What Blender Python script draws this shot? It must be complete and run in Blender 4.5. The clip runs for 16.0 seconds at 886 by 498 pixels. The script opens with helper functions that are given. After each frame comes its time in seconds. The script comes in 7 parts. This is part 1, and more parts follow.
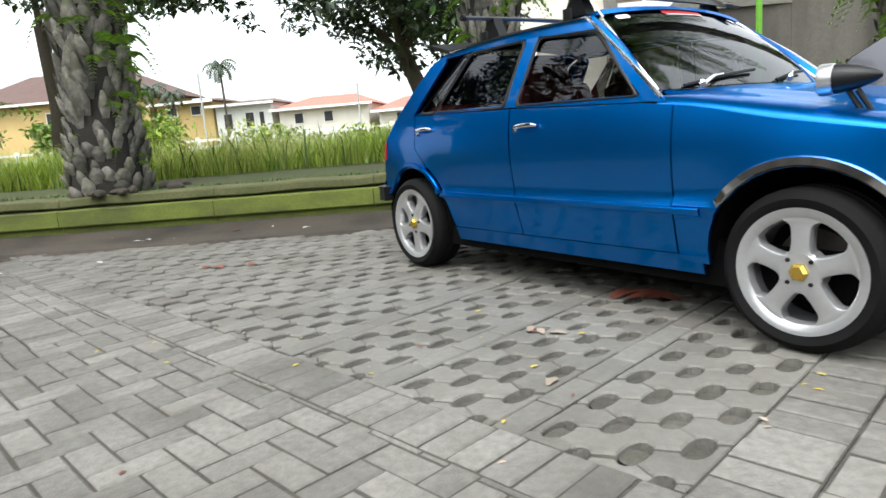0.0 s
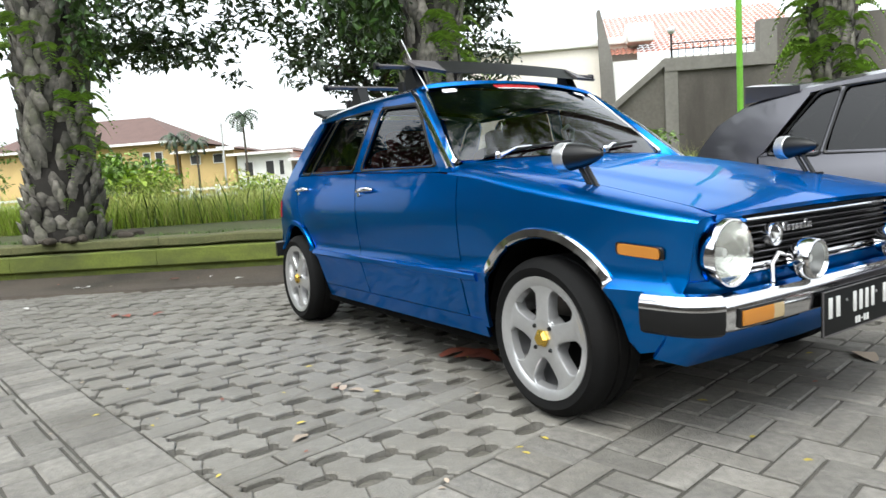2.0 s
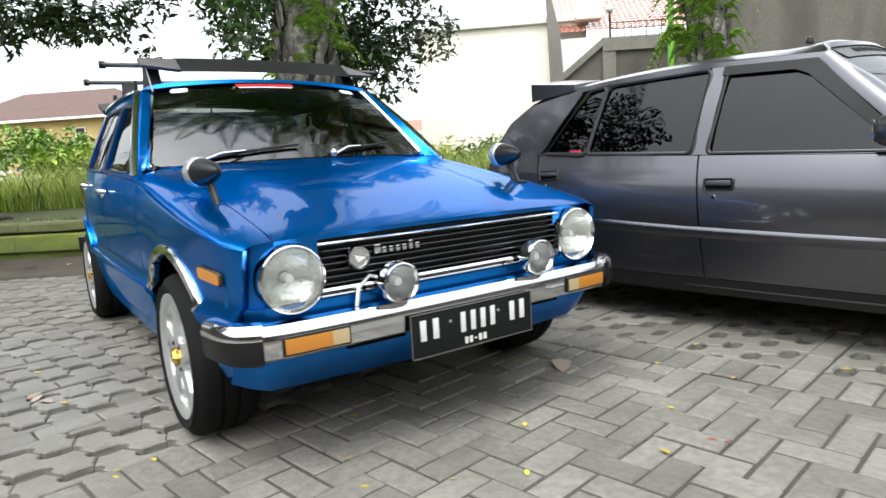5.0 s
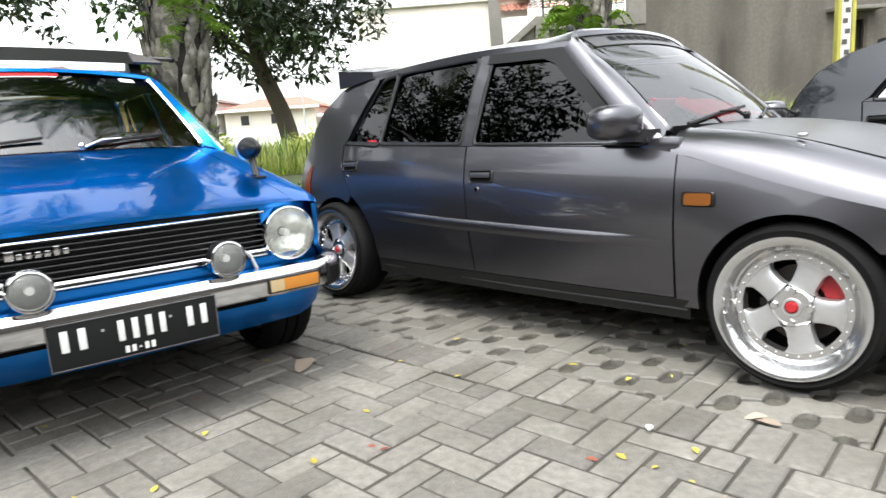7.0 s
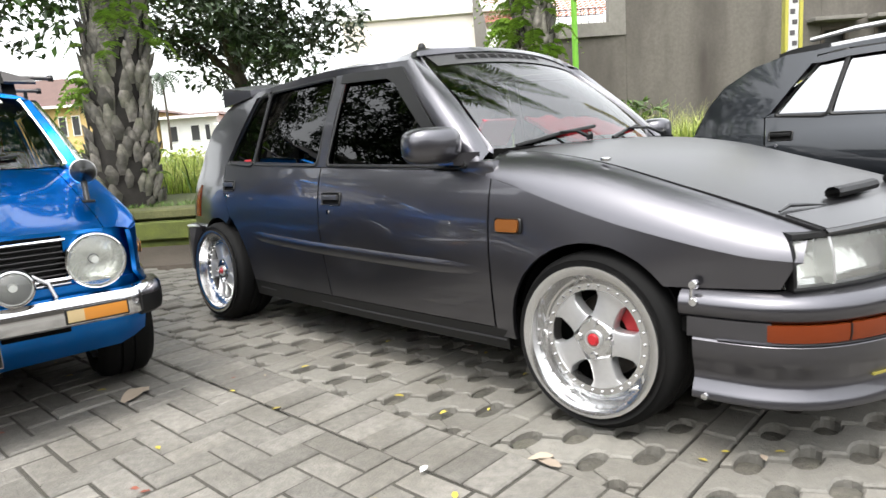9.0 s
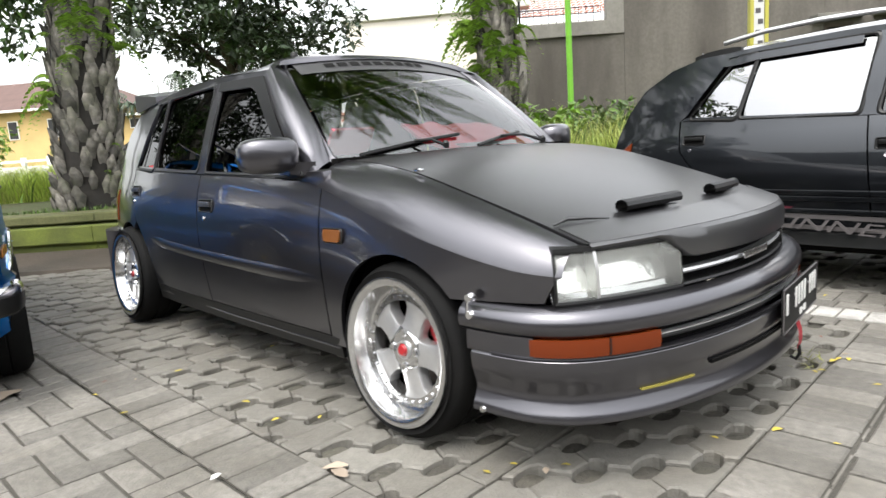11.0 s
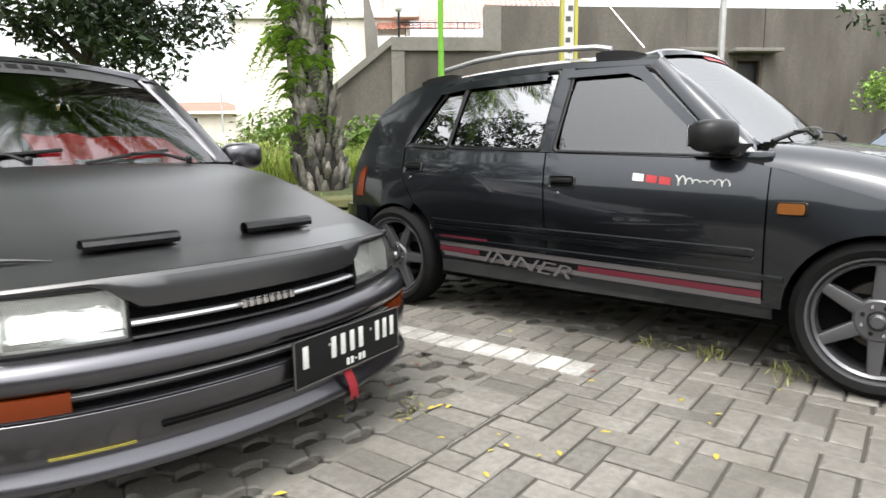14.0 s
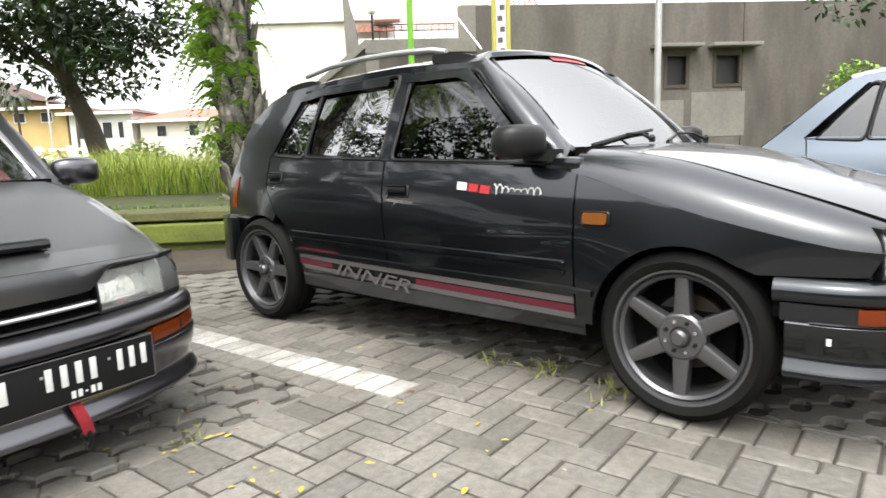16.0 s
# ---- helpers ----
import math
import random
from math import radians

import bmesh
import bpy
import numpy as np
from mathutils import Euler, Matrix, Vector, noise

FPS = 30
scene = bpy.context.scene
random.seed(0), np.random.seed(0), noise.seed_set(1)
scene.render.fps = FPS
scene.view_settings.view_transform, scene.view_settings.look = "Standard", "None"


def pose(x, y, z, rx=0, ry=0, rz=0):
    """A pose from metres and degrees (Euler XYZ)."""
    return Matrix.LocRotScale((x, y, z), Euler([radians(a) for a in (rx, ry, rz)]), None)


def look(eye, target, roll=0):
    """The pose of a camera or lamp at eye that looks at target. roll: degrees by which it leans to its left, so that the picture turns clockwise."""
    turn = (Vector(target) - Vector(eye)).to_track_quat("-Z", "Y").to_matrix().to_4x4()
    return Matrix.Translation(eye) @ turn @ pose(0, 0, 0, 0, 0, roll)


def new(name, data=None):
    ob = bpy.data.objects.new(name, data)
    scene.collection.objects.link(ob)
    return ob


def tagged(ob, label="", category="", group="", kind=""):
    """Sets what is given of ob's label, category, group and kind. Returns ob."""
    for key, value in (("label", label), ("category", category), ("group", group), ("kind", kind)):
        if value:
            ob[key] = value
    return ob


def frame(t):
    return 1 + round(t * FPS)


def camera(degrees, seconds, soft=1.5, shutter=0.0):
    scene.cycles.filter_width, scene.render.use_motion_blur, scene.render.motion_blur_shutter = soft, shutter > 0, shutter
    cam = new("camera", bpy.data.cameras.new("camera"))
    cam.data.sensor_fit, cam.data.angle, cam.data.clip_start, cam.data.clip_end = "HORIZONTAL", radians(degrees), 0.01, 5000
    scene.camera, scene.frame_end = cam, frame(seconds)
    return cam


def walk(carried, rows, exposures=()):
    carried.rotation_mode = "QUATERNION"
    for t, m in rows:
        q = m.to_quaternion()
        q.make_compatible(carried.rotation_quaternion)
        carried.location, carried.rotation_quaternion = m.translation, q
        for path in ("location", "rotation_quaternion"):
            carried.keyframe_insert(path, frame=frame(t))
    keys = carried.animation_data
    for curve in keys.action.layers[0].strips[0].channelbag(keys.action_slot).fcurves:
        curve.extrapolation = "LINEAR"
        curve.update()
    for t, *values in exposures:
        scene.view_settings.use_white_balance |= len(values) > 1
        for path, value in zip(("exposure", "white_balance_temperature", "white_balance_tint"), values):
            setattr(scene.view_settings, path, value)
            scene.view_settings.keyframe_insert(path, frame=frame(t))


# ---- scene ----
cam = camera(69.4, 16.0, 1.5, 0.4)
PATH = [
    (0, (0.367, -0.111, 0.797), (0.136, 1.844, 0.444), -4.6),
    (0.5, (0.6, -0.066, 0.811), (0.352, 1.889, 0.468), -5.8),
    (1, (0.886, -0.186, 0.821), (0.546, 1.771, 0.583), -3.4),
    (1.5, (1.067, -0.142, 0.821), (0.808, 1.828, 0.594), -2.9),
    (2, (1.245, -0.129, 0.802), (0.962, 1.841, 0.604), -3.7),
    (2.5, (1.426, -0.138, 0.817), (1.053, 1.813, 0.588), -4.0),
    (3, (1.604, -0.122, 0.829), (1.275, 1.835, 0.577), -2.7),
    (3.5, (1.779, -0.059, 0.829), (1.514, 1.905, 0.558), -2.1),
    (4, (1.978, -0.01, 0.827), (1.768, 1.962, 0.568), -1.8),
    (4.2, (2.062, 0.002, 0.842), (1.855, 1.975, 0.583), -2.9),
    (6.3, (2.963, 0.153, 0.878), (2.729, 2.107, 0.521), -3.8),
    (6.5, (3.074, 0.166, 0.879), (2.824, 2.116, 0.512), -3.6),
    (7, (3.286, 0.213, 0.872), (3.158, 2.178, 0.521), -3.7),
    (7.5, (3.468, 0.291, 0.871), (3.342, 2.247, 0.471), -4.0),
    (8, (3.631, 0.331, 0.878), (3.493, 2.297, 0.54), -3.8),
    (8.5, (3.81, 0.332, 0.873), (3.654, 2.299, 0.545), -3.2),
    (9, (3.938, 0.34, 0.875), (3.798, 2.309, 0.555), -3.9),
    (9.2, (3.983, 0.343, 0.886), (3.855, 2.311, 0.557), -3.5),
    (11.3, (4.657, 0.386, 0.87), (4.454, 2.349, 0.549), -4.0),
    (11.5, (4.715, 0.394, 0.866), (4.56, 2.364, 0.555), -3.7),
    (12, (4.878, 0.423, 0.848), (4.797, 2.395, 0.526), -3.0),
    (12.5, (5.062, 0.446, 0.85), (5.074, 2.419, 0.525), -2.7),
    (13, (5.291, 0.465, 0.867), (5.178, 2.435, 0.539), -1.1),
    (13.5, (5.5, 0.515, 0.894), (5.534, 2.489, 0.575), -0.2),
    (14, (5.689, 0.594, 0.901), (5.76, 2.568, 0.588), -0.7),
    (14.5, (5.896, 0.632, 0.897), (5.898, 2.608, 0.586), -0.7),
    (15, (6.126, 0.661, 0.888), (6.146, 2.632, 0.553), -1.6),
    (15.5, (6.293, 0.707, 0.887), (6.319, 2.683, 0.582), -0.7),
    (16, (6.465, 0.702, 0.919), (6.513, 2.677, 0.609), -2.0),
]
walk(cam, [(t, look(eye, target, roll)) for t, eye, target, roll in PATH],
     exposures=[(0, -0.06, 6450, 6), (4.2, -0.06, 6450, 6), (7, 0.32, 6600, 8), (9, 0.32, 6700, 9), (12.5, 0.08, 6700, 9), (16, 0.32, 6800, 9)])

# ---- daylight: bright overcast, a weak broad sun ----
world = bpy.data.worlds.new("world")
scene.world = world
world.use_nodes = True
wn = world.node_tree
sky = wn.nodes.new("ShaderNodeTexSky")
sky.sky_type, sky.sun_disc = "NISHITA", False
sky.sun_elevation, sky.sun_rotation = radians(62), radians(200)
sky.air_density, sky.dust_density, sky.ozone_density = 1.0, 1.5, 1.0
hsv = wn.nodes.new("ShaderNodeHueSaturation")
hsv.inputs["Saturation"].default_value = 0.18
wn.links.new(sky.outputs[0], hsv.inputs["Color"])
# cloud cover: the zenith is brighter than the horizon, as under any overcast sky
tc, sep, rise, mul = (wn.nodes.new("ShaderNode" + k) for k in ("TexCoord", "SeparateXYZ", "MapRange", "VectorMath"))
rise.inputs["To Min"].default_value, rise.inputs["To Max"].default_value = 1.3, 7.8
mul.operation = "SCALE"
wn.links.new(tc.outputs["Generated"], sep.inputs[0])
wn.links.new(sep.outputs["Z"], rise.inputs["Value"])
wn.links.new(hsv.outputs[0], mul.inputs[0])
wn.links.new(rise.outputs[0], mul.inputs["Scale"])
wn.links.new(mul.outputs[0], wn.nodes["Background"].inputs[0])
wn.nodes["Background"].inputs[1].default_value = 0.15
sun = new("sun", bpy.data.lights.new("sun", "SUN"))
sun.data.energy, sun.data.angle, sun.data.color = 0.7, radians(14), (1.0, 0.96, 0.9)
sun.matrix_world = look((0, 0, 30), (6.0, 13.0, 0))

# ---- materials ----
def material(name, colour, rough=0.6, metal=0.0, grain=0.0, grain_scale=40.0, stain=0.0, stain_scale=3.0,
             bump=0.0, bump_scale=60.0, coat=0.0, stain_colour=None, stretch=1.0, piece=0.0, island=0.0, spec=0.5):
    """A Principled material with two scales of variation, fine relief and a random shade for each piece."""
    m = bpy.data.materials.new(name)
    m.use_nodes = True
    nt = m.node_tree
    b = nt.nodes["Principled BSDF"]
    b.inputs["Roughness"].default_value = rough
    b.inputs["Metallic"].default_value = metal
    b.inputs["Coat Weight"].default_value = coat
    b.inputs["Coat Roughness"].default_value = 0.04
    b.inputs["Specular IOR Level"].default_value = spec
    colour = (*colour, 1.0)
    if not (grain or stain or bump or piece or island):
        b.inputs["Base Color"].default_value = colour
        return m
    where = nt.nodes.new("ShaderNodeNewGeometry").outputs["Position"] if piece else nt.nodes.new("ShaderNodeTexCoord").outputs["Object"]
    out = nt.nodes.new("ShaderNodeRGB").outputs[0]
    out.default_value = colour

    def layer(fac, amount, other, kind):
        nonlocal out
        mix = nt.nodes.new("ShaderNodeMix")
        mix.data_type, mix.blend_type = "RGBA", kind
        nt.links.new(fac, mix.inputs["Factor"])
        nt.links.new(out, mix.inputs[6])
        mix.inputs[7].default_value = (*other, 1.0)
        out = mix.outputs[2]

    def field(scale, low, high, top, detail=5.0, tall=1.0):
        n = nt.nodes.new("ShaderNodeTexNoise")
        n.inputs["Scale"].default_value, n.inputs["Detail"].default_value = scale, detail
        mp = nt.nodes.new("ShaderNodeMapping")
        mp.inputs["Scale"].default_value = (1.0, 1.0, 1.0 / tall)
        nt.links.new(where, mp.inputs["Vector"])
        nt.links.new(mp.outputs[0], n.inputs["Vector"])
        r = nt.nodes.new("ShaderNodeMapRange")
        r.inputs["From Min"].default_value, r.inputs["From Max"].default_value = low, high
        r.inputs["To Max"].default_value = top
        nt.links.new(n.outputs["Fac"], r.inputs["Value"])
        return r.outputs[0]

    if stain:
        layer(field(stain_scale, 0.42, 0.72, stain, 5.0, stretch), stain, stain_colour or tuple(c * 0.35 for c in colour[:3]), "MIX")
    if grain:
        layer(field(grain_scale, 0.3, 0.7, grain, 8.0), grain, tuple(c * 0.4 for c in colour[:3]), "MIX")
    if piece or island:
        if piece:
            rnd = nt.nodes.new("ShaderNodeObjectInfo").outputs["Random"]
        else:
            rnd = nt.nodes.new("ShaderNodeNewGeometry").outputs["Random Per Island"]
        r = nt.nodes.new("ShaderNodeMapRange")
        r.inputs["To Min"].default_value, r.inputs["To Max"].default_value = 1 - (piece or island), 1 + (piece or island)
        nt.links.new(rnd, r.inputs["Value"])
        h = nt.nodes.new("ShaderNodeHueSaturation")
        nt.links.new(r.outputs[0], h.inputs["Value"])
        nt.links.new(out, h.inputs["Color"])
        out = h.outputs[0]
    nt.links.new(out, b.inputs["Base Color"])
    if bump:
        n = nt.nodes.new("ShaderNodeTexNoise")
        n.inputs["Scale"].default_value, n.inputs["Detail"].default_value = bump_scale, 6.0
        nt.links.new(where, n.inputs["Vector"])
        bp = nt.nodes.new("ShaderNodeBump")
        bp.inputs["Strength"].default_value, bp.inputs["Distance"].default_value = bump, 0.01
        nt.links.new(n.outputs["Fac"], bp.inputs["Height"])
        nt.links.new(bp.outputs[0], b.inputs["Normal"])
    return m


def glass(name, tint, gloss=0.02, ior=1.75):
    """A thin pane: tinted straight-through light under a Fresnel gloss."""
    m = bpy.data.materials.new(name)
    m.use_nodes = True
    nt = m.node_tree
    nt.nodes.remove(nt.nodes["Principled BSDF"])
    tr, gl = nt.nodes.new("ShaderNodeBsdfTransparent"), nt.nodes.new("ShaderNodeBsdfGlossy")
    tr.inputs[0].default_value = (*tint, 1)
    gl.inputs["Roughness"].default_value = gloss
    fr, mx = nt.nodes.new("ShaderNodeFresnel"), nt.nodes.new("ShaderNodeMixShader")
    fr.inputs[0].default_value = ior
    nt.links.new(fr.outputs[0], mx.inputs[0])
    nt.links.new(tr.outputs[0], mx.inputs[1])
    nt.links.new(gl.outputs[0], mx.inputs[2])
    nt.links.new(mx.outputs[0], nt.nodes["Material Output"].inputs["Surface"])
    return m


M = dict(
    paver=material("concrete_paver", (0.178, 0.168, 0.148), 0.72, grain=0.6, grain_scale=36, stain=0.75, stain_scale=2.6, bump=0.5, bump_scale=120, stain_colour=(0.075, 0.067, 0.052), piece=0.23),
    paver_field=material("concrete_paver_field", (0.178, 0.168, 0.148), 0.72, grain=0.6, grain_scale=36, stain=0.75, stain_scale=2.6, bump=0.5, bump_scale=120, stain_colour=(0.075, 0.067, 0.052), island=0.23),
    grass_block=material("grass_block", (0.165, 0.157, 0.137), 0.72, grain=0.35, grain_scale=36, stain=0.65, stain_scale=2.6, bump=0.5, bump_scale=120, stain_colour=(0.075, 0.065, 0.05), piece=0.12),
    grass_field=material("grass_block_field", (0.165, 0.157, 0.137), 0.72, grain=0.35, grain_scale=36, stain=0.65, stain_scale=2.6, bump=0.5, bump_scale=120, stain_colour=(0.075, 0.065, 0.05), island=0.12),
    painted_paver=material("worn_white_painted_paver", (0.45, 0.44, 0.41), 0.8, grain=0.6, grain_scale=60, stain=0.85, stain_scale=7, bump=0.3, bump_scale=150, piece=0.15, stain_colour=(0.14, 0.133, 0.119)),
    infill=material("gravel_infill", (0.085, 0.078, 0.064), 0.95, grain=0.6, grain_scale=70, stain=0.5, stain_scale=6, bump=0.9, bump_scale=90, island=0.3, stain_colour=(0.045, 0.048, 0.026)),
    soil=material("joint_soil", (0.022, 0.020, 0.015), 0.95, grain=0.6, grain_scale=60, stain=0.5, stain_scale=3, bump=0.8, bump_scale=80, stain_colour=(0.03, 0.034, 0.016)),
    sand=material("joint_sand", (0.062, 0.057, 0.047), 0.95, grain=0.6, grain_scale=60, stain=0.8, stain_scale=1.3, bump=0.6, bump_scale=80, stain_colour=(0.03, 0.028, 0.02)),
    asphalt=material("gutter_concrete", (0.072, 0.058, 0.044), 0.9, grain=0.5, grain_scale=50, stain=0.95, stain_scale=1.4, bump=0.6, bump_scale=90, stain_colour=(0.022, 0.019, 0.014)),
    kerb_moss=material("mossy_kerb_top", (0.115, 0.115, 0.045), 0.9, grain=0.5, grain_scale=40, stain=0.8, stain_scale=2.5, bump=0.6, bump_scale=60, stain_colour=(0.05, 0.062, 0.014), stretch=0.5),
    kerb=material("green_painted_kerb", (0.135, 0.165, 0.022), 0.8, grain=0.4, grain_scale=40, stain=0.75, stain_scale=2.0, bump=0.4, bump_scale=60, stain_colour=(0.03, 0.032, 0.014), stretch=0.5),
    lawn=material("lawn_earth", (0.063, 0.0805, 0.021), 0.95, grain=0.5, grain_scale=30, stain=0.6, stain_scale=2, bump=0.8, bump_scale=60, stain_colour=(0.084, 0.063, 0.0385)),
    grass=material("grass_blades", (0.29, 0.40, 0.045), 0.6, island=0.6),
    creeper=material("creeper_leaves", (0.045, 0.095, 0.016), 0.45, island=0.6),
    weed=material("weed_leaves", (0.075, 0.14, 0.02), 0.55, island=0.5),
    dry_weed=material("dry_weed_blades", (0.17, 0.175, 0.06), 0.7, island=0.5),
    straw=material("straw_blades", (0.46, 0.49, 0.14), 0.7, island=0.4),
    bush=material("bush_leaves", (0.145, 0.25, 0.028), 0.5, island=0.5),
    leaf=material("tree_leaves", (0.021, 0.042, 0.0126), 0.42, island=0.55),
    fern=material("fern_fronds", (0.17, 0.29, 0.032), 0.5, island=0.5),
    bark=material("palm_bark", (0.18, 0.165, 0.14), 0.95, grain=0.9, grain_scale=20, stain=1.0, stain_scale=5.0, bump=1.0, bump_scale=30, island=0.6, stain_colour=(0.045, 0.055, 0.018)),
    tree_bark=material("tree_bark", (0.07, 0.056, 0.042), 0.95, grain=0.5, grain_scale=30, bump=1.0, bump_scale=25),
    stucco=material("grey_stucco", (0.122, 0.111, 0.095), 0.95, grain=0.35, grain_scale=12, stain=1.0, stain_scale=0.8, bump=0.4, bump_scale=20, stain_colour=(0.036, 0.030, 0.025), stretch=4.0),
    pale_stucco=material("pale_stucco", (0.189, 0.178, 0.158), 0.95, grain=0.3, grain_scale=10, stain=0.5, stain_scale=0.8, bump=0.3, bump_scale=20, stretch=2.0),
    cream=material("cream_render", (0.80, 0.74, 0.65), 0.9, stain=0.2, stain_scale=0.4, grain=0.1, grain_scale=8),
    white_wall=material("white_render", (0.80, 0.79, 0.75), 0.9, stain=0.2, stain_scale=0.4, grain=0.1, grain_scale=8),
    ochre=material("ochre_render", (0.56, 0.40, 0.17), 0.9, stain=0.2, stain_scale=0.4, grain=0.1, grain_scale=8),
    roof_tile=material("terracotta_tile", (0.36, 0.145, 0.10), 0.85, grain=0.3, grain_scale=20, stain=0.3, stain_scale=1, island=0.2),
    roof_brown=material("brown_roof", (0.105, 0.062, 0.052), 0.9, grain=0.3, grain_scale=10, stain=0.3, stain_scale=0.8),
    dark_opening=material("dark_opening", (0.02, 0.02, 0.02), 0.6),
    green_paint=material("lime_green_paint", (0.14, 0.385, 0.028), 0.5, stain=0.2, stain_scale=5),
    yellow_paint=material("yellow_paint", (0.434, 0.399, 0.063), 0.5, stain=0.2, stain_scale=5),
    grey_pole=material("galvanised_pole", (0.45, 0.45, 0.44), 0.5, metal=0.5, stain=0.3, stain_scale=6),
    blue=material("metallic_blue_paint", (0.0004, 0.160, 0.55), 0.33, metal=1.0, coat=0.45, stain=0.12, stain_scale=1.2),
    grey=material("satin_grey_paint", (0.094, 0.092, 0.102), 0.29, metal=0.94, coat=0.7, stain=0.15, stain_scale=1.5),
    black=material("black_paint", (0.019, 0.0215, 0.025), 0.30, metal=0.9, coat=0.8, stain=0.1, stain_scale=2),
    gloss_vinyl=material("glossy_black_vinyl", (0.016, 0.016, 0.017), 0.3, grain=0.2, grain_scale=200, coat=0.15, spec=0.9),
    matt_black=material("satin_black_vinyl", (0.006, 0.006, 0.0065), 0.32, grain=0.2, grain_scale=200, bump=0.04, bump_scale=300, spec=0.9),
    pale_blue=material("pale_blue_paint", (0.10, 0.122, 0.148), 0.3, metal=0.7, coat=0.5, stain=0.1, stain_scale=2),
    rubber=material("tyre_rubber", (0.006, 0.006, 0.006), 0.75, spec=0.12, grain=0.3, grain_scale=60, stain=0.4, stain_scale=6, stain_colour=(0.014, 0.013, 0.012)),
    trim=material("black_plastic", (0.006, 0.006, 0.006), 0.42, grain=0.2, grain_scale=100, spec=0.3),
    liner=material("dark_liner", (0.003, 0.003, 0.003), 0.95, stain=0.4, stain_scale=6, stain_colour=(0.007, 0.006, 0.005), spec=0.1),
    chrome=material("chrome", (0.66, 0.66, 0.67), 0.09, metal=1.0, stain=0.15, stain_scale=10),
    silver=material("silver_alloy", (0.55, 0.55, 0.55), 0.30, metal=0.75, grain=0.1, grain_scale=60, stain=0.12, stain_scale=8),
    polished=material("polished_alloy", (0.64, 0.64, 0.64), 0.17, metal=0.97, grain=0.08, grain_scale=60),
    gunmetal=material("gunmetal_alloy", (0.12, 0.12, 0.125), 0.36, metal=0.75, grain=0.1, grain_scale=60),
    brass=material("gold_cap", (0.75, 0.50, 0.10), 0.25, metal=1.0),
    red=material("red_paint", (0.308, 0.0105, 0.0154), 0.4),
    pink_card=material("pink_card", (0.62, 0.10, 0.14), 0.7, grain=0.2, grain_scale=50),
    strip_grey=material("satin_grey_film", (0.045, 0.045, 0.047), 0.4, grain=0.15, grain_scale=120),
    strap_red=material("faded_red_webbing", (0.28, 0.012, 0.02), 0.9, grain=0.4, grain_scale=90),
    red_cloth=material("red_cloth", (0.85, 0.025, 0.045), 0.85, grain=0.3, grain_scale=60),
    amber=material("amber_lens", (0.40, 0.16, 0.026), 0.2, spec=0.4),
    dull_amber=material("dull_amber_lens", (0.13, 0.046, 0.01), 0.2, spec=0.3),
    # palm trunk core: the shade between leaf bases is put into this near-black
    shade_bark=material("crevice_shade_bark", (0.022, 0.019, 0.015), 0.95, bump=0.8, bump_scale=30, grain=0.4, grain_scale=20),
    orange_lens=material("deep_orange_lens", (0.115, 0.02, 0.004), 0.2, spec=0.3),
    pale_amber=material("pale_amber_lens", (0.385, 0.294, 0.154), 0.2, coat=1.0),
    plate=material("black_plate", (0.006, 0.0065, 0.0065), 0.5, spec=0.2),
    white=material("white_lettering", (0.58, 0.58, 0.56), 0.5),
    yellow_vinyl=material("yellow_strip", (0.20, 0.17, 0.03), 0.5),
    stripe_grey=material("grey_vinyl_stripe", (0.072, 0.066, 0.066), 0.45),
    stripe_red=material("red_vinyl_stripe", (0.075, 0.005, 0.013), 0.45),
    seat=material("dark_seat_cloth", (0.03, 0.03, 0.032), 0.9, grain=0.3, grain_scale=80),
    seat_red=material("maroon_trim", (0.16, 0.02, 0.025), 0.8, grain=0.3, grain_scale=60),
    disc=material("brake_disc", (0.07, 0.062, 0.056), 0.55, metal=0.8, stain=0.5, stain_scale=20, stain_colour=(0.05, 0.03, 0.02)),
    dry_leaf=material("dry_leaf", (0.17, 0.045, 0.026), 0.8, piece=0.3),
    yellow_leaf=material("yellow_leaf", (0.35, 0.28, 0.042), 0.7, piece=0.3),
    pale_leaf=material("pale_leaf", (0.294, 0.238, 0.182), 0.8, piece=0.25),
    glass_clear=glass("windscreen_glass", (0.26, 0.28, 0.275), 0.008, 1.9),
    glass_tint=glass("tinted_glass", (0.52, 0.55, 0.54), 0.008, 2.1),
    glass_dark=glass("dark_film_glass", (0.02, 0.02, 0.022), 0.008, 1.5),
    glass_mirror=glass("reflective_film_glass", (0.10, 0.11, 0.11), 0.008, 4.0),
    glass_screen=glass("mirrored_screen_glass", (0.22, 0.235, 0.23), 0.008, 4.5),
    glass_front=glass("tinted_door_glass", (0.06, 0.065, 0.065), 0.008, 2.0),
    glass_side=glass("side_window_glass", (0.30, 0.31, 0.31), 0.008, 1.5),
)

M["blue"].node_tree.nodes["Principled BSDF"].inputs["Specular Tint"].default_value = (0.0, 0.55, 0.95, 1)

# ---- geometry helpers ----
def part(name, bm, mat, parent=None, label="", smooth=35):
    """Links a bmesh as one mesh object; edges sharper than smooth degrees stay sharp."""
    bmesh.ops.recalc_face_normals(bm, faces=bm.faces[:])
    lim = radians(smooth)
    for f in bm.faces:
        f.smooth = True
    for e in bm.edges:
        if len(e.link_faces) == 2 and e.calc_face_angle(0) > lim:
            e.smooth = False
    me = bpy.data.meshes.new(name)
    bm.to_mesh(me)
    bm.free()
    me.materials.append(M[mat])
    ob = new(name, me)
    ob.parent = parent
    if label:
        ob["label"] = label
    return ob


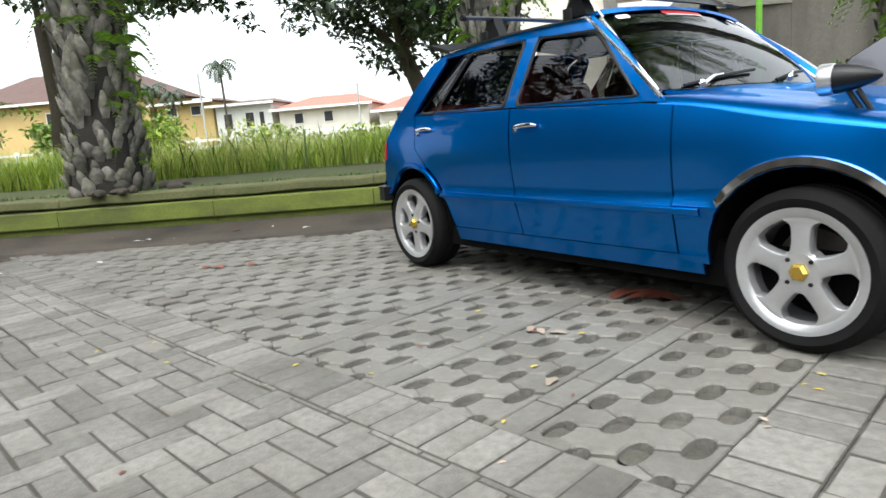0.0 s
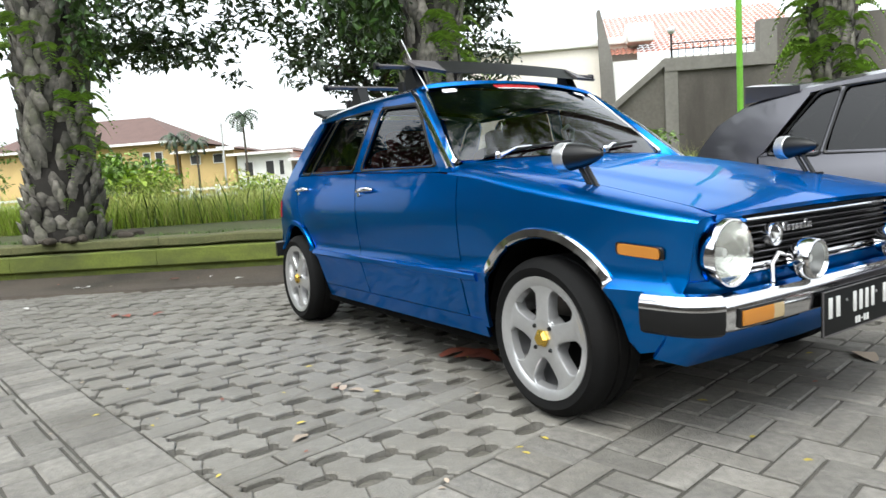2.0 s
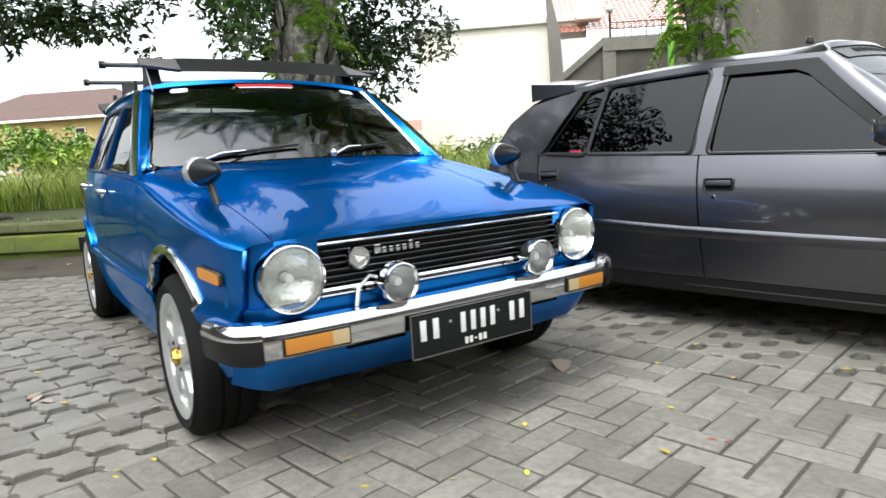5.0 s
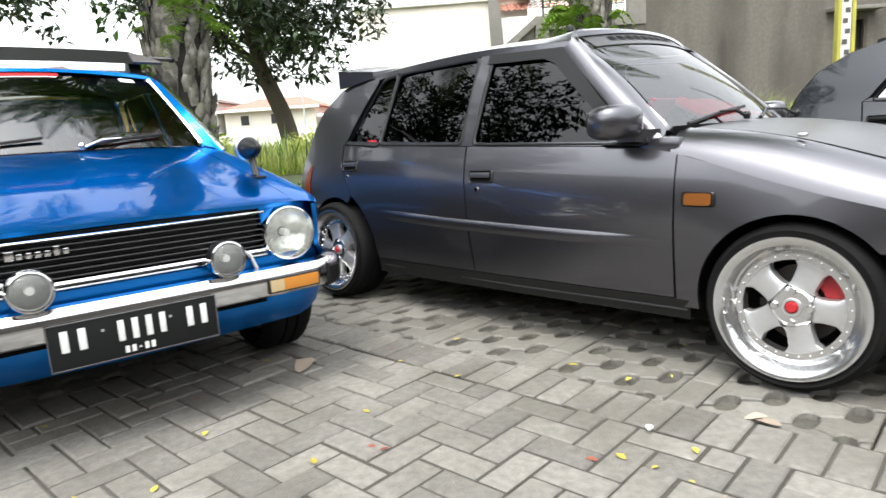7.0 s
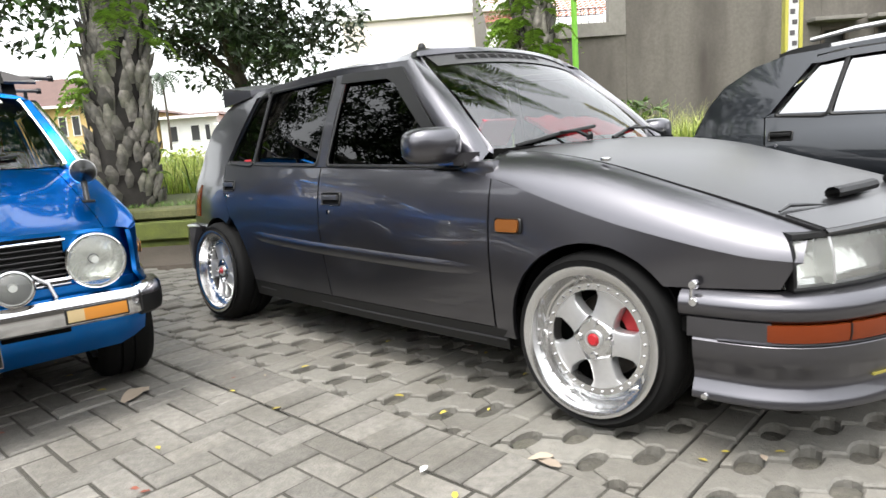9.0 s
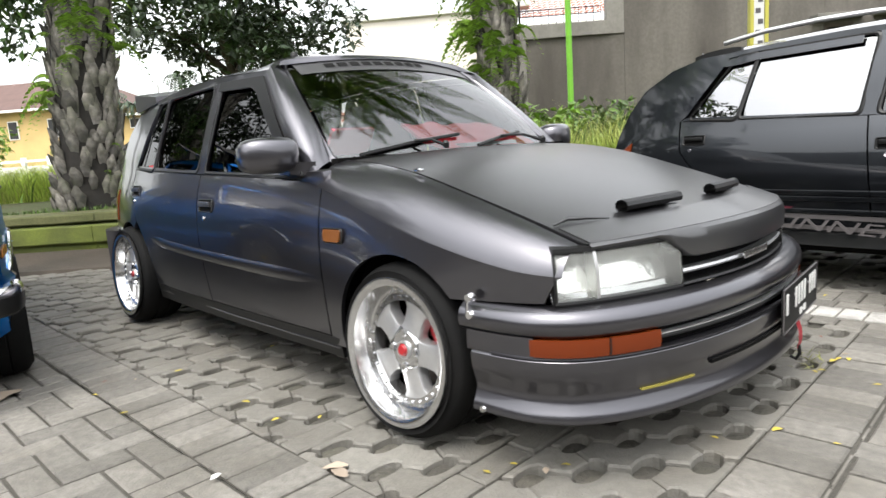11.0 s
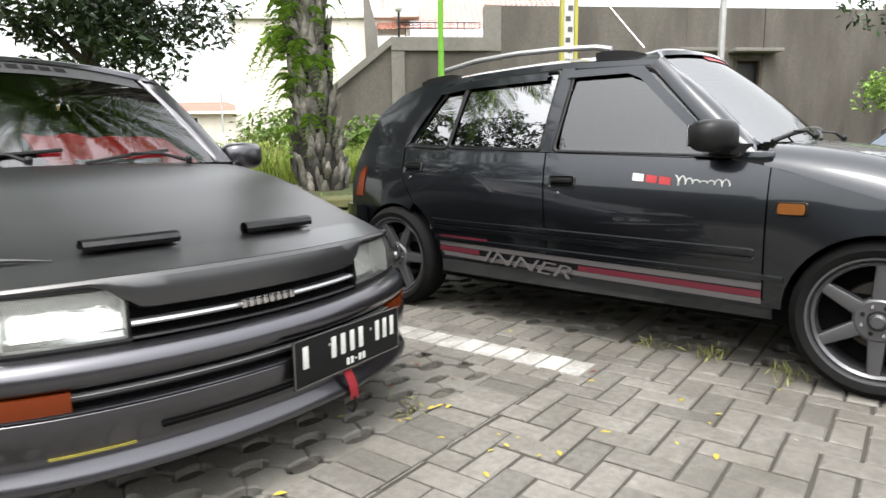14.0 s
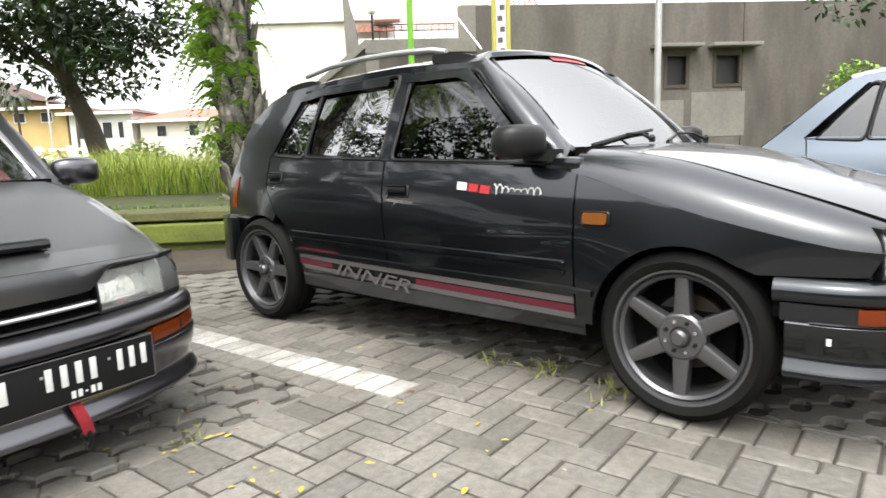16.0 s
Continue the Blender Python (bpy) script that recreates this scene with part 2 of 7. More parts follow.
def empty(name, m, label, category, group="", kind=""):
    ob = new(name)
    ob.matrix_world = m
    ob.empty_display_size = 0.2
    return tagged(ob, label, category, group, kind)


def box(bm, c, size, bevel=0.0, rot=None):
    """Adds a box at c to bm, turned by rot (a matrix), its edges bevelled."""
    m = Matrix.Translation(c) @ (rot.to_4x4() if rot else Matrix()) @ Matrix.Diagonal((*size, 1))
    g = bmesh.ops.create_cube(bm, size=1.0, matrix=m)
    if bevel:
        es = list({e for v in g["verts"] for e in v.link_edges})
        bmesh.ops.bevel(bm, geom=es, offset=bevel, segments=2, affect="EDGES", profile=0.6)
    return bm


def boxed(c, size, bevel=0.0, rot=None):
    return box(bmesh.new(), c, size, bevel, rot)


def patch(poly, fn, step=0.06, thick=0.015, rim=0.015, out=(0, -1, 0)):
    """Fills the polygon poly in (u, v), cuts it into a grid, lays it on the surface fn and gives it a folded edge of that depth."""
    bm = bmesh.new()
    bm.faces.new([bm.verts.new((u, v, 0)) for u, v in poly])
    us, vs = [p[0] for p in poly], [p[1] for p in poly]
    for lo, hi, axis in ((min(us), max(us), (1, 0, 0)), (min(vs), max(vs), (0, 1, 0))):
        k = max(1, int((hi - lo) / step))
        for i in range(1, k):
            co = lo + (hi - lo) * i / k + 1e-4
            bmesh.ops.bisect_plane(bm, geom=bm.verts[:] + bm.edges[:] + bm.faces[:], dist=1e-5, plane_co=(co, co, 0), plane_no=axis)
    for v in bm.verts:
        v.co = fn(v.co.x, v.co.y)
    bmesh.ops.triangulate(bm, faces=[f for f in bm.faces if len(f.verts) > 4])
    bm.normal_update()
    mid = sum((f.normal * f.calc_area() for f in bm.faces), Vector())
    if mid.dot(Vector(out)) < 0:
        bmesh.ops.reverse_faces(bm, faces=bm.faces[:])
        bm.normal_update()
    if thick:
        for amount, slope in ((rim, 1.0), (thick, 1.0)):
            edges = [e for e in bm.edges if e.is_boundary]
            nrm = {v: v.normal.copy() for e in edges for v in e.verts}
            g = bmesh.ops.extrude_edge_only(bm, edges=edges)
            for v in [x for x in g["geom"] if isinstance(x, bmesh.types.BMVert)]:
                old = min(nrm, key=lambda q: (q.co - v.co).length_squared) if len(nrm) < 400 else v
                v.co -= nrm.get(old, v.normal) * amount
            bm.normal_update()
            break
    return bm


def join(bms):
    out = bms[0]
    for b in bms[1:]:
        me = bpy.data.meshes.new("tmp")
        b.to_mesh(me)
        b.free()
        out.from_mesh(me)
        bpy.data.meshes.remove(me)
    return out


def loft(rows, closed=False, cap=False):
    """Quads between rows of points; closed joins each row's end to its start."""
    bm = bmesh.new()
    vs = [[bm.verts.new(p) for p in r] for r in rows]
    n = len(rows[0])
    for a, b in zip(vs, vs[1:]):
        for i in range(n if closed else n - 1):
            j = (i + 1) % n
            try:
                bm.faces.new((a[i], a[j], b[j], b[i]))
            except ValueError:
                pass
    if cap:
        for r in (vs[0], vs[-1]):
            try:
                bm.faces.new(r)
            except ValueError:
                pass
    return bm


def lathe(profile, n=40, axis="y"):
    """Turns a profile of (radius, along) round an axis."""
    rows = []
    for i in range(n + 1):
        a = 2 * math.pi * i / n
        rows.append([(r * math.cos(a), h, r * math.sin(a)) if axis == "y" else ((h, r * math.cos(a), r * math.sin(a)) if axis == "x" else (r * math.cos(a), r * math.sin(a), h)) for r, h in profile])
    bm = loft(rows)
    bmesh.ops.remove_doubles(bm, verts=bm.verts[:], dist=1e-6)
    return bm


def tube(points, radius, n=8, closed=False):
    """A round bar through points; radius may be a list."""
    pts = [Vector(p) for p in points]
    rows = []
    for i, p in enumerate(pts):
        d = (pts[min(i + 1, len(pts) - 1)] - pts[max(i - 1, 0)]).normalized()
        u = d.orthogonal().normalized() if i == 0 else (u - d * u.dot(d)).normalized()
        w = d.cross(u)
        r = radius[i] if isinstance(radius, (list, tuple)) else radius
        rows.append([p + (u * math.cos(a) + w * math.sin(a)) * r for a in [2 * math.pi * k / n for k in range(n)]])
    return loft(rows, closed=True, cap=True)


def moved(bm, m):
    bmesh.ops.transform(bm, matrix=m, verts=bm.verts[:])
    return bm


def mirrored(bm):
    """A copy of bm on the other side of the car."""
    b = bm.copy()
    for v in b.verts:
        v.co.y = -v.co.y
    bmesh.ops.reverse_faces(b, faces=b.faces[:])
    return b


def lerp_table(tab, x):
    """Value at x of a table of (x, value), on a curve with no overshoot and no kinks."""
    if x <= tab[0][0]:
        return tab[0][1]
    if x >= tab[-1][0]:
        return tab[-1][1]
    n = len(tab)
    i = next(k for k in range(n - 1) if x <= tab[k + 1][0])

    def grade(k):
        return (tab[k + 1][1] - tab[k][1]) / (tab[k + 1][0] - tab[k][0])

    def slope(k):
        if k == 0:
            return grade(0)
        if k == n - 1:
            return grade(n - 2)
        p, q = grade(k - 1), grade(k)
        return 0.0 if p * q <= 0 else 2 * p * q / (p + q)

    (xa, ya), (xb, yb) = tab[i], tab[i + 1]
    h = xb - xa
    t = (x - xa) / h
    return ((1 + 2 * t) * (1 - t) ** 2 * ya + t * (1 - t) ** 2 * h * slope(i) + t * t * (3 - 2 * t) * yb + t * t * (t - 1) * h * slope(i + 1))


def arc(cx, cz, r, a0, a1, n=12):
    """Points of an arc from a0 to a1 degrees."""
    return [(cx + r * math.cos(radians(a0 + (a1 - a0) * i / n)), cz + r * math.sin(radians(a0 + (a1 - a0) * i / n))) for i in range(n + 1)]


def round_poly(poly, r, n=4):
    """The polygon with rounded corners."""
    out = []
    k = len(poly)
    for i in range(k):
        p, a, b = Vector(poly[i]), Vector(poly[i - 1]), Vector(poly[(i + 1) % k])
        ra = min(r, (a - p).length * 0.45, (b - p).length * 0.45)
        s, e = p + (a - p).normalized() * ra, p + (b - p).normalized() * ra
        for j in range(n + 1):
            t = j / n
            out.append(tuple(s * (1 - t) ** 2 + p * 2 * t * (1 - t) + e * t * t))
    return out


def lettering(text, size, mat, parent, m, name="lettering", label="", depth=0.002, shear=0.0, width=1.0):
    """Raised letters in the built-in font, as a mesh."""
    cu = bpy.data.curves.new(name, "FONT")
    cu.body, cu.size, cu.extrude, cu.align_x, cu.align_y, cu.shear = text, size, depth, "CENTER", "CENTER", shear
    ob = bpy.data.objects.new(name, cu)
    me = bpy.data.meshes.new_from_object(ob)
    bpy.data.objects.remove(ob)
    me.materials.clear()
    me.materials.append(M[mat])
    me.transform(Matrix.Diagonal((width, 1, 1, 1)))
    res = new(name, me)
    res.parent = parent
    res.matrix_local = m
    if label:
        res["label"] = label
    return res

# ---- the ground ----
BAY = radians(-39.0)
FX, LX = Vector((math.cos(BAY), math.sin(BAY))), Vector((-math.sin(BAY), math.cos(BAY)))
KERB_Y, KERB_SLOPE = 6.12, 0.066


def bay(s, l, z=0.0):
    """World place of a point s along the bays and l across them."""
    return Vector((FX.x * s + LX.x * l, FX.y * s + LX.y * l, z))


def behind_kerb(x, off):
    return KERB_Y + off + KERB_SLOPE * x


ground = new("ground", bpy.data.meshes.new("ground"))
bmg = bmesh.new()
bmg.faces.new([bmg.verts.new((x, y, -0.049)) for x, y in ((-90, -60), (90, -60), (90, 160), (-90, 160))])
bmg.to_mesh(ground.data)
bmg.free()
ground.data.materials.append(M["soil"])
tagged(ground, "dark sandy soil bed under the paved car park", "ground", kind="structure")

# broken concrete gutter along the kerb
rows = []
for i in range(121):
    x = -30 + i * 0.5
    wob = noise.noise((x * 0.8, 3, 0)) * 0.05
    rows.append([(x, behind_kerb(x, -0.62 + wob), -0.06), (x, behind_kerb(x, -0.58 + wob), 0.012), (x, behind_kerb(x, -0.25), 0.02 + 0.01 * noise.noise((x, 7, 0))), (x, behind_kerb(x, -0.05), 0.05 + 0.02 * noise.noise((x * 2, 9, 0))), (x, behind_kerb(x, 0.05), 0.10)])
tagged(part("gutter", loft(rows), "asphalt"), "worn brown-grey concrete gutter along the kerb", "gutter", kind="structure")

# two-step painted kerb, in lengths
kerb = empty("kerb", Matrix(), "mossy green-painted stepped concrete kerb beside the lawn", "kerb", kind="structure")
for i in range(24):
    x0 = -17 + i * 1.6
    rows, tops = [], []
    for k in range(9):
        x = x0 + 1.594 * k / 8
        w = 0.006 * noise.noise((x * 3, 1, 0))
        prof = [(0.05, 0.0), (0.05, 0.165), (0.0, 0.17), (-0.005, 0.18), (-0.005, 0.325), (0.008, 0.337), (0.20, 0.343), (0.20, 0.0)]
        rows.append([(x, behind_kerb(x, o + w), z + w) for o, z in prof])
        wt = 0.012 * noise.noise((x * 2, 6, 0))
        prof = [(0.12, 0.30), (0.12, 0.362), (0.062, 0.366), (0.056, 0.374), (0.060, 0.436), (0.075, 0.450), (0.36, 0.458), (0.36, 0.30)]
        tops.append([(x, behind_kerb(x, o + wt), z + wt) for o, z in prof])
    part("kerb_length", loft(rows, closed=True, cap=True), "kerb", kerb, smooth=25)
    part("kerb_top", loft(tops, closed=True, cap=True), "kerb_moss", kerb, "mossy upper step of the kerb", smooth=25)

rows = []
for i in range(81):
    x = -92 + i * 2.3
    rows.append([(x, behind_kerb(x, o), z + 0.03 * noise.noise((x * 0.7, o, 2))) for o, z in ((0.35, 0.43), (0.6, 0.47), (1.2, 0.5), (2.0, 0.5), (3.5, 0.46), (6.0, 0.42), (12.0, 0.40), (25, 0.4), (150, 0.4))])
tagged(part("lawn", loft(rows), "lawn"), "rough lawn and earth behind the kerb", "lawn", kind="structure")

# ---- walls and houses in the distance ----
def wall_y(x):
    return 18.2 + 0.066 * x


WALL_TURN = pose(0, 0, 0, 0, 0, math.degrees(math.atan(0.066)))


def slab(name, x0, x1, z0, z1, mat, parent, depth=0.3, off=0.0, bevel=0.0, label=""):
    """A block of the long wall, from x0 to x1, off metres in front of its face (minus: nearer)."""
    xm = (x0 + x1) / 2
    b = boxed((0, depth / 2 + off, (z0 + z1) / 2), (x1 - x0, depth, z1 - z0), bevel)
    return part(name, moved(b, Matrix.Translation((xm, wall_y(xm), 0)) @ WALL_TURN), mat, parent, label)


wall = empty("wall_north", Matrix(), "tall weathered grey stucco wall with small vents", "wall", kind="structure")
VENTS = ((13.30, 14.04), (14.74, 15.60))
edges = [8.0, *(x for v in VENTS for x in v), 40]
for a, b in zip(edges[::2], edges[1::2]):
    slab("wall_face", a, b, 0.0, 4.7, "stucco", wall)
for (x0, x1), (la, lb) in zip(VENTS, ((12.90, 14.28), (14.55, 15.99))):
    slab("wall_face", x0, x1, 0.0, 2.38, "stucco", wall)
    slab("wall_face", x0, x1, 3.34, 4.7, "stucco", wall)
    slab("vent_back", x0, x1, 2.38, 3.34, "dark_opening", wall, 0.05, 0.22)
    for a, b, c, d in ((x0, x0 + 0.09, 2.38, 3.34), (x1 - 0.09, x1, 2.38, 3.34), (x0 + 0.09, x1 - 0.09, 2.38, 2.47), (x0 + 0.09, x1 - 0.09, 3.25, 3.34)):
        slab("vent_frame", a, b, c, d, "tree_bark", wall, 0.1, -0.03)
    slab("vent_ledge", la, lb, 3.46, 3.56, "pale_stucco", wall, 0.45, -0.42, 0.02)
slab("plaster_patch", 14.12, 15.72, 1.0, 2.25, "pale_stucco", wall, 0.02, -0.012)
slab("plaster_patch", 13.2, 13.9, 0.9, 2.05, "pale_stucco", wall, 0.02, -0.012)
slab("wall_face", 5.2, 8.0, 0.0, 3.5, "stucco", wall)
slab("coping", 5.0, 7.7, 3.5, 3.85, "pale_stucco", wall, 0.4, -0.08)
slab("pillar", 5.0, 5.35, 0.0, 3.6, "pale_stucco", wall, 0.4, -0.06)

cream_house = empty("house", Matrix(), "pale cream rendered house beyond the lawn", "house")
part("wall", boxed((2.2, 27, 2.6), (6.2, 5, 5.8)), "cream", cream_house)
part("coping", boxed((2.2, 27, 5.6), (6.5, 5.3, 0.25), 0.03), "white_wall", cream_house)
part("plinth", boxed((2.2, 24.47, 0.5), (6.2, 0.08, 1.0)), "pale_stucco", cream_house)


# poles
def pole(name, x, y, r, h, mat, label, z0=0.42):
    return tagged(part(name, tube([(x, y, z0 - 0.05), (x, y, z0 + h * 0.5), (x, y, z0 + h)], r, 12), mat), label, "pole")


pole("flag_pole", 6.26, 16.2, 0.07, 6.5, "green_paint", "slim lime-green painted pole")
pole("lamp_pole", 8.99, 7.67, 0.035, 5, "grey_pole", "slim grey steel pole")
yp = empty("sign_post", Matrix.Translation((7.33, 7.74, 0)), "yellow and white striped post", "post")
part("post_body", boxed((0, 0, 2.2), (0.11, 0.08, 3.6), 0.01), "white", yp)
for dx in (-0.075, 0.075):
    part("post_edge", boxed((dx, -0.01, 2.2), (0.04, 0.09, 3.6), 0.01), "yellow_paint", yp)
for k in range(30):
    part("post_mark", boxed((0.012 * (-1) ** k, -0.043, 0.6 + 0.11 * k), (0.05, 0.006, 0.05), 0.0), "stripe_grey", yp)

# sloping stair wall and railing beside the long wall
rows = []
for x, z in ((3.3, 2.35), (5.05, 3.72)):
    rows.append([(x, wall_y(x) + a, z + b) for a, b in ((-0.08, -0.05), (-0.08, 0.16), (0.28, 0.16), (0.28, -0.05))])
part("sloping_coping", loft(rows, closed=True, cap=True), "pale_stucco", wall)
rows = [[(x, wall_y(x) + a, z) for a, z in ((0.02, 0.2), (0.02, zt), (0.22, zt), (0.22, 0.2))] for x, zt in ((3.3, 2.3), (5.05, 3.68))]
part("stair_wall", loft(rows, closed=True, cap=True), "stucco", wall)
for k in range(2):
    z = 4.08 + 0.16 * k
    part("railing", tube([(5.2, wall_y(5.2), z), (7.4, wall_y(7.4), z)], 0.015, 6), "trim", wall)
for k in range(12):
    x = 5.2 + 2.2 * k / 11
    part("baluster", tube([(x, wall_y(x), 3.84), (x, wall_y(x), 4.26)], 0.010, 5), "trim", wall)
part("lamp_stalk", tube([(5.22, wall_y(5.2), 3.85), (5.22, wall_y(5.2), 4.5)], 0.03, 8), "trim", wall)
gl = bmesh.new()
bmesh.ops.create_uvsphere(gl, u_segments=16, v_segments=10, radius=0.11, matrix=Matrix.Translation((5.22, wall_y(5.2), 4.6)))
part("lamp_globe", gl, "white", wall)
slab("wall_edge", 7.55, 8.0, 3.5, 4.7, "pale_stucco", wall, 0.34, -0.03)

# tiled house behind the stair wall
th = empty("house", Matrix(), "white house with a red-tiled roof behind the stair wall", "house", "houses in the distance")
part("wall", boxed((7.6, 26.5, 2.4), (6.6, 5, 4.8)), "white_wall", th)
part("gable", loft([[(x, y, z) for x, z in ((3.95, 2.6), (4.42, 2.6), (4.30, 5.0), (3.95, 6.6), (3.85, 6.6))] for y in (23.8, 24.2)], closed=True, cap=True), "pale_stucco", th)
rows_v, rows_f = [], []
for i in range(34):
    for j in range(18):
        x0, x1 = 4.3 + i * 0.2, 4.3 + i * 0.2 + 0.19
        t0, t1 = j / 18, (j + 1.12) / 18
        b0 = len(rows_v)
        for t, lift in ((t0, 0.05), (t1, 0.02)):
            for x, hmp in ((x0, 0.0), ((x0 + x1) / 2, 0.05), (x1, 0.0)):
                rows_v.append((x, 23.9 + 4 * t, 4.95 + 2.2 * t + lift + hmp))
        rows_f += [(b0, b0 + 1, b0 + 4, b0 + 3), (b0 + 1, b0 + 2, b0 + 5, b0 + 4)]
me = bpy.data.meshes.new("roof_tiles")
me.from_pydata(rows_v, [], rows_f)
me.materials.append(M["roof_tile"])
rt = new("roof_tiles", me)
rt.parent = th
tagged(rt, "rows of curved red roof tiles", kind="stuff")
part("dormer", boxed((5.35, 24.3, 5.75), (0.95, 0.7, 0.7), 0.15), "white_wall", th)


# houses far off: laid out on a plane 50 m away and carried out to their distance
FAR_K = 1.9
FAR_EYE = Vector((1.43, -0.14, 0.82))


def far(x, z, d=0.0):
    p = FAR_EYE + (Vector((x, 50.0, z)) - FAR_EYE) * FAR_K
    return Vector((p.x, p.y + d, p.z))


def far_house(name, x0, x1, z0, z1, zr, wall_mat, roof_mat, label, over=1.0, depth=14, windows=()):
    h = empty(name, Matrix(), label, "house", "houses in the distance")
    a, b = far(x0, z0), far(x1, z1)
    part("wall", boxed(((a.x + b.x) / 2, a.y + depth / 2, (a.z + b.z) / 2 - 1), (b.x - a.x, depth, b.z - a.z + 2)), wall_mat, h)
    e0, e1, rz = far(x0 - over, z1), far(x1 + over, z1), far(x0, zr).z
    y0, y1, ym = a.y - 1.6, a.y + depth + 1.6, a.y + depth / 2
    ins = (e1.x - e0.x) * 0.27
    bmr = bmesh.new()
    q = [bmr.verts.new(v) for v in ((e0.x, y0, e0.z), (e1.x, y0, e0.z), (e1.x, y1, e0.z), (e0.x, y1, e0.z), (e0.x + ins, ym, rz), (e1.x - ins, ym, rz))]
    for f in ((0, 1, 5, 4), (1, 2, 5), (2, 3, 4, 5), (3, 0, 4), (3, 2, 1, 0)):
        bmr.faces.new([q[i] for i in f])
    roof = part("roof", bmr, roof_mat, h)
    part("fascia", boxed(((e0.x + e1.x) / 2, y0 + 0.05, e0.z - 0.12), (e1.x - e0.x, 0.2, 0.35)), "white_wall", roof)
    for wx, wz, ww, wh in windows:
        c = far(wx, wz)
        w = part("window", boxed((c.x, c.y - 0.06, c.z), (ww * FAR_K, 0.15, wh * FAR_K), 0.03), "white_wall", h)
        part("pane", boxed((c.x, c.y - 0.15, c.z), (ww * FAR_K - 0.3, 0.06, wh * FAR_K - 0.3)), "dark_opening", w)
    return h


far_house("house", -44.5, -27.9, 2.2, 5.85, 8.5, "ochre", "roof_brown", "two-storey ochre house with a brown hipped roof", 1.0, windows=((-36.5, 4.3, 0.9, 1.5), (-33.0, 4.3, 0.9, 1.5), (-30.3, 4.3, 0.7, 1.6), (-29.2, 4.3, 0.7, 1.6)))
far_house("house", -27.3, -22.6, 1.8, 4.9, 5.35, "ochre", "roof_brown", "low ochre house with a brown roof", 0.4, windows=((-26.0, 4.2, 0.9, 0.8), (-24.0, 4.2, 0.9, 0.8)))
far_house("house", -22.4, -17.8, 1.6, 4.4, 4.9, "white_wall", "roof_brown", "white veranda house under a low dark roof", 0.5, windows=((-21.4, 3.1, 0.8, 1.3), (-19.6, 3.1, 0.8, 1.3), (-18.6, 3.1, 0.5, 1.3)))
far_house("house", -17.2, -10.0, 1.6, 3.7, 4.7, "cream", "roof_tile", "low cream house with a faded red roof", 0.5, windows=((-15.6, 2.9, 0.8, 0.9), (-13.2, 2.9, 0.8, 0.9)))
far_house("house", -9.2, -2.5, 1.4, 3.0, 4.1, "cream", "roof_tile", "low pinkish house with a red tiled roof", 0.5, windows=((-7.5, 2.4, 0.7, 0.8), (-5.0, 2.4, 0.7, 0.8)))
fence = empty("fence", Matrix(), "white garden wall with pillars and open panels", "fence")
for k in range(30):
    x0 = -58 + k * 1.9
    a, b = far(x0, 1.5), far(x0 + 1.9, 2.4)
    part("panel", boxed(((a.x + b.x) / 2, a.y - 16, 0.95), (b.x - a.x, 0.3, 1.5), 0.03), "white_wall", fence)
    part("rail", boxed(((a.x + b.x) / 2, a.y - 16, 2.35), (b.x - a.x, 0.25, 0.3), 0.03), "white_wall", fence)
    part("pillar", boxed((a.x, a.y - 16, 1.4), (0.5, 0.5, 2.8), 0.05), "white_wall", fence)


def far_palm(x, z, s, seed):
    c = far(x, z, -8)
    t = empty("palm_tree", Matrix.Translation((c.x, c.y, 0.4)), "small distant coconut palm against the sky", "palm tree", "distant palms")
    h = c.z - 0.4
    part("trunk", tube([(0, 0, 0), (0.1, 0, h * 0.5), (0, 0, h)], [0.22, 0.16, 0.13], 8), "tree_bark", t)
    r = random.Random(seed)
    V, F = [], []
    for i in range(16):
        a = 2.4 * i
        o, w = Vector((math.cos(a), math.sin(a), 0)), Vector((-math.sin(a), math.cos(a), 0))
        el, p = radians(60 - 70 * i / 16), Vector((0, 0, h))
        for k in range(9):
            d = o * math.cos(el) + Vector((0, 0, math.sin(el)))
            q = p + d * s * 0.13
            for sg in (-1, 1):
                b = len(V)
                V += [p, q, (p + q) / 2 + (w * sg * 0.8 + Vector((0, 0, -0.7))) * s * 0.22]
                F.append((b, b + 1, b + 2))
            p = q
            el -= radians(14)
    me = bpy.data.meshes.new("fronds")
    me.from_pydata([tuple(v) for v in V], [], F)
    me.materials.append(M["leaf"])
    f = new("fronds", me)
    f.parent = t
    f["kind"] = "stuff"


far_palm(-25.2, 5.7, 2.6, 1)
far_palm(-23.6, 5.2, 2.2, 2)
far_palm(-19.7, 6.9, 2.6, 3)
for x, z in ((-20.9, 6.2), (-9.5, 4.6)):
    c = far(x, z, -10)
    pole("utility_pole", c.x, c.y, 0.12, c.z, "grey_pole", "distant grey utility pole", 0.3)

# behind the camera: unseen plain walls and a yard, added to darken the cars' reflections
back = empty("wall_south", Matrix(), "unseen plain grey walls added around the car park", "wall", kind="structure")
part("wall_face", boxed((3, -14, 3.0), (60, 0.4, 6.0)), "stucco", back)
part("wall_face", boxed((-24, -4, 4.5), (0.4, 30, 9.0)), "stucco", back)
part("wall_face", boxed((33, 0, 2.6), (0.4, 30, 5.2)), "stucco", back)
part("yard", boxed((3, -9.2, -0.038), (60, 16, 0.06)), "asphalt", back)

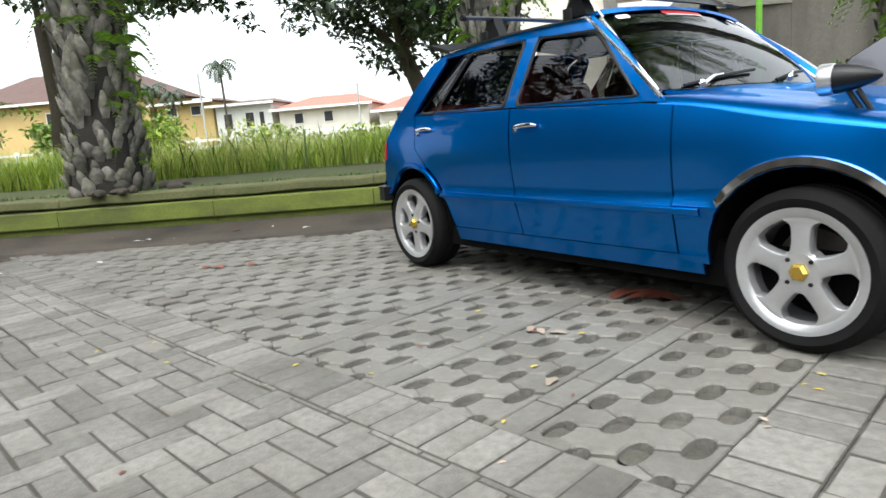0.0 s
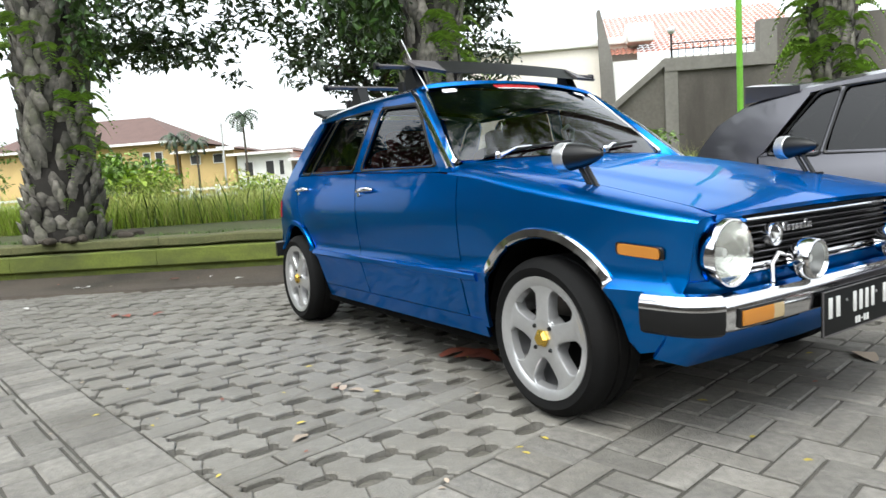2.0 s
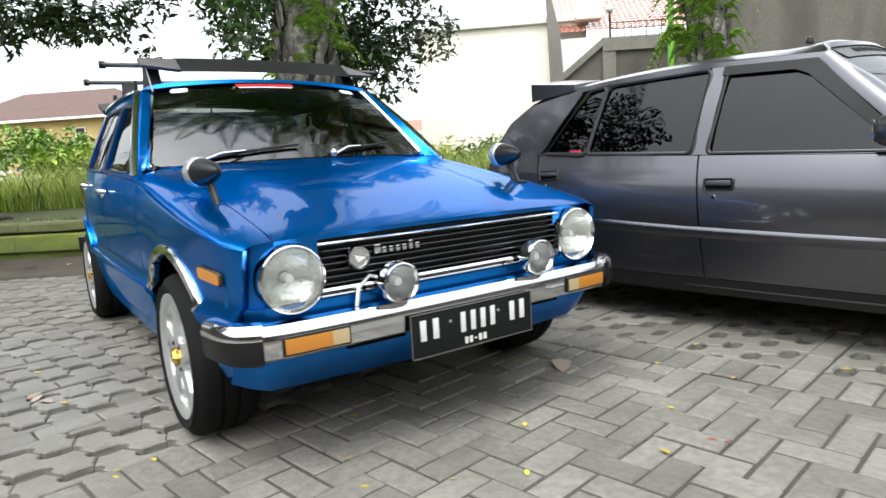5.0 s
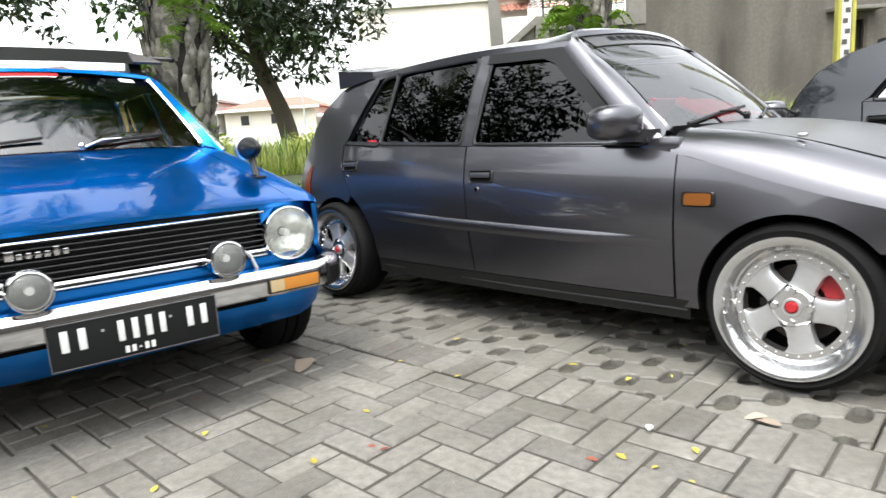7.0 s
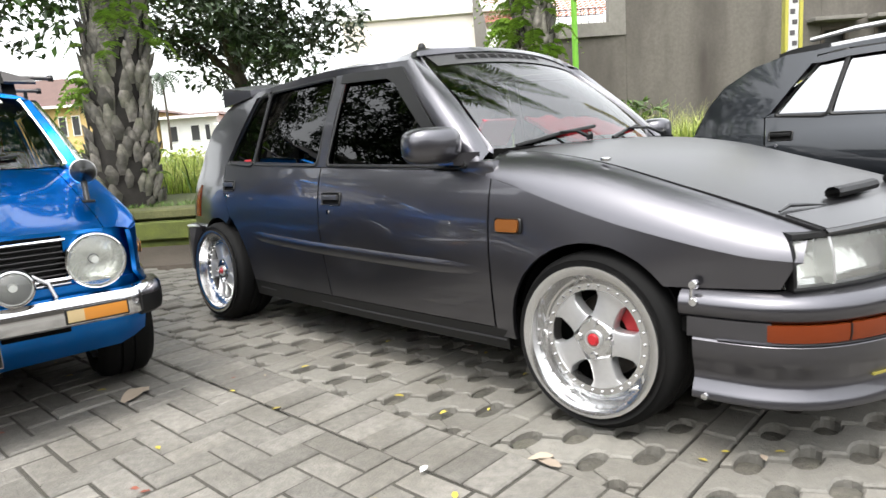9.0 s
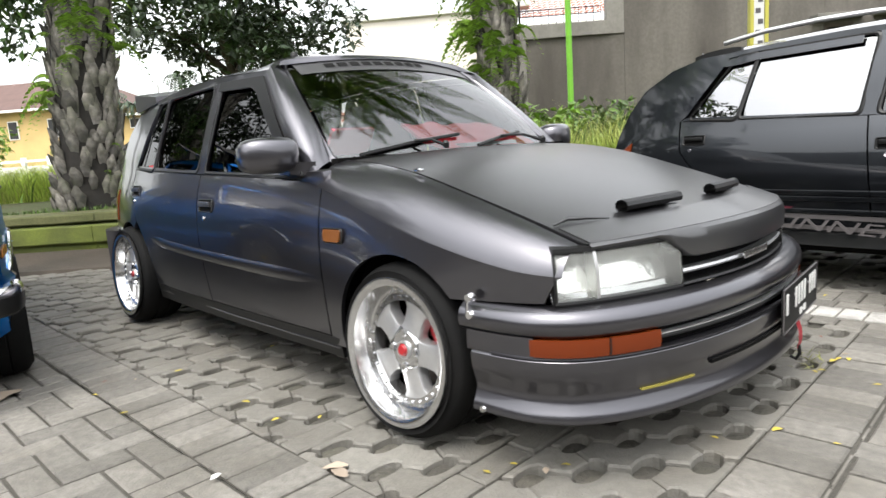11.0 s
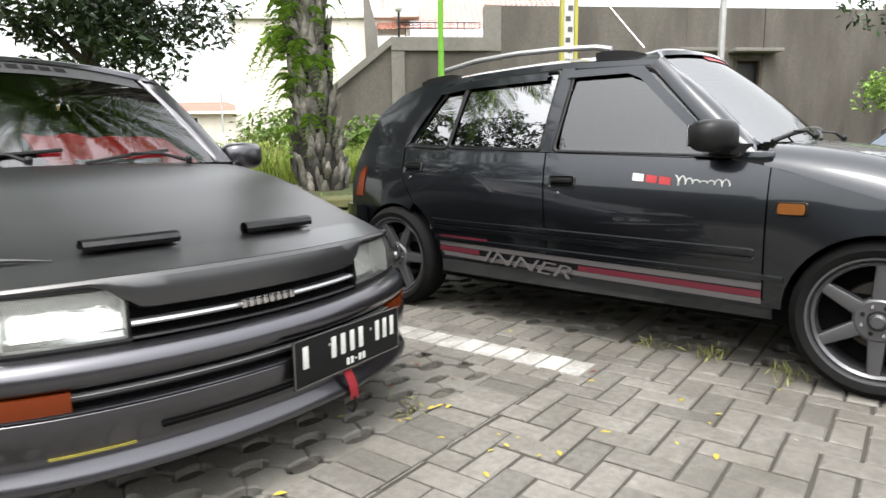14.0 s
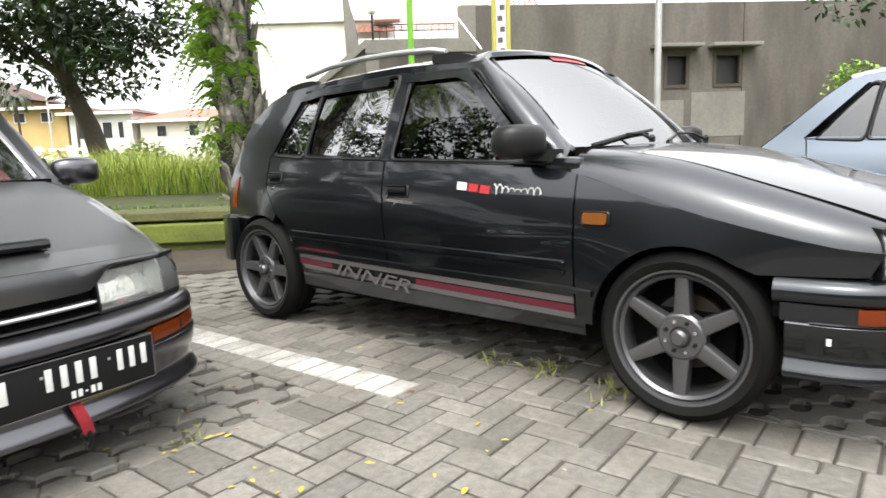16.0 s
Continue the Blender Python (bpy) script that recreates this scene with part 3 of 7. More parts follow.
# ---- cars: x runs forward from the front axle, y to the car's left, z up ----
def side_fn(c, lift=0.0):
    """The body side as a surface over (x, z); lift sets it proud of the panel."""
    def fn(x, z):
        y = lerp_table(c["plan"], x) + lerp_table(c["section"], z - c["up"]) + lift
        for ax in (0.0, c["base"]):
            d = math.hypot(x - ax, z - c["hub"]) - c["arch"]
            if z < c["belt"] and d < 0.16:
                y += c["flare"] * max(0.0, 1 - abs(d) / 0.16) ** 2
        return Vector((x, -y, z))
    return fn


def hood_z(c, x, y):
    k = min(1.0, max(0.0, (0.50 - 0.10 * (x + 0.5) - abs(y)) / 0.07))
    return lerp_table(c["hood"], x) + c["up"] - c["crown"] * (abs(y) / 0.7) ** 2 + c.get("bulge", 0.0) * k * k * (3 - 2 * k) * min(1.0, max(0.0, (0.50 - x) / 0.25))


def both(name, bm, mat, parent, label="", smooth=35):
    """A part on the car's right and its twin on the left."""
    twin = mirrored(bm)
    return part(name, bm, mat, parent, label, smooth), part(name, twin, mat, parent, label, smooth)


def strip(pts, fn, width, lift, thick=0.008, mat_rows=None):
    """A narrow raised band along points (u, v) of a surface."""
    rows = []
    P = [Vector(p) for p in pts]
    for i, p in enumerate(P):
        d = (P[min(i + 1, len(P) - 1)] - P[max(i - 1, 0)]).normalized()
        n = Vector((-d.y, d.x)) * width / 2
        a, b, m = fn(*(p - n)), fn(*(p + n)), fn(*p)
        out = (fn(*(p + n)) - fn(*(p - n))).cross(fn(*(p + d * 0.01)) - fn(*(p - d * 0.01))).normalized()
        if out.y > 0 and abs(out.y) > 0.3:
            out = -out
        elif abs(out.y) <= 0.3 and out.x < 0:
            out = -out
        rows.append([a - out * thick, a + out * lift * 0.4, a.lerp(m, 0.3) + out * lift, b.lerp(m, 0.3) + out * lift, b + out * lift * 0.4, b - out * thick])
    return loft(rows, closed=True, cap=True)


def ridge(pts, fn, width, lift, n=36):
    """A soft raised fold along a surface that fades out at both ends."""
    P, rows = [Vector(p) for p in pts], []
    for i in range(n + 1):
        t = i / n * (len(P) - 1)
        k = min(int(t), len(P) - 2)
        p = P[k].lerp(P[k + 1], t - k)
        f = min(1.0, i / n / 0.22, (1 - i / n) / 0.12)
        f = f * f * (3 - 2 * f)
        row = []
        for j in range(9):
            u = j / 8
            h = math.sin(math.pi * min(1.0, u / 0.62) / 2) if u < 0.62 else math.cos(math.pi * (u - 0.62) / 0.76)
            row.append(fn(p.x, p.y + width * (u - 0.5)) + Vector((0, 0.0015 - (lift * f + 0.0015) * h, 0)))
        rows.append(row)
    return loft(rows)


def shoulder(c, x0, x1, n=14):
    """The rounded top of the front wing, from the bonnet's edge down to the body side."""
    fn, rows, g = side_fn(c), [], c.get("wing_round", 1.0)
    for i in range(n + 1):
        x = x0 + (x1 - x0) * i / n
        zs = lerp_table(c["shoulder"], x) + c["up"]
        o = fn(x, zs)
        yi = min(c["hood_half"], abs(o.y) - 0.03)
        zi = max(hood_z(c, x, yi), zs + 0.004)
        row = []
        for k in range(9):
            a, f = k / 8 * math.pi / 2, k / 8
            row.append((x, -(yi + (abs(o.y) - yi) * (g * math.sin(a) + (1 - g) * f)), zs + (zi - zs) * (g * math.cos(a) + (1 - g) * (1 - f))))
        rows.append(row)
    return loft(rows)


def tyre(r, rim_r, w, name, parent, camber=0.0):
    h = w / 2
    sw = [(rim_r - 0.012, -h + 0.025), (rim_r - 0.002, -h + 0.008), (rim_r + 0.012, -h), ((r + rim_r) / 2, -h - 0.006), (r - 0.028, -h + 0.002), (r - 0.010, -h + 0.014), (r - 0.002, -h + 0.03)]
    prof = list(sw)
    k = 6
    for i in range(1, k):
        y = -h + 0.03 + (w - 0.06) * i / k
        if i in (2, 4):
            prof += [(r, y - 0.006), (r - 0.008, y - 0.004), (r - 0.008, y + 0.004), (r, y + 0.006)]
        else:
            prof.append((r, y))
    prof += [(a, -b) for a, b in reversed(sw)]
    return part("tyre", lathe(prof, 56), "rubber", parent, "black rubber tyre with tread grooves")


def spoke_face(n, r0, r1, wide, peak, yface, depth, dish=0.0, k=14, bar=0.0):
    """n spokes that flow into hub and rim; between them lie rounded windows, at most wide across, widest at peak of the way out; bar makes straight spokes of that width."""
    bms = []
    for i in range(n):
        a = 2 * math.pi * i / n + math.pi / 2
        rows = []
        for j in range(k + 1):
            t = j / k
            r = r0 + (r1 - r0) * t
            q = t / peak if t < peak else (1 - t) / (1 - peak)
            hole = wide * (q ** 0.75 if t < peak else max(0.0, 1 - (1 - q) ** 2.6) ** 0.5)
            w = bar * (1 - 0.28 * t + 0.5 * max(0, t - 0.88)) if bar else max(0.02, 2 * r * math.tan(math.pi / n) - hole)
            y = yface + dish * (1 - t)
            e = min(0.007, w / 4)
            rows.append([(r, y + depth, -w / 2), (r, y + e, -w / 2), (r, y + e * 0.3, -w / 2 + e * 0.3), (r, y, -w / 2 + e), (r, y, w / 2 - e), (r, y + e * 0.3, w / 2 - e * 0.3), (r, y + e, w / 2), (r, y + depth, w / 2)])
        b = loft(rows, closed=True, cap=True)
        bms.append(moved(b, Matrix.Rotation(-a, 4, "Y")))
    return bms


def wheel(kind, parent, x, y, hub, spin=0.0, camber=0.0, steer=0.0):
    """A wheel whose outer face looks to -y: wheel > tyre, barrel, cap, bolts."""
    spec = dict(
        five_star=dict(r=0.272, rim=0.205, w=0.20, mat="silver"),
        deep_dish=dict(r=0.268, rim=0.222, w=0.22, mat="polished"),
        six_spoke=dict(r=0.285, rim=0.222, w=0.19, mat="gunmetal"),
    )[kind]
    R, w, mat = spec["rim"], spec["w"], spec["mat"]
    h = w / 2
    if kind == "five_star":
        face = -h + 0.012
        bms = [spoke_face(5, 0.056, R - 0.028, 0.145, 0.74, face, 0.045, dish=-0.004),
               lathe([(0.0, face - 0.004), (0.062, face - 0.004), (0.072, face + 0.004), (0.074, face + 0.05), (0.0, face + 0.05)], 40),
               lathe([(R - 0.036, face + 0.03), (R - 0.030, face + 0.002), (R - 0.020, face - 0.006), (R - 0.004, face - 0.010), (R + 0.004, face - 0.012), (R + 0.004, face + 0.0), (R - 0.02, face + 0.02), (R - 0.025, h)], 56)]
    elif kind == "deep_dish":
        face = -h + 0.045
        bms = [spoke_face(5, 0.060, R - 0.062, 0.098, 0.64, face, 0.04, dish=-0.006),
               lathe([(0.0, face - 0.008), (0.055, face - 0.008), (0.066, face), (0.068, face + 0.04), (0.0, face + 0.04)], 40),
               lathe([(R - 0.075, face + 0.035), (R - 0.072, face - 0.004), (R - 0.052, face - 0.004), (R - 0.040, face + 0.006), (R - 0.034, face + 0.004), (R - 0.022, -h - 0.004), (R - 0.006, -h - 0.012), (R + 0.004, -h - 0.012), (R + 0.004, -h), (R - 0.02, face + 0.03), (R - 0.025, h)], 64)]
    else:
        face = -h + 0.018
        bms = [spoke_face(6, 0.056, R - 0.014, 0, 0.5, face + 0.004, 0.04, dish=0.008, bar=0.058),
               lathe([(0.0, face + 0.012), (0.030, face + 0.012), (0.036, face + 0.006), (0.070, face + 0.006), (0.080, face + 0.014), (0.082, face + 0.05), (0.0, face + 0.05)], 40),
               lathe([(R - 0.030, face + 0.04), (R - 0.026, face + 0.006), (R - 0.016, face - 0.004), (R - 0.010, face + 0.004), (R - 0.004, face - 0.012), (R + 0.004, face - 0.014), (R + 0.004, face), (R - 0.02, face + 0.02), (R - 0.025, h)], 64)]
    m = Matrix.Translation((x, y, hub)) @ Matrix.Rotation(radians(steer), 4, "Z") @ Matrix.Rotation(radians(camber), 4, "X")
    if y > 0:
        m = m @ Matrix.Rotation(math.pi, 4, "Z")
    label = dict(five_star="silver five-star alloy wheel with a gold centre cap", deep_dish="polished deep-dish five-spoke alloy wheel", six_spoke="gunmetal six-spoke alloy wheel")[kind]
    spokes, centre, barrel = bms
    wh = part("wheel", barrel, mat, parent, label)
    part("hub", centre, mat, wh)
    for b in spokes:
        part("spoke", b, "silver" if kind == "deep_dish" else mat, wh)
    wh.matrix_local = m @ Matrix.Rotation(radians(spin), 4, "Y")
    tyre(spec["r"], R, w, "tyre", wh)
    part("brake_disc", lathe([(0.0, 0.02), (0.125, 0.02), (0.13, 0.03), (0.125, 0.04), (0.0, 0.04)], 40), "disc", wh)
    # near-black disc, added to stand in for the shade behind the spokes
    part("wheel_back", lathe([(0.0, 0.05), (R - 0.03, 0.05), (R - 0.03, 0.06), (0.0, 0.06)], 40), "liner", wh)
    cap = {"five_star": "brass", "deep_dish": "red", "six_spoke": "gunmetal"}[kind]
    cr = {"five_star": 0.031, "deep_dish": 0.020, "six_spoke": 0.028}[kind]
    part("centre_cap", lathe([(0.0, face - 0.022), (cr * 0.7, face - 0.022), (cr, face - 0.012), (cr, face + 0.02), (0.0, face + 0.02)], 6 if kind == "five_star" else 24), cap, wh, smooth=20)
    if kind == "deep_dish":
        part("cap_ring", lathe([(0.020, face - 0.010), (0.021, face - 0.016), (0.027, face - 0.016), (0.029, face - 0.008), (0.029, face + 0.02), (0.020, face + 0.02)], 28), "silver", wh)
    nb = 8 if kind == "six_spoke" else 4
    for i in range(nb):
        a = 2 * math.pi * i / nb + radians(spin) if kind == "deep_dish" else 2 * math.pi * (i + 0.5) / nb
        rb = 0.052
        b = lathe([(0.0, -0.008), (0.006, -0.008), (0.0085, -0.002), (0.0085, 0.012), (0.0, 0.012)], 6)
        dark = kind == "five_star" or (kind == "six_spoke" and i % 2)
        if kind == "deep_dish":
            b = moved(b, Matrix.Scale(1.8, 4))
        part("wheel_bolt", moved(b, Matrix.Translation((rb * math.cos(a), face - 0.002 + (0.01 if kind == "six_spoke" else 0), rb * math.sin(a)))), "trim" if dark else "chrome", wh)
    if kind == "deep_dish":
        for i in range(30):
            a = 2 * math.pi * i / 30
            b = lathe([(0.0, -0.005), (0.0035, -0.005), (0.0045, 0.0), (0.0045, 0.008), (0.0, 0.008)], 6)
            part("rim_bolt", moved(b, Matrix.Translation(((R - 0.061) * math.cos(a), face - 0.005, (R - 0.061) * math.sin(a)))), "chrome", wh)
        cal = loft([[(rr * math.cos(t), yy, rr * math.sin(t)) for rr, yy in ((0.088, -0.025), (0.15, -0.025), (0.15, 0.05), (0.088, 0.05))] for t in [radians(6 + 54 * k / 8) for k in range(9)]], closed=True, cap=True)
        part("brake_caliper", moved(cal, Matrix.Rotation(radians(spin), 4, "Y").inverted()), "red", wh, "red brake caliper")
    return wh


def frame_ring(poly, width, fn, step=0.08, thick=0.01):
    """A flat ring inside poly's edge, as a window frame."""
    P = [Vector(p) for p in poly]
    c = sum(P, Vector((0, 0))) / len(P)
    inner = [p + (c - p).normalized() * width for p in P]
    rows = [[fn(*a), fn(*a.lerp(b, 0.5)) + Vector((0, -0.004, 0)), fn(*b)] for a, b in zip(P + P[:1], inner + inner[:1])]
    bm = loft(rows)
    bmesh.ops.remove_doubles(bm, verts=bm.verts[:], dist=1e-6)
    return bm


def hatchback(c, name, label, place, turn):
    """The body that all the cars share: panels, glass, roof, pillars, tub and seats."""
    car = empty(name, Matrix.Translation((*place, 0)) @ Matrix.Rotation(radians(turn), 4, "Z"), label, "car", "parked cars")
    paint, up, fn = c["paint"], c["up"], side_fn(c)
    glz = lambda u, v: fn(u, v) + Vector((0, 0.012, 0))
    B, hub, ar = c["base"], c["hub"], c["arch"]
    Z = lambda t: [(x, z + up) for x, z in t]
    sill, belt = c["sill"] + up, Z(c["belt_line"])
    bz = lambda x: lerp_table(belt, x)
    # front wing
    xf = c["nose_x"]
    low = Z(c["wing_low"])
    wing = low + [(xd, lerp_table(c["shoulder"], xd) + up) for xd in [xf + (c["door_front"] - xf) * k / 8 for k in range(9)]]
    wing += [(c["door_front"] + 0.004, sill), (-ar - 0.03, sill)] + arc(0, hub, ar, 180 + math.degrees(math.asin((hub - sill) / ar)), math.degrees(math.asin((c["wing_low"][0][1] + up - hub) / ar)), 16)[:-1]
    wing_bm = patch(wing, fn, 0.035)
    both("front_wing", join([wing_bm, shoulder(c, c["cowl_x"] - 0.04, xf)]), paint, car)
    # doors
    x0, x1, x2 = c["door_front"] - 0.005, c["door_mid"], c["door_rear"]
    fd = [(x0, sill + 0.03), (x0, lerp_table(c["shoulder"], x0) + up), (c["mirror_x"], bz(c["mirror_x"]))] + [(x1 + 0.004, bz(x1)), (x1 + 0.05, sill + 0.03)]
    rd = [(x1 + 0.043, sill + 0.03), (x1 - 0.004, bz(x1)), (x2, bz(x2)), (x2 + 0.02, hub + 0.45)] + [p for p in arc(B, hub, ar + 0.05, 62, 12, 8)] + [(B + ar + 0.06, sill + 0.03)]
    doors = []
    for nm, poly in (("front_door", fd), ("rear_door", rd)):
        r, l = both(nm, patch(poly, fn, 0.035), paint, car)
        doors.append((r, l))
    sp = [(-ar - 0.03, sill - 0.045), (-ar - 0.03, sill + 0.026), (B + ar + 0.06, sill + 0.026), (B + ar + 0.06, sill - 0.045)]
    both("sill", patch(sp, fn, 0.15), c.get("sill_shade_mat", paint), car)
    # rear quarter with the C-pillar
    rp = Z(c["rear_profile"])
    q = [(x2 - 0.008, bz(x2))] + [(x, z) for x, z in Z(c["c_pillar"])] + rp
    q += arc(B, hub, ar, math.degrees(math.pi - math.asin(min(0.95, (rp[-1][1] - hub) / ar))), 64, 10) + [(B + (ar + 0.05) * math.cos(radians(62)) - 0.006, hub + (ar + 0.05) * math.sin(radians(62))), (x2 + 0.012, hub + 0.45)]
    both("rear_quarter", patch(q, fn, 0.06), paint, car)
    # windows: frame, pane
    for i, (wname, poly, host) in enumerate(c["windows"]):
        pz = round_poly(Z(poly), 0.03)
        pr, pl = both("window_pane", patch(pz, glz, 0.12, 0, 0), c.get("front_glass", c["side_glass"]) if host == 0 else c["side_glass"], None)
        fr, fl = both("window_frame", frame_ring(pz, -0.022, lambda u, v: fn(u, v) + Vector((0, -0.002, 0))), "trim", None)
        r, l = doors[host]
        pr.parent = fr.parent = r
        pl.parent = fl.parent = l
    # pillars and roof rail: a skin with the panes cut out of it, in pieces
    for poly in c["pillars"]:
        both("pillar", patch(Z(poly), fn, 0.06), c.get("pillar_mat", paint), car)
    # windscreen, bowed forward
    bl, tl = Vector(c["ws_low"]) + Vector((0, 0, up)), Vector(c["ws_top"]) + Vector((0, 0, up))
    def ws(u, v):
        p = bl.lerp(tl, v)
        k = 1 - u * u
        return Vector((p.x + c["ws_bow"] * k * (1.0 - 0.35 * v) + 0.035 * math.sin(v * math.pi), -p.y * u, p.z + 0.02 * k * v + 0.012 * k))
    # roof
    rl, rh = Z(c["rail"]), c["roof_crown"]
    xs = [rl[0][0] + (rl[-1][0] - rl[0][0]) * k / 18 for k in range(19)]
    rows = []
    for x in xs:
        zr = lerp_table(sorted(rl), x)
        o = fn(x, zr)
        hw = abs(o.y)
        row = []
        near = max(0.0, 1 - (xs[0] - x) / 0.30) ** 1.5
        for k in range(-12, 13):
            t = k / 12
            p = Vector((x - (0.05 * (1 - t * t) if x == xs[-1] else 0), hw * t * (1.12 - 0.12 * t * t), zr + rh * (1 - abs(t) ** 2.2)))
            f = ws(-t, 1.035)
            wgt = near * (1 - t ** 10)
            row.append((p.x + (f.x - xs[0]) * wgt, p.y, p.z + (f.z + 0.004 - p.z) * wgt))
        rows.append(row)
    lip = [ws(-max(-1.0, min(1.0, p[1] / tl.y)), 0.975) + Vector((0.008, 0, 0.007)) for p in rows[0]]
    mid = [(Vector(p) + q) / 2 + Vector((0.004, 0, 0.006)) for p, q in zip(rows[0], lip)]
    rf = loft([lip, mid] + rows)
    roof = part("roof", rf, paint if "roof_mat" not in c else c["roof_mat"], car)
    # windscreen
    sq = [(-1, 0), (1, 0), (1, 1), (-1, 1)]
    screen = part("windscreen", patch(round_poly(sq, 0.08), ws, 0.12, 0, 0), c["ws_glass"], car)
    rows = []
    rp2 = round_poly(sq, 0.08)
    for u, v in rp2 + rp2[:1]:
        k = Vector((u, (v - 0.5) * 2)) 
        uu, vv = u * 1.035, 0.5 + (v - 0.5) * 1.07
        a, b = ws(u, v), ws(uu, vv)
        rows.append([a + Vector((0.004, 0, 0.002)), a.lerp(b, 0.5) + Vector((0.012, 0, 0.006)), b + Vector((0.002, 0, 0)), b - Vector((0.015, 0, 0.01))])
    part("windscreen_trim", loft(rows), c["ws_trim"], screen)
    # A-pillar faces between screen and door
    rows = []
    for k in range(11):
        t = k / 10
        p = Z(c["a_line"])
        if "a_window" in c:
            t = -0.004 + 1.024 * k / 10
        a = ws(1.03, t)
        b2 = Vector(p[0]).lerp(Vector(p[1]), t)
        b = fn(b2.x, b2.y)
        if "a_window" in c:
            w0, w1 = (Vector(q) for q in Z(c["a_window"]))
            e2 = w0.lerp(w1, max(0.0, t))
            e = fn(e2.x, e2.y) + Vector((0, -0.003, 0))
            b = fn(*b2.lerp(e2, 0.25)) + Vector((0.006, -0.004, 0.002))
            rows.append([a + Vector((-0.02, 0.02, -0.01)), a + Vector((0.006, -0.004, 0.004)), a.lerp(b, 0.4) + Vector((0.012, -0.012, 0.008)), a.lerp(b, 0.75) + Vector((0.010, -0.010, 0.006)), b, b.lerp(e, 0.5) + Vector((0.002, -0.003, 0)), e, e + Vector((0, 0.02, 0))])
            continue
        rows.append([a, a.lerp(b, 0.5) + Vector((0.012, -0.008, 0.004)), b, b + Vector((-0.01, 0.03, 0))])
    both("a_pillar", loft(rows), paint, car)
    # bonnet
    hx0, hx1, hh = c["cowl_x"], c["nose_x"], c["hood_half"]
    def hood(x, y):
        xe = x + c["nose_bow"](y) * max(0, (x - hx0) / (hx1 - hx0))
        return Vector((xe, y, hood_z(c, x, y)))
    hp = [(hx0, -hh + 0.004), (hx0, hh - 0.004), (hx1, hh - 0.003), (hx1, -hh + 0.003)]
    bonnet = part("bonnet", patch(hp, hood, 0.04, out=(0, 0, 1)), c.get("hood_mat", paint), car)
    # cowl between bonnet and screen
    rows = [[hood(hx0 - 0.006, y), Vector((hx0 - 0.03, y, hood_z(c, hx0, y) - 0.02)), ws(-y / c["ws_low"][1], -0.02)] for y in [-0.62 + 1.24 * k / 16 for k in range(17)]]
    part("cowl", loft(rows), c.get("cowl_mat", "trim"), car)
    # tail
    tail = [(x, z) for x, z in rp]
    top = rl[-1]
    prof = [(top[0], top[1] + rh * 0.6)] + [(x - 0.01, z) for x, z in tail]
    rows = []
    for k in range(-8, 9):
        t = k / 8
        rows.append([(x - 0.06 * (1 - t * t), t * (abs(fn(max(x, rp[-1][0]), min(z, rp[0][1])).y) - 0.01), z) for x, z in prof])
    part("tailgate", loft(rows), paint, car)
    # underside, hung low and wide to block light beneath the car, wheel wells and cabin
    low = 0.150 + 0.7 * up
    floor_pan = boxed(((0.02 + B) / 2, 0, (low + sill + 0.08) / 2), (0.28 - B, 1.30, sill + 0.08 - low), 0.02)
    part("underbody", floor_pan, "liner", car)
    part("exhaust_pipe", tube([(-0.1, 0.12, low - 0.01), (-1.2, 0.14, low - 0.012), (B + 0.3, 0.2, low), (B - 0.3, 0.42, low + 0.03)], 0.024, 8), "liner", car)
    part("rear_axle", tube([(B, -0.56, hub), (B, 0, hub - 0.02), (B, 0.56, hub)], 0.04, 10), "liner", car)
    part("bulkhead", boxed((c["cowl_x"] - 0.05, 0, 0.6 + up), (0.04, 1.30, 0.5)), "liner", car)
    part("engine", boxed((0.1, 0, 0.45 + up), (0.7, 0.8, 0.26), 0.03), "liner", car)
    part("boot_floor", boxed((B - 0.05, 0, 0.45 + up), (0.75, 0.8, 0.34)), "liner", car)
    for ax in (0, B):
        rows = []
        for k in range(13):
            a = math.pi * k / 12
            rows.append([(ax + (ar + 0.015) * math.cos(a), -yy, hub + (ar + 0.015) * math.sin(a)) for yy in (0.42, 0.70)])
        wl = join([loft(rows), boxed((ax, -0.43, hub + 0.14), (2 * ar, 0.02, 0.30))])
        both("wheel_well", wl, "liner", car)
    cab = bmesh.new()
    box(cab, (c["cowl_x"] - 0.22, 0, 0.76 + up), (0.34, 1.22, 0.16), 0.04)
    part("dashboard", cab, "trim", car)
    for yy in (-0.34, 0.34):
        s = bmesh.new()
        box(s, (-1.12, yy, 0.46 + up), (0.50, 0.46, 0.16), 0.05)
        box(s, (-1.42, yy, 0.74 + up), (0.14, 0.46, 0.54), 0.05, Matrix.Rotation(radians(-14), 3, "Y"))
        box(s, (-1.50, yy, 1.04 + up), (0.09, 0.24, 0.14), 0.03, Matrix.Rotation(radians(-14), 3, "Y"))
        part("front_seat", s, c["seat_mat"], car)
    s = bmesh.new()
    box(s, (-1.95, 0, 0.48 + up), (0.48, 1.16, 0.16), 0.05)
    box(s, (-2.22, 0, 0.74 + up), (0.14, 1.16, 0.46), 0.05, Matrix.Rotation(radians(-18), 3, "Y"))
    part("rear_seat", s, c["seat_mat"], car)
    w = tube([(-0.84 - 0.05 * math.sin(a), 0.34 + 0.18 * math.cos(a), 0.80 + up + 0.17 * math.sin(a)) for a in [2 * math.pi * k / 24 for k in range(25)]], 0.013, 8)
    part("steering_wheel", join([w, tube([(-0.82, 0.17, 0.80 + up), (-0.82, 0.51, 0.80 + up)], 0.014)]), "trim", car)
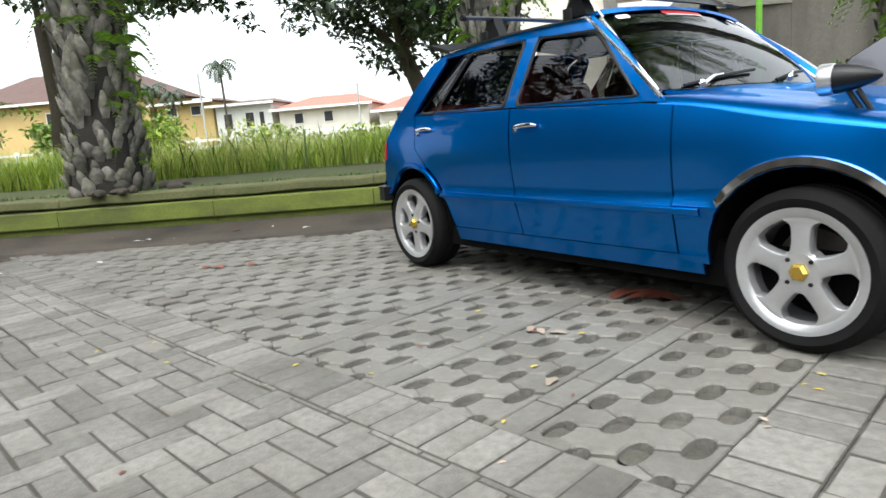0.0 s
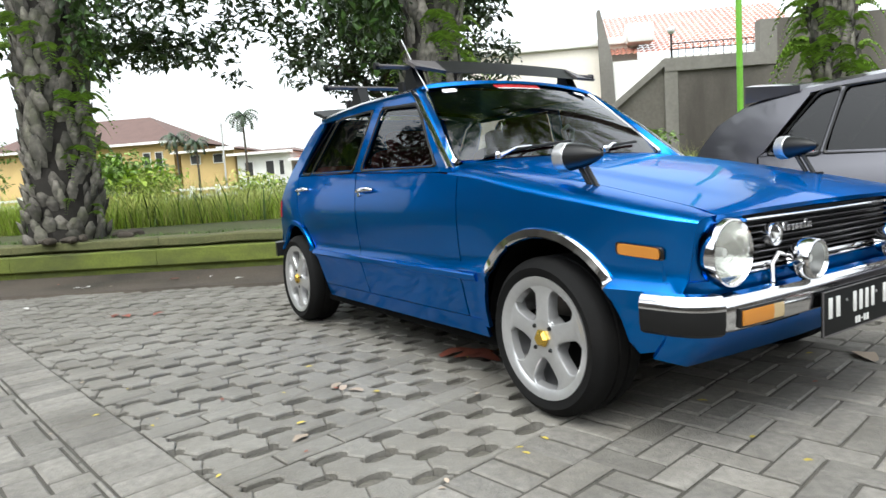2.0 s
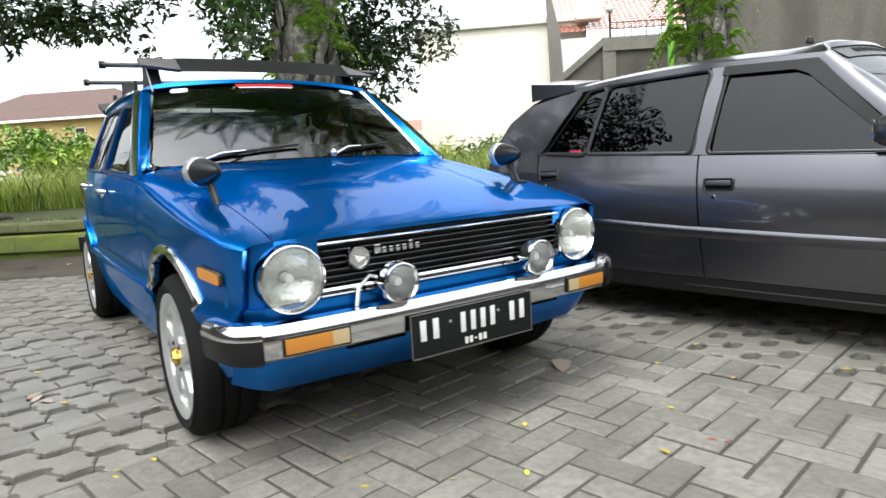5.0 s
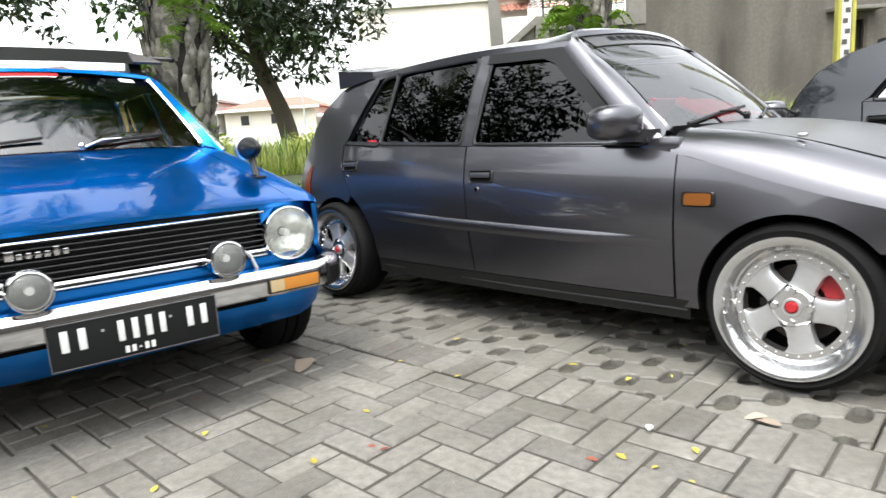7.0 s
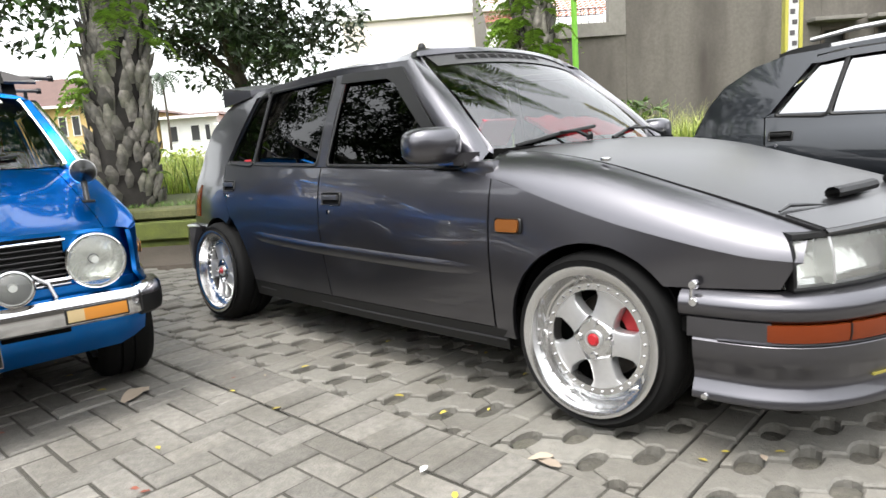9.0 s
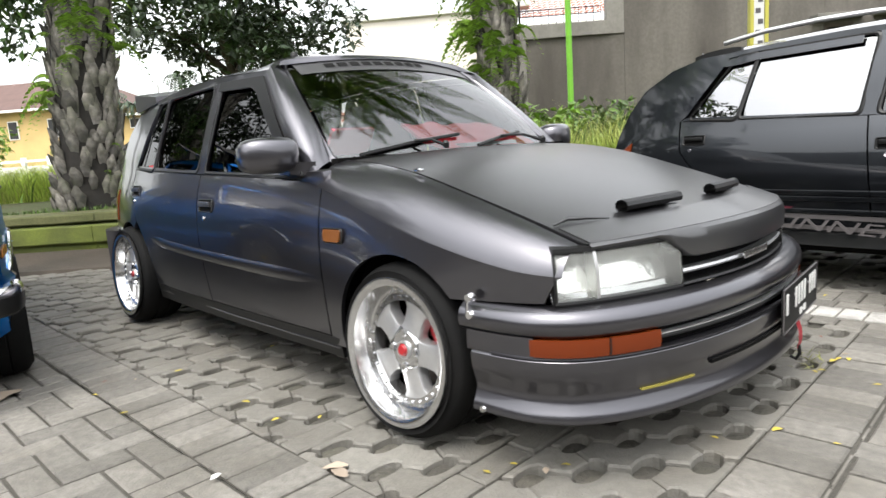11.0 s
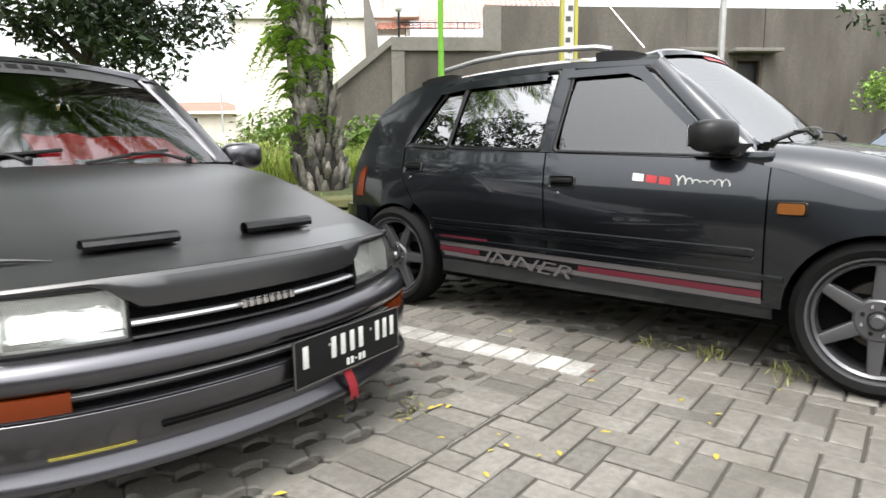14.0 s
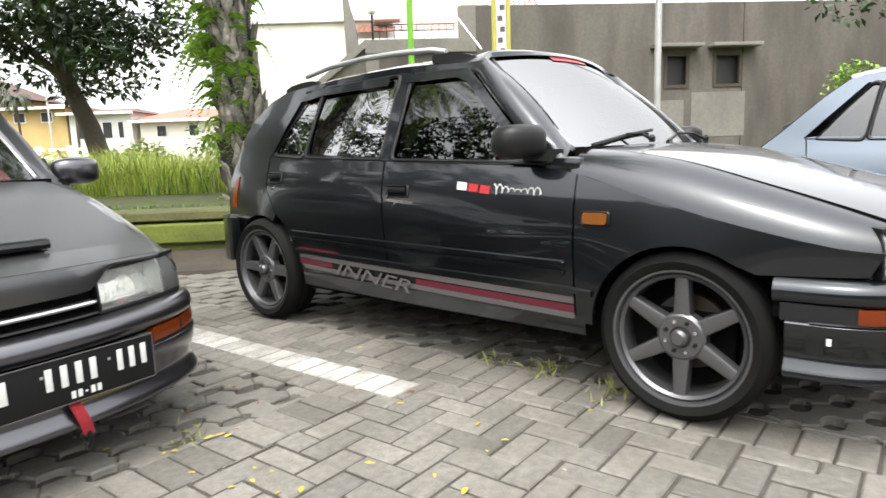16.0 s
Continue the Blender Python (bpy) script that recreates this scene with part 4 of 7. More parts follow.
    return car, dict(fn=fn, doors=doors, bonnet=bonnet, screen=screen, roof=roof, ws=ws, hood=hood, Z=Z)


BLUE = dict(
    paint="blue", up=0.0, base=-2.30, hub=0.275, arch=0.335, flare=0.012, belt=0.8,
    plan=[(-2.85, 0.665), (-2.6, 0.70), (-2.2, 0.735), (-1.6, 0.755), (-0.8, 0.755), (-0.2, 0.745), (0.3, 0.725), (0.42, 0.711), (0.49, 0.697), (0.53, 0.678), (0.56, 0.652)],
    section=[(0.18, -0.07), (0.25, -0.045), (0.36, -0.02), (0.43, -0.006), (0.445, 0.006), (0.468, 0.008), (0.478, -0.012), (0.55, -0.006), (0.62, -0.002), (0.68, -0.001), (0.74, -0.006), (0.80, -0.014), (0.86, -0.026), (0.90, -0.036), (1.05, -0.09), (1.235, -0.165)],
    sill=0.25, belt_line=[(-2.4, 0.915), (-1.3, 0.885), (-0.45, 0.845)],
    shoulder=[(-0.6, 0.842), (-0.45, 0.832), (-0.1, 0.765), (0.3, 0.70), (0.56, 0.655)],
    hood=[(-0.6, 0.905), (-0.45, 0.885), (-0.1, 0.825), (0.3, 0.745), (0.48, 0.705), (0.535, 0.69), (0.56, 0.672)], crown=0.015, bulge=0.009, hood_half=0.585,
    nose_x=0.545, nose_bow=lambda y: 0.02 * (1 - (y / 0.6) ** 2), cowl_x=-0.50, door_front=-0.465, door_mid=-1.385, door_rear=-2.27, mirror_x=-0.60,
    wing_low=[(0.333, 0.31), (0.36, 0.275), (0.42, 0.29), (0.47, 0.33), (0.50, 0.39)],
    rear_profile=[(-2.13, 1.225), (-2.22, 1.19), (-2.40, 1.03), (-2.58, 0.86), (-2.66, 0.78), (-2.70, 0.62), (-2.72, 0.45)],
    c_pillar=[(-2.30, 0.915), (-2.06, 1.19), (-2.06, 1.232)],
    windows=[("front", [(-0.64, 0.885), (-0.92, 1.165), (-1.27, 1.195), (-1.33, 0.905)], 0), ("rear", [(-1.44, 0.905), (-1.385, 1.20), (-1.80, 1.20), (-2.02, 0.925)], 1), ("quarter", [(-2.05, 0.925), (-1.83, 1.198), (-1.88, 1.195), (-2.20, 0.93)], 1)],
    pillars=[[(-0.50, 0.85), (-0.60, 0.858), (-0.62, 0.885), (-0.92, 1.18), (-0.98, 1.235)],
             [(-0.98, 1.237), (-0.92, 1.18), (-1.285, 1.21), (-1.37, 1.213), (-2.06, 1.218), (-2.06, 1.238), (-1.5, 1.25)],
             [(-1.345, 0.895), (-1.285, 1.21), (-1.372, 1.213), (-1.425, 0.897)],
             [(-0.60, 0.856), (-0.62, 0.886), (-1.345, 0.907), (-1.345, 0.892)], [(-1.425, 0.894), (-1.425, 0.910), (-2.22, 0.928), (-2.27, 0.917)]],
    rail=[(-0.98, 1.236), (-1.5, 1.25), (-2.06, 1.235), (-2.14, 1.215)], roof_crown=0.065,
    ws_low=(-0.60, 0.645, 0.895), ws_top=(-0.99, 0.525, 1.255), ws_bow=0.07, a_line=[(-0.50, 0.85), (-0.98, 1.236)],
    side_glass="glass_side", ws_glass="glass_clear", ws_trim="chrome", seat_mat="seat_red", cowl_mat="blue",
)
G100 = dict(
    paint="grey", up=0.0, wing_round=0.74, base=-2.35, hub=0.275, arch=0.292, flare=0.009, belt=0.75,
    plan=[(-2.9, 0.64), (-2.6, 0.70), (-2.2, 0.745), (-1.6, 0.775), (-0.8, 0.78), (-0.2, 0.77), (0.25, 0.75), (0.45, 0.72), (0.56, 0.68)],
    section=[(0.12, -0.045), (0.22, -0.026), (0.33, -0.014), (0.44, -0.006), (0.52, -0.003), (0.58, -0.006), (0.64, -0.012), (0.70, -0.023), (0.76, -0.040), (0.81, -0.06), (1.0, -0.11), (1.21, -0.185)],
    sill=0.225, belt_line=[(-2.4, 0.85), (-1.3, 0.81), (-0.45, 0.782)],
    shoulder=[(-0.6, 0.79), (-0.37, 0.755), (-0.15, 0.69), (0.05, 0.632), (0.25, 0.585), (0.45, 0.545), (0.56, 0.535)],
    hood=[(-0.46, 0.862), (-0.3, 0.85), (-0.08, 0.815), (0.2, 0.735), (0.4, 0.672), (0.55, 0.62), (0.66, 0.58), (0.70, 0.556)], crown=0.02, hood_half=0.61,
    nose_x=0.545, nose_bow=lambda y: 0.19 - 0.45 * y * y, cowl_x=-0.36, door_front=-0.372, door_mid=-1.355, door_rear=-2.315, mirror_x=-0.50,
    wing_low=[(0.226, 0.46), (0.50, 0.47), (0.53, 0.53)],
    rear_profile=[(-2.24, 1.20), (-2.42, 1.15), (-2.59, 1.05), (-2.685, 0.93), (-2.75, 0.80), (-2.79, 0.65), (-2.78, 0.40)],
    c_pillar=[(-2.32, 0.85), (-2.285, 0.875), (-2.07, 1.165), (-2.07, 1.205)],
    windows=[("front", [(-0.53, 0.80), (-0.90, 1.165), (-1.26, 1.188), (-1.31, 0.825)], 0), ("rear", [(-1.40, 0.828), (-1.355, 1.192), (-1.89, 1.181), (-1.965, 0.846)], 1), ("quarter", [(-1.99, 0.847), (-1.915, 1.18), (-2.02, 1.165), (-2.26, 0.86)], 1)],
    pillars=[[(-0.88, 1.209), (-0.89, 1.176), (-1.275, 1.202), (-1.345, 1.205), (-1.92, 1.194), (-2.07, 1.178), (-2.07, 1.207), (-1.8, 1.222), (-1.4, 1.232)],
             [(-1.325, 0.815), (-1.275, 1.202), (-1.345, 1.205), (-1.385, 0.817)],
             [(-0.50, 0.788), (-0.515, 0.803), (-1.325, 0.828), (-1.325, 0.813)], [(-1.385, 0.815), (-1.385, 0.832), (-2.28, 0.868), (-2.32, 0.850)]],
    rail=[(-0.86, 1.208), (-1.4, 1.232), (-1.8, 1.222), (-2.07, 1.207), (-2.24, 1.193)], roof_crown=0.065,
    ws_low=(-0.46, 0.615, 0.84), ws_top=(-0.92, 0.505, 1.235), ws_bow=0.10, a_line=[(-0.42, 0.787), (-0.86, 1.208)], a_window=[(-0.515, 0.797), (-0.895, 1.176)],
    side_glass="glass_dark", ws_glass="glass_tint", ws_trim="trim", seat_mat="seat",
)
# grey car's sill is black: the shade below its doors, put into the colour
GREY = dict(G100, hood_mat="matt_black", lip_mat="gloss_vinyl", ws_trim="grey", sill_shade_mat="trim")
BLACK = dict(G100, paint="black", ws_trim="black", up=0.058, hub=0.285, arch=0.305, side_glass="glass_mirror", ws_glass="glass_screen", front_glass="glass_front")
SEDAN = dict(G100, paint="pale_blue", ws_trim="pale_blue", up=0.055, hub=0.285, arch=0.305, side_glass="glass_front", ws_glass="glass_clear",
             rear_profile=[(-1.97, 1.19), (-2.10, 1.09), (-2.33, 0.88), (-2.45, 0.78), (-2.66, 0.70), (-2.74, 0.60), (-2.73, 0.40)], c_pillar=[(-2.19, 0.852), (-1.88, 1.165), (-1.88, 1.205)],
             windows=G100["windows"][:1] + [("rear", [(-1.40, 0.828), (-1.355, 1.192), (-1.80, 1.150), (-1.85, 0.84)], 1), ("quarter", [(-1.875, 0.841), (-1.825, 1.148), (-1.86, 1.15), (-2.12, 0.85)], 1)],
             plan=[(-3.2, 0.66), (-2.9, 0.71), (-2.4, 0.75), (-1.6, 0.775), (-0.8, 0.78), (-0.2, 0.77), (0.25, 0.75), (0.45, 0.72), (0.56, 0.68)],
             pillars=[[(-0.88, 1.209), (-0.89, 1.176), (-1.275, 1.202), (-1.345, 1.205), (-1.80, 1.162), (-1.88, 1.16), (-1.88, 1.208), (-1.4, 1.232)]] + G100["pillars"][1:3] + [[(-1.385, 0.815), (-1.385, 0.832), (-2.13, 0.858), (-2.19, 0.850)]],
             rail=[(-0.86, 1.208), (-1.4, 1.232), (-1.88, 1.208), (-1.97, 1.185)], door_rear=-2.17)

blue_car, bl = hatchback(BLUE, "hatchback_car", "glossy metallic blue older five-door hatchback with a roof rack", (1.821, 2.486), -49.06)
grey_car, gr = hatchback(GREY, "hatchback_car", "lowered satin grey hatchback with a black bonnet and deep-dish wheels", (4.726, 2.775), -40.84)
black_car, bk = hatchback(BLACK, "hatchback_car", "black hatchback with red and grey side stripes and roof rails", (7.773, 3.237), -42.44)
pale_car, pc = hatchback(SEDAN, "hatchback_car", "pale metallic blue sloping-backed car parked beyond the black one", (10.87, 3.64), -42.4)
for car, kind, hub, bx, yo, cam_deg in ((blue_car, "five_star", 0.272, -2.30, 0.655, 0), (grey_car, "deep_dish", 0.266, -2.35, 0.67, -3.5), (black_car, "six_spoke", 0.285, -2.34, 0.665, 0), (pale_car, "six_spoke", 0.285, -2.35, 0.665, 0)):
    for x in (0, bx):
        for sgn in (-1, 1):
            wheel(kind, car, x, sgn * yo, hub, spin=(21 if kind == "deep_dish" else 0) + (31 if x < 0 else 0), camber=cam_deg * -sgn)

# ---- fittings that follow the cars' plan ----
def smooth_path(pts, rounds=3):
    P = [Vector(p) for p in pts]
    for _ in range(rounds):
        Q = [P[0]]
        for a, b in zip(P, P[1:]):
            Q += [a.lerp(b, 0.25), a.lerp(b, 0.75)]
        P = Q + [P[-1]]
    return P


def sweep(path, profile, z0=0.0, cap=True, lo=None, hi=None):
    """A section of (outward, z) carried along a plan path; lo, hi keep the stretch with y between them."""
    def at(y):
        for a, b in zip(path, path[1:]):
            if a.y <= y <= b.y and b.y > a.y:
                return a.lerp(b, (y - a.y) / (b.y - a.y))
        return path[-1] if y > 0 else path[0]
    P = [p for p in path if (lo is None or p.y > lo) and (hi is None or p.y < hi)]
    P = ([at(lo)] if lo is not None else []) + P + ([at(hi)] if hi is not None else [])
    rows = []
    for i, p in enumerate(P):
        d = (P[min(i + 1, len(P) - 1)] - P[max(i - 1, 0)]).normalized()
        n = Vector((d.y, -d.x))
        rows.append([(p.x + n.x * o, p.y + n.y * o, z + z0) for o, z in profile])
    return loft(rows, closed=True, cap=cap)


def full_path(half):
    """A path for the whole front from its right half, listed from the centre outwards with y positive."""
    r = [Vector((p[0], -p[1])) for p in reversed(half[1:])] + [Vector(p) for p in half]
    return smooth_path(r)


def number_plate(parent, m, w, h, groups, small):
    """A black plate with raised rim; its characters are plain bars."""
    pl = part("number_plate", boxed((0, 0, 0), (w, h, 0.006), 0.002), "plate", parent, "black number plate with white characters")
    pl.matrix_local = m
    for a, b, c, d in ((-w / 2, w / 2, h / 2 - 0.0025, h / 2), (-w / 2, w / 2, -h / 2, -h / 2 + 0.003), (-w / 2, -w / 2 + 0.0025, -h / 2, h / 2), (w / 2 - 0.0025, w / 2, -h / 2, h / 2)):
        part("plate_rim", boxed(((a + b) / 2, (c + d) / 2, 0.004), (b - a, d - c, 0.004)), "stripe_grey", pl)
    for x in (-w * 0.2, w * 0.2):
        part("plate_screw", boxed((x, h * 0.2, 0.004), (0.008, 0.008, 0.004), 0.002), "silver", pl)
    for x0, x1, n in groups:
        cw = (x1 - x0) / n
        for i in range(n):
            part("character_bar", boxed((x0 + cw * (i + 0.5), h * 0.11, 0.004), (cw * 0.44, h * 0.46, 0.004), 0.001), "white", pl)
    for i in range(5):
        part("character_bar", boxed((small - 0.036 + i * 0.018, -h * 0.33, 0.004), (0.011 if i != 2 else 0.006, h * 0.15 if i != 2 else 0.004, 0.003)), "white", pl)
    return pl


def wiper(parent, a, b, pivot, mat="trim"):
    a, b, pivot = Vector(a), Vector(b), Vector(pivot)
    blade = part("wiper", tube([a, a.lerp(b, 0.5) + Vector((0.006, 0, 0.006)), b], 0.007, 6), "trim", parent, "wiper blade on its arm")
    part("wiper_arm", tube([pivot, pivot.lerp(a.lerp(b, 0.5), 0.5) + Vector((0.012, 0, 0.02)), a.lerp(b, 0.5) + Vector((0.01, 0, 0.012))], [0.009, 0.006, 0.005], 6), mat, blade)
    part("wiper_nut", moved(lathe([(0, -0.01), (0.012, -0.01), (0.014, 0.01), (0.008, 0.02), (0, 0.02)], 12, "z"), Matrix.Translation(pivot)), mat, blade)


def bowl_lamp(name, parent, centre, r, depth, ring="chrome", ring_w=0.010, label="round glass headlamp in a chrome ring", bowl="bowl"):
    """A round lamp that looks along +x."""
    body = part(name, lathe([(r * 0.2, -depth), (r * 0.6, -depth * 0.8), (r * 0.9, -depth * 0.35), (r, 0.0)], 36, "x"), bowl, parent, label)
    body.matrix_local = Matrix.Translation(centre)
    part("lamp_ring", lathe([(r - 0.004, 0.002), (r + 0.002, 0.012), (r + ring_w * 0.6, 0.010), (r + ring_w, -0.004), (r + ring_w, -0.03)], 40, "x"), ring, body)
    dome = [(r * math.sin(a), 0.006 + 0.022 * (math.cos(a) - math.cos(1.2)) / (1 - math.cos(1.2))) for a in [1.2 * k / 8 for k in range(9)]]
    dome = [(q * 1.0 / math.sin(1.2), h) for q, h in dome]
    part("lamp_glass", lathe(dome, 36, "x"), "rib", body)
    part("bulb", lathe([(0, -depth * 0.25), (0.012, -depth * 0.3), (0.014, -depth * 0.9), (0, -depth * 0.9)], 16, "x"), "white", body)
    return body


def door_handle(door, fn, x, z, mat, kind="pull"):
    p = fn(x, z)
    if kind == "pull":
        h = part("door_handle", tube([(x - 0.065, p.y - 0.004, z - 0.004), (x - 0.055, p.y - 0.024, z), (x, p.y - 0.03, z + 0.004), (x + 0.055, p.y - 0.024, z + 0.006), (x + 0.065, p.y - 0.004, z + 0.002)], [0.008, 0.011, 0.012, 0.011, 0.008], 10), mat, door, "chrome pull handle" if mat == "chrome" else "")
    else:
        b = frame_ring(round_poly([(x - 0.07, z - 0.028), (x + 0.07, z - 0.028), (x + 0.07, z + 0.028), (x - 0.07, z + 0.028)], 0.012), 0.012, lambda u, v: fn(u, v) + Vector((0, -0.003, 0)))
        h = part("door_handle", b, "trim", door, "recessed black flap handle")
        part("handle_recess", patch([(x - 0.062, z - 0.022), (x + 0.062, z - 0.022), (x + 0.062, z + 0.022), (x - 0.062, z + 0.022)], lambda u, v: fn(u, v) + Vector((0, -0.001, 0)), 0.05, 0, 0), "liner", h)
        part("handle_flap", boxed((x + 0.003, p.y - 0.008, z + 0.008), (0.11, 0.012, 0.022), 0.004), mat, h)
    q = fn(x + 0.0, z - 0.045)
    part("door_lock", moved(lathe([(0, -0.006), (0.009, -0.006), (0.011, 0.0), (0.011, 0.006)], 14), Matrix.Translation((x - (0.075 if kind == "pull" else 0.02), q.y, z - (0.02 if kind == "pull" else 0.055)))), "chrome", h)
    return h


def both_handles(info, i, fn, x, z, mat, kind):
    r, l = info["doors"][i]
    door_handle(r, fn, x, z, mat, kind)
    h = door_handle(l, fn, x, z, mat, kind)
    for o in (h, *h.children):
        for v in o.data.vertices:
            v.co.y = -v.co.y
        o.data.flip_normals()


def marker(car, fn, poly, lens, name="side_marker"):
    base, _ = both(name, frame_ring(round_poly(poly, 0.01), -0.011, lambda u, v: fn(u, v) + Vector((0, -0.006, 0))), "trim", car)
    for o, flip in ((base, False), (_, True)):
        b = patch(round_poly(poly, 0.012), lambda u, v: fn(u, v) + Vector((0, -0.012, 0)), 0.05, 0.014)
        if flip:
            b2 = mirrored(b)
            b.free()
            b = b2
        part("marker_lens", b, lens, o, "amber lens")


rib = material("ribbed_lamp_lens", (0.55, 0.56, 0.53), 0.10, coat=1.0)
wv = rib.node_tree.nodes.new("ShaderNodeTexWave")
wv.inputs["Scale"].default_value, wv.inputs["Distortion"].default_value = 46, 1.0
wv.bands_direction = "Y"
tcr = rib.node_tree.nodes.new("ShaderNodeTexCoord")
rib.node_tree.links.new(tcr.outputs["Object"], wv.inputs["Vector"])
bpn = rib.node_tree.nodes.new("ShaderNodeBump")
bpn.inputs["Strength"].default_value, bpn.inputs["Distance"].default_value = 0.14, 0.01
rib.node_tree.links.new(wv.outputs["Fac"], bpn.inputs["Height"])
rib.node_tree.links.new(bpn.outputs[0], rib.node_tree.nodes["Principled BSDF"].inputs["Normal"])
rt = rib.node_tree
clear, blend = rt.nodes.new("ShaderNodeBsdfTransparent"), rt.nodes.new("ShaderNodeMixShader")
clear.inputs[0].default_value = (0.93, 0.94, 0.92, 1)
blend.inputs[0].default_value = 0.2
rt.links.new(clear.outputs[0], blend.inputs[1])
rt.links.new(rt.nodes["Principled BSDF"].outputs[0], blend.inputs[2])
rt.links.new(blend.outputs[0], rt.nodes["Material Output"].inputs["Surface"])
M["rib"] = rib
M["bowl"] = material("lamp_bowl", (0.62, 0.62, 0.57), 0.22, metal=0.9, stain=0.3, stain_scale=20, bump=0.6, bump_scale=30)
M["reflector"] = material("lamp_reflector", (0.80, 0.80, 0.78), 0.17, metal=0.8, stain=0.3, stain_scale=12, bump=0.7, bump_scale=13)

# ---- blue car ----
fn = bl["fn"]


def blue_front(y, z):
    x = 0.558 - 0.012 * (y / 0.6) ** 2 - 0.075 * max(0.0, (abs(y) - 0.585) / 0.115) ** 2.2
    x -= 0.10 * max(0.0, (0.37 - z) / 0.14) ** 1.4
    return Vector((x, y, z))


low = [(-0.695, 0.27), (-0.60, 0.235), (0, 0.215), (0.60, 0.235), (0.695, 0.27), (0.70, 0.495), (-0.70, 0.495)]
part("front_panel", patch(low, blue_front, 0.05, out=(1, 0, 0)), "blue", blue_car)
for sg in (-1, 1):
    hole = [(sg * 0.545 + 0.0875 * math.cos(a), 0.567 + 0.0875 * math.sin(a)) for a in [-math.pi / 2 - sg * 2 * math.pi * q / 28 for q in range(29)]]
    hp = [(sg * 0.455, 0.472), (sg * 0.545, 0.472)] + hole + [(sg * 0.5451, 0.472), (sg * 0.70, 0.472), (sg * 0.70, 0.645), (sg * 0.665, 0.672), (sg * 0.455, 0.674)]
    part("headlamp_panel", patch(hp, lambda y, z: blue_front(y, z) - Vector((0.012, 0, 0)), 0.04, out=(1, 0, 0)), "blue", blue_car)
    bowl_lamp("headlamp", blue_car, (0.560, sg * 0.545, 0.567), 0.088, 0.06)
    f = bowl_lamp("fog_lamp", blue_car, (0.635, -0.25 if sg < 0 else 0.295, 0.522), 0.052, 0.045, label="small round chrome auxiliary lamp", bowl="gunmetal")
    part("lamp_shell", lathe([(0.053, -0.004), (0.055, -0.03), (0.042, -0.06), (0.015, -0.07), (0, -0.07)], 28, "x"), "chrome", f)
    part("lamp_stem", tube([(-0.03, 0, -0.05), (-0.03, 0, -0.075)], 0.008), "chrome", f)
    part("lamp_cable", tube([(-0.06, 0, 0.0), (-0.075, -sg * -0.06, 0.02), (-0.07, sg * 0.10, -0.01), (-0.06, sg * 0.115, -0.06)], 0.006), "silver", f)
gb = patch([(-0.452, 0.50), (0.452, 0.50), (0.452, 0.662), (-0.452, 0.662)], lambda y, z: blue_front(y, z) - Vector((0.03, 0, 0)), 0.1, out=(1, 0, 0))
grille = part("grille", gb, "trim", blue_car, "black slatted grille with thin bright edges")
for i in range(6):
    z = 0.535 + i * 0.019
    rows = []
    for k in range(-10, 11):
        p = blue_front(0.452 * k / 10, z)
        rows.append([(p.x - 0.028, p.y, z - 0.004), (p.x - 0.006, p.y, z - 0.004), (p.x - 0.002, p.y, z - 0.001), (p.x - 0.006, p.y, z + 0.002), (p.x - 0.028, p.y, z + 0.003)])
    part("grille_slat", loft(rows, closed=True, cap=True), "trim", grille)
    rows = [[(blue_front(0.45 * k / 10, z).x - 0.001 + dx, 0.45 * k / 10, z + dz) for dx, dz in ((-0.006, -0.0018), (0.0015, -0.0018), (0.0015, 0.0012), (-0.006, 0.0012))] for k in range(-10, 11)]
    part("slat_edge", loft(rows, closed=True, cap=True), "gunmetal", grille)
for z, hh in ((0.650, 0.0045), (0.517, 0.007), (0.502, 0.004)):
    rows = [[(blue_front(0.462 * k / 10, z).x + dx, 0.462 * k / 10, z + dz) for dx, dz in ((-0.02, -hh), (0.004, -hh), (0.009, 0), (0.004, hh), (-0.02, hh))] for k in range(-10, 11)]
    part("grille_bar", loft(rows, closed=True, cap=True), "chrome", grille)
bdg = part("round_badge", lathe([(0.0, 0.004), (0.026, 0.004), (0.027, 0.008), (0.033, 0.009), (0.035, 0.0), (0.035, -0.015)], 32, "x"), "chrome", grille, "round chrome badge with a plain wedge")
bdg.matrix_local = Matrix.Translation((0.566, -0.345, 0.60))
part("badge_wedge", loft([[(0.006, -0.02, 0.01), (0.006, 0.02, 0.0), (0.006, -0.004, -0.014)], [(0.011, -0.018, 0.009), (0.011, 0.018, 0.0), (0.011, -0.004, -0.012)]], closed=True, cap=True), "white", bdg)
for i, (w, hgt) in enumerate(((0.030, 0.028), (0.02, 0.018), (0.02, 0.018), (0.02, 0.018), (0.02, 0.018), (0.02, 0.028), (0.02, 0.018))):
    part("badge_bar", boxed((0.564, -0.28 + 0.023 * i, 0.612 + (hgt - 0.018) / 2), (0.006, w * 0.75, hgt), 0.003), "chrome", grille)
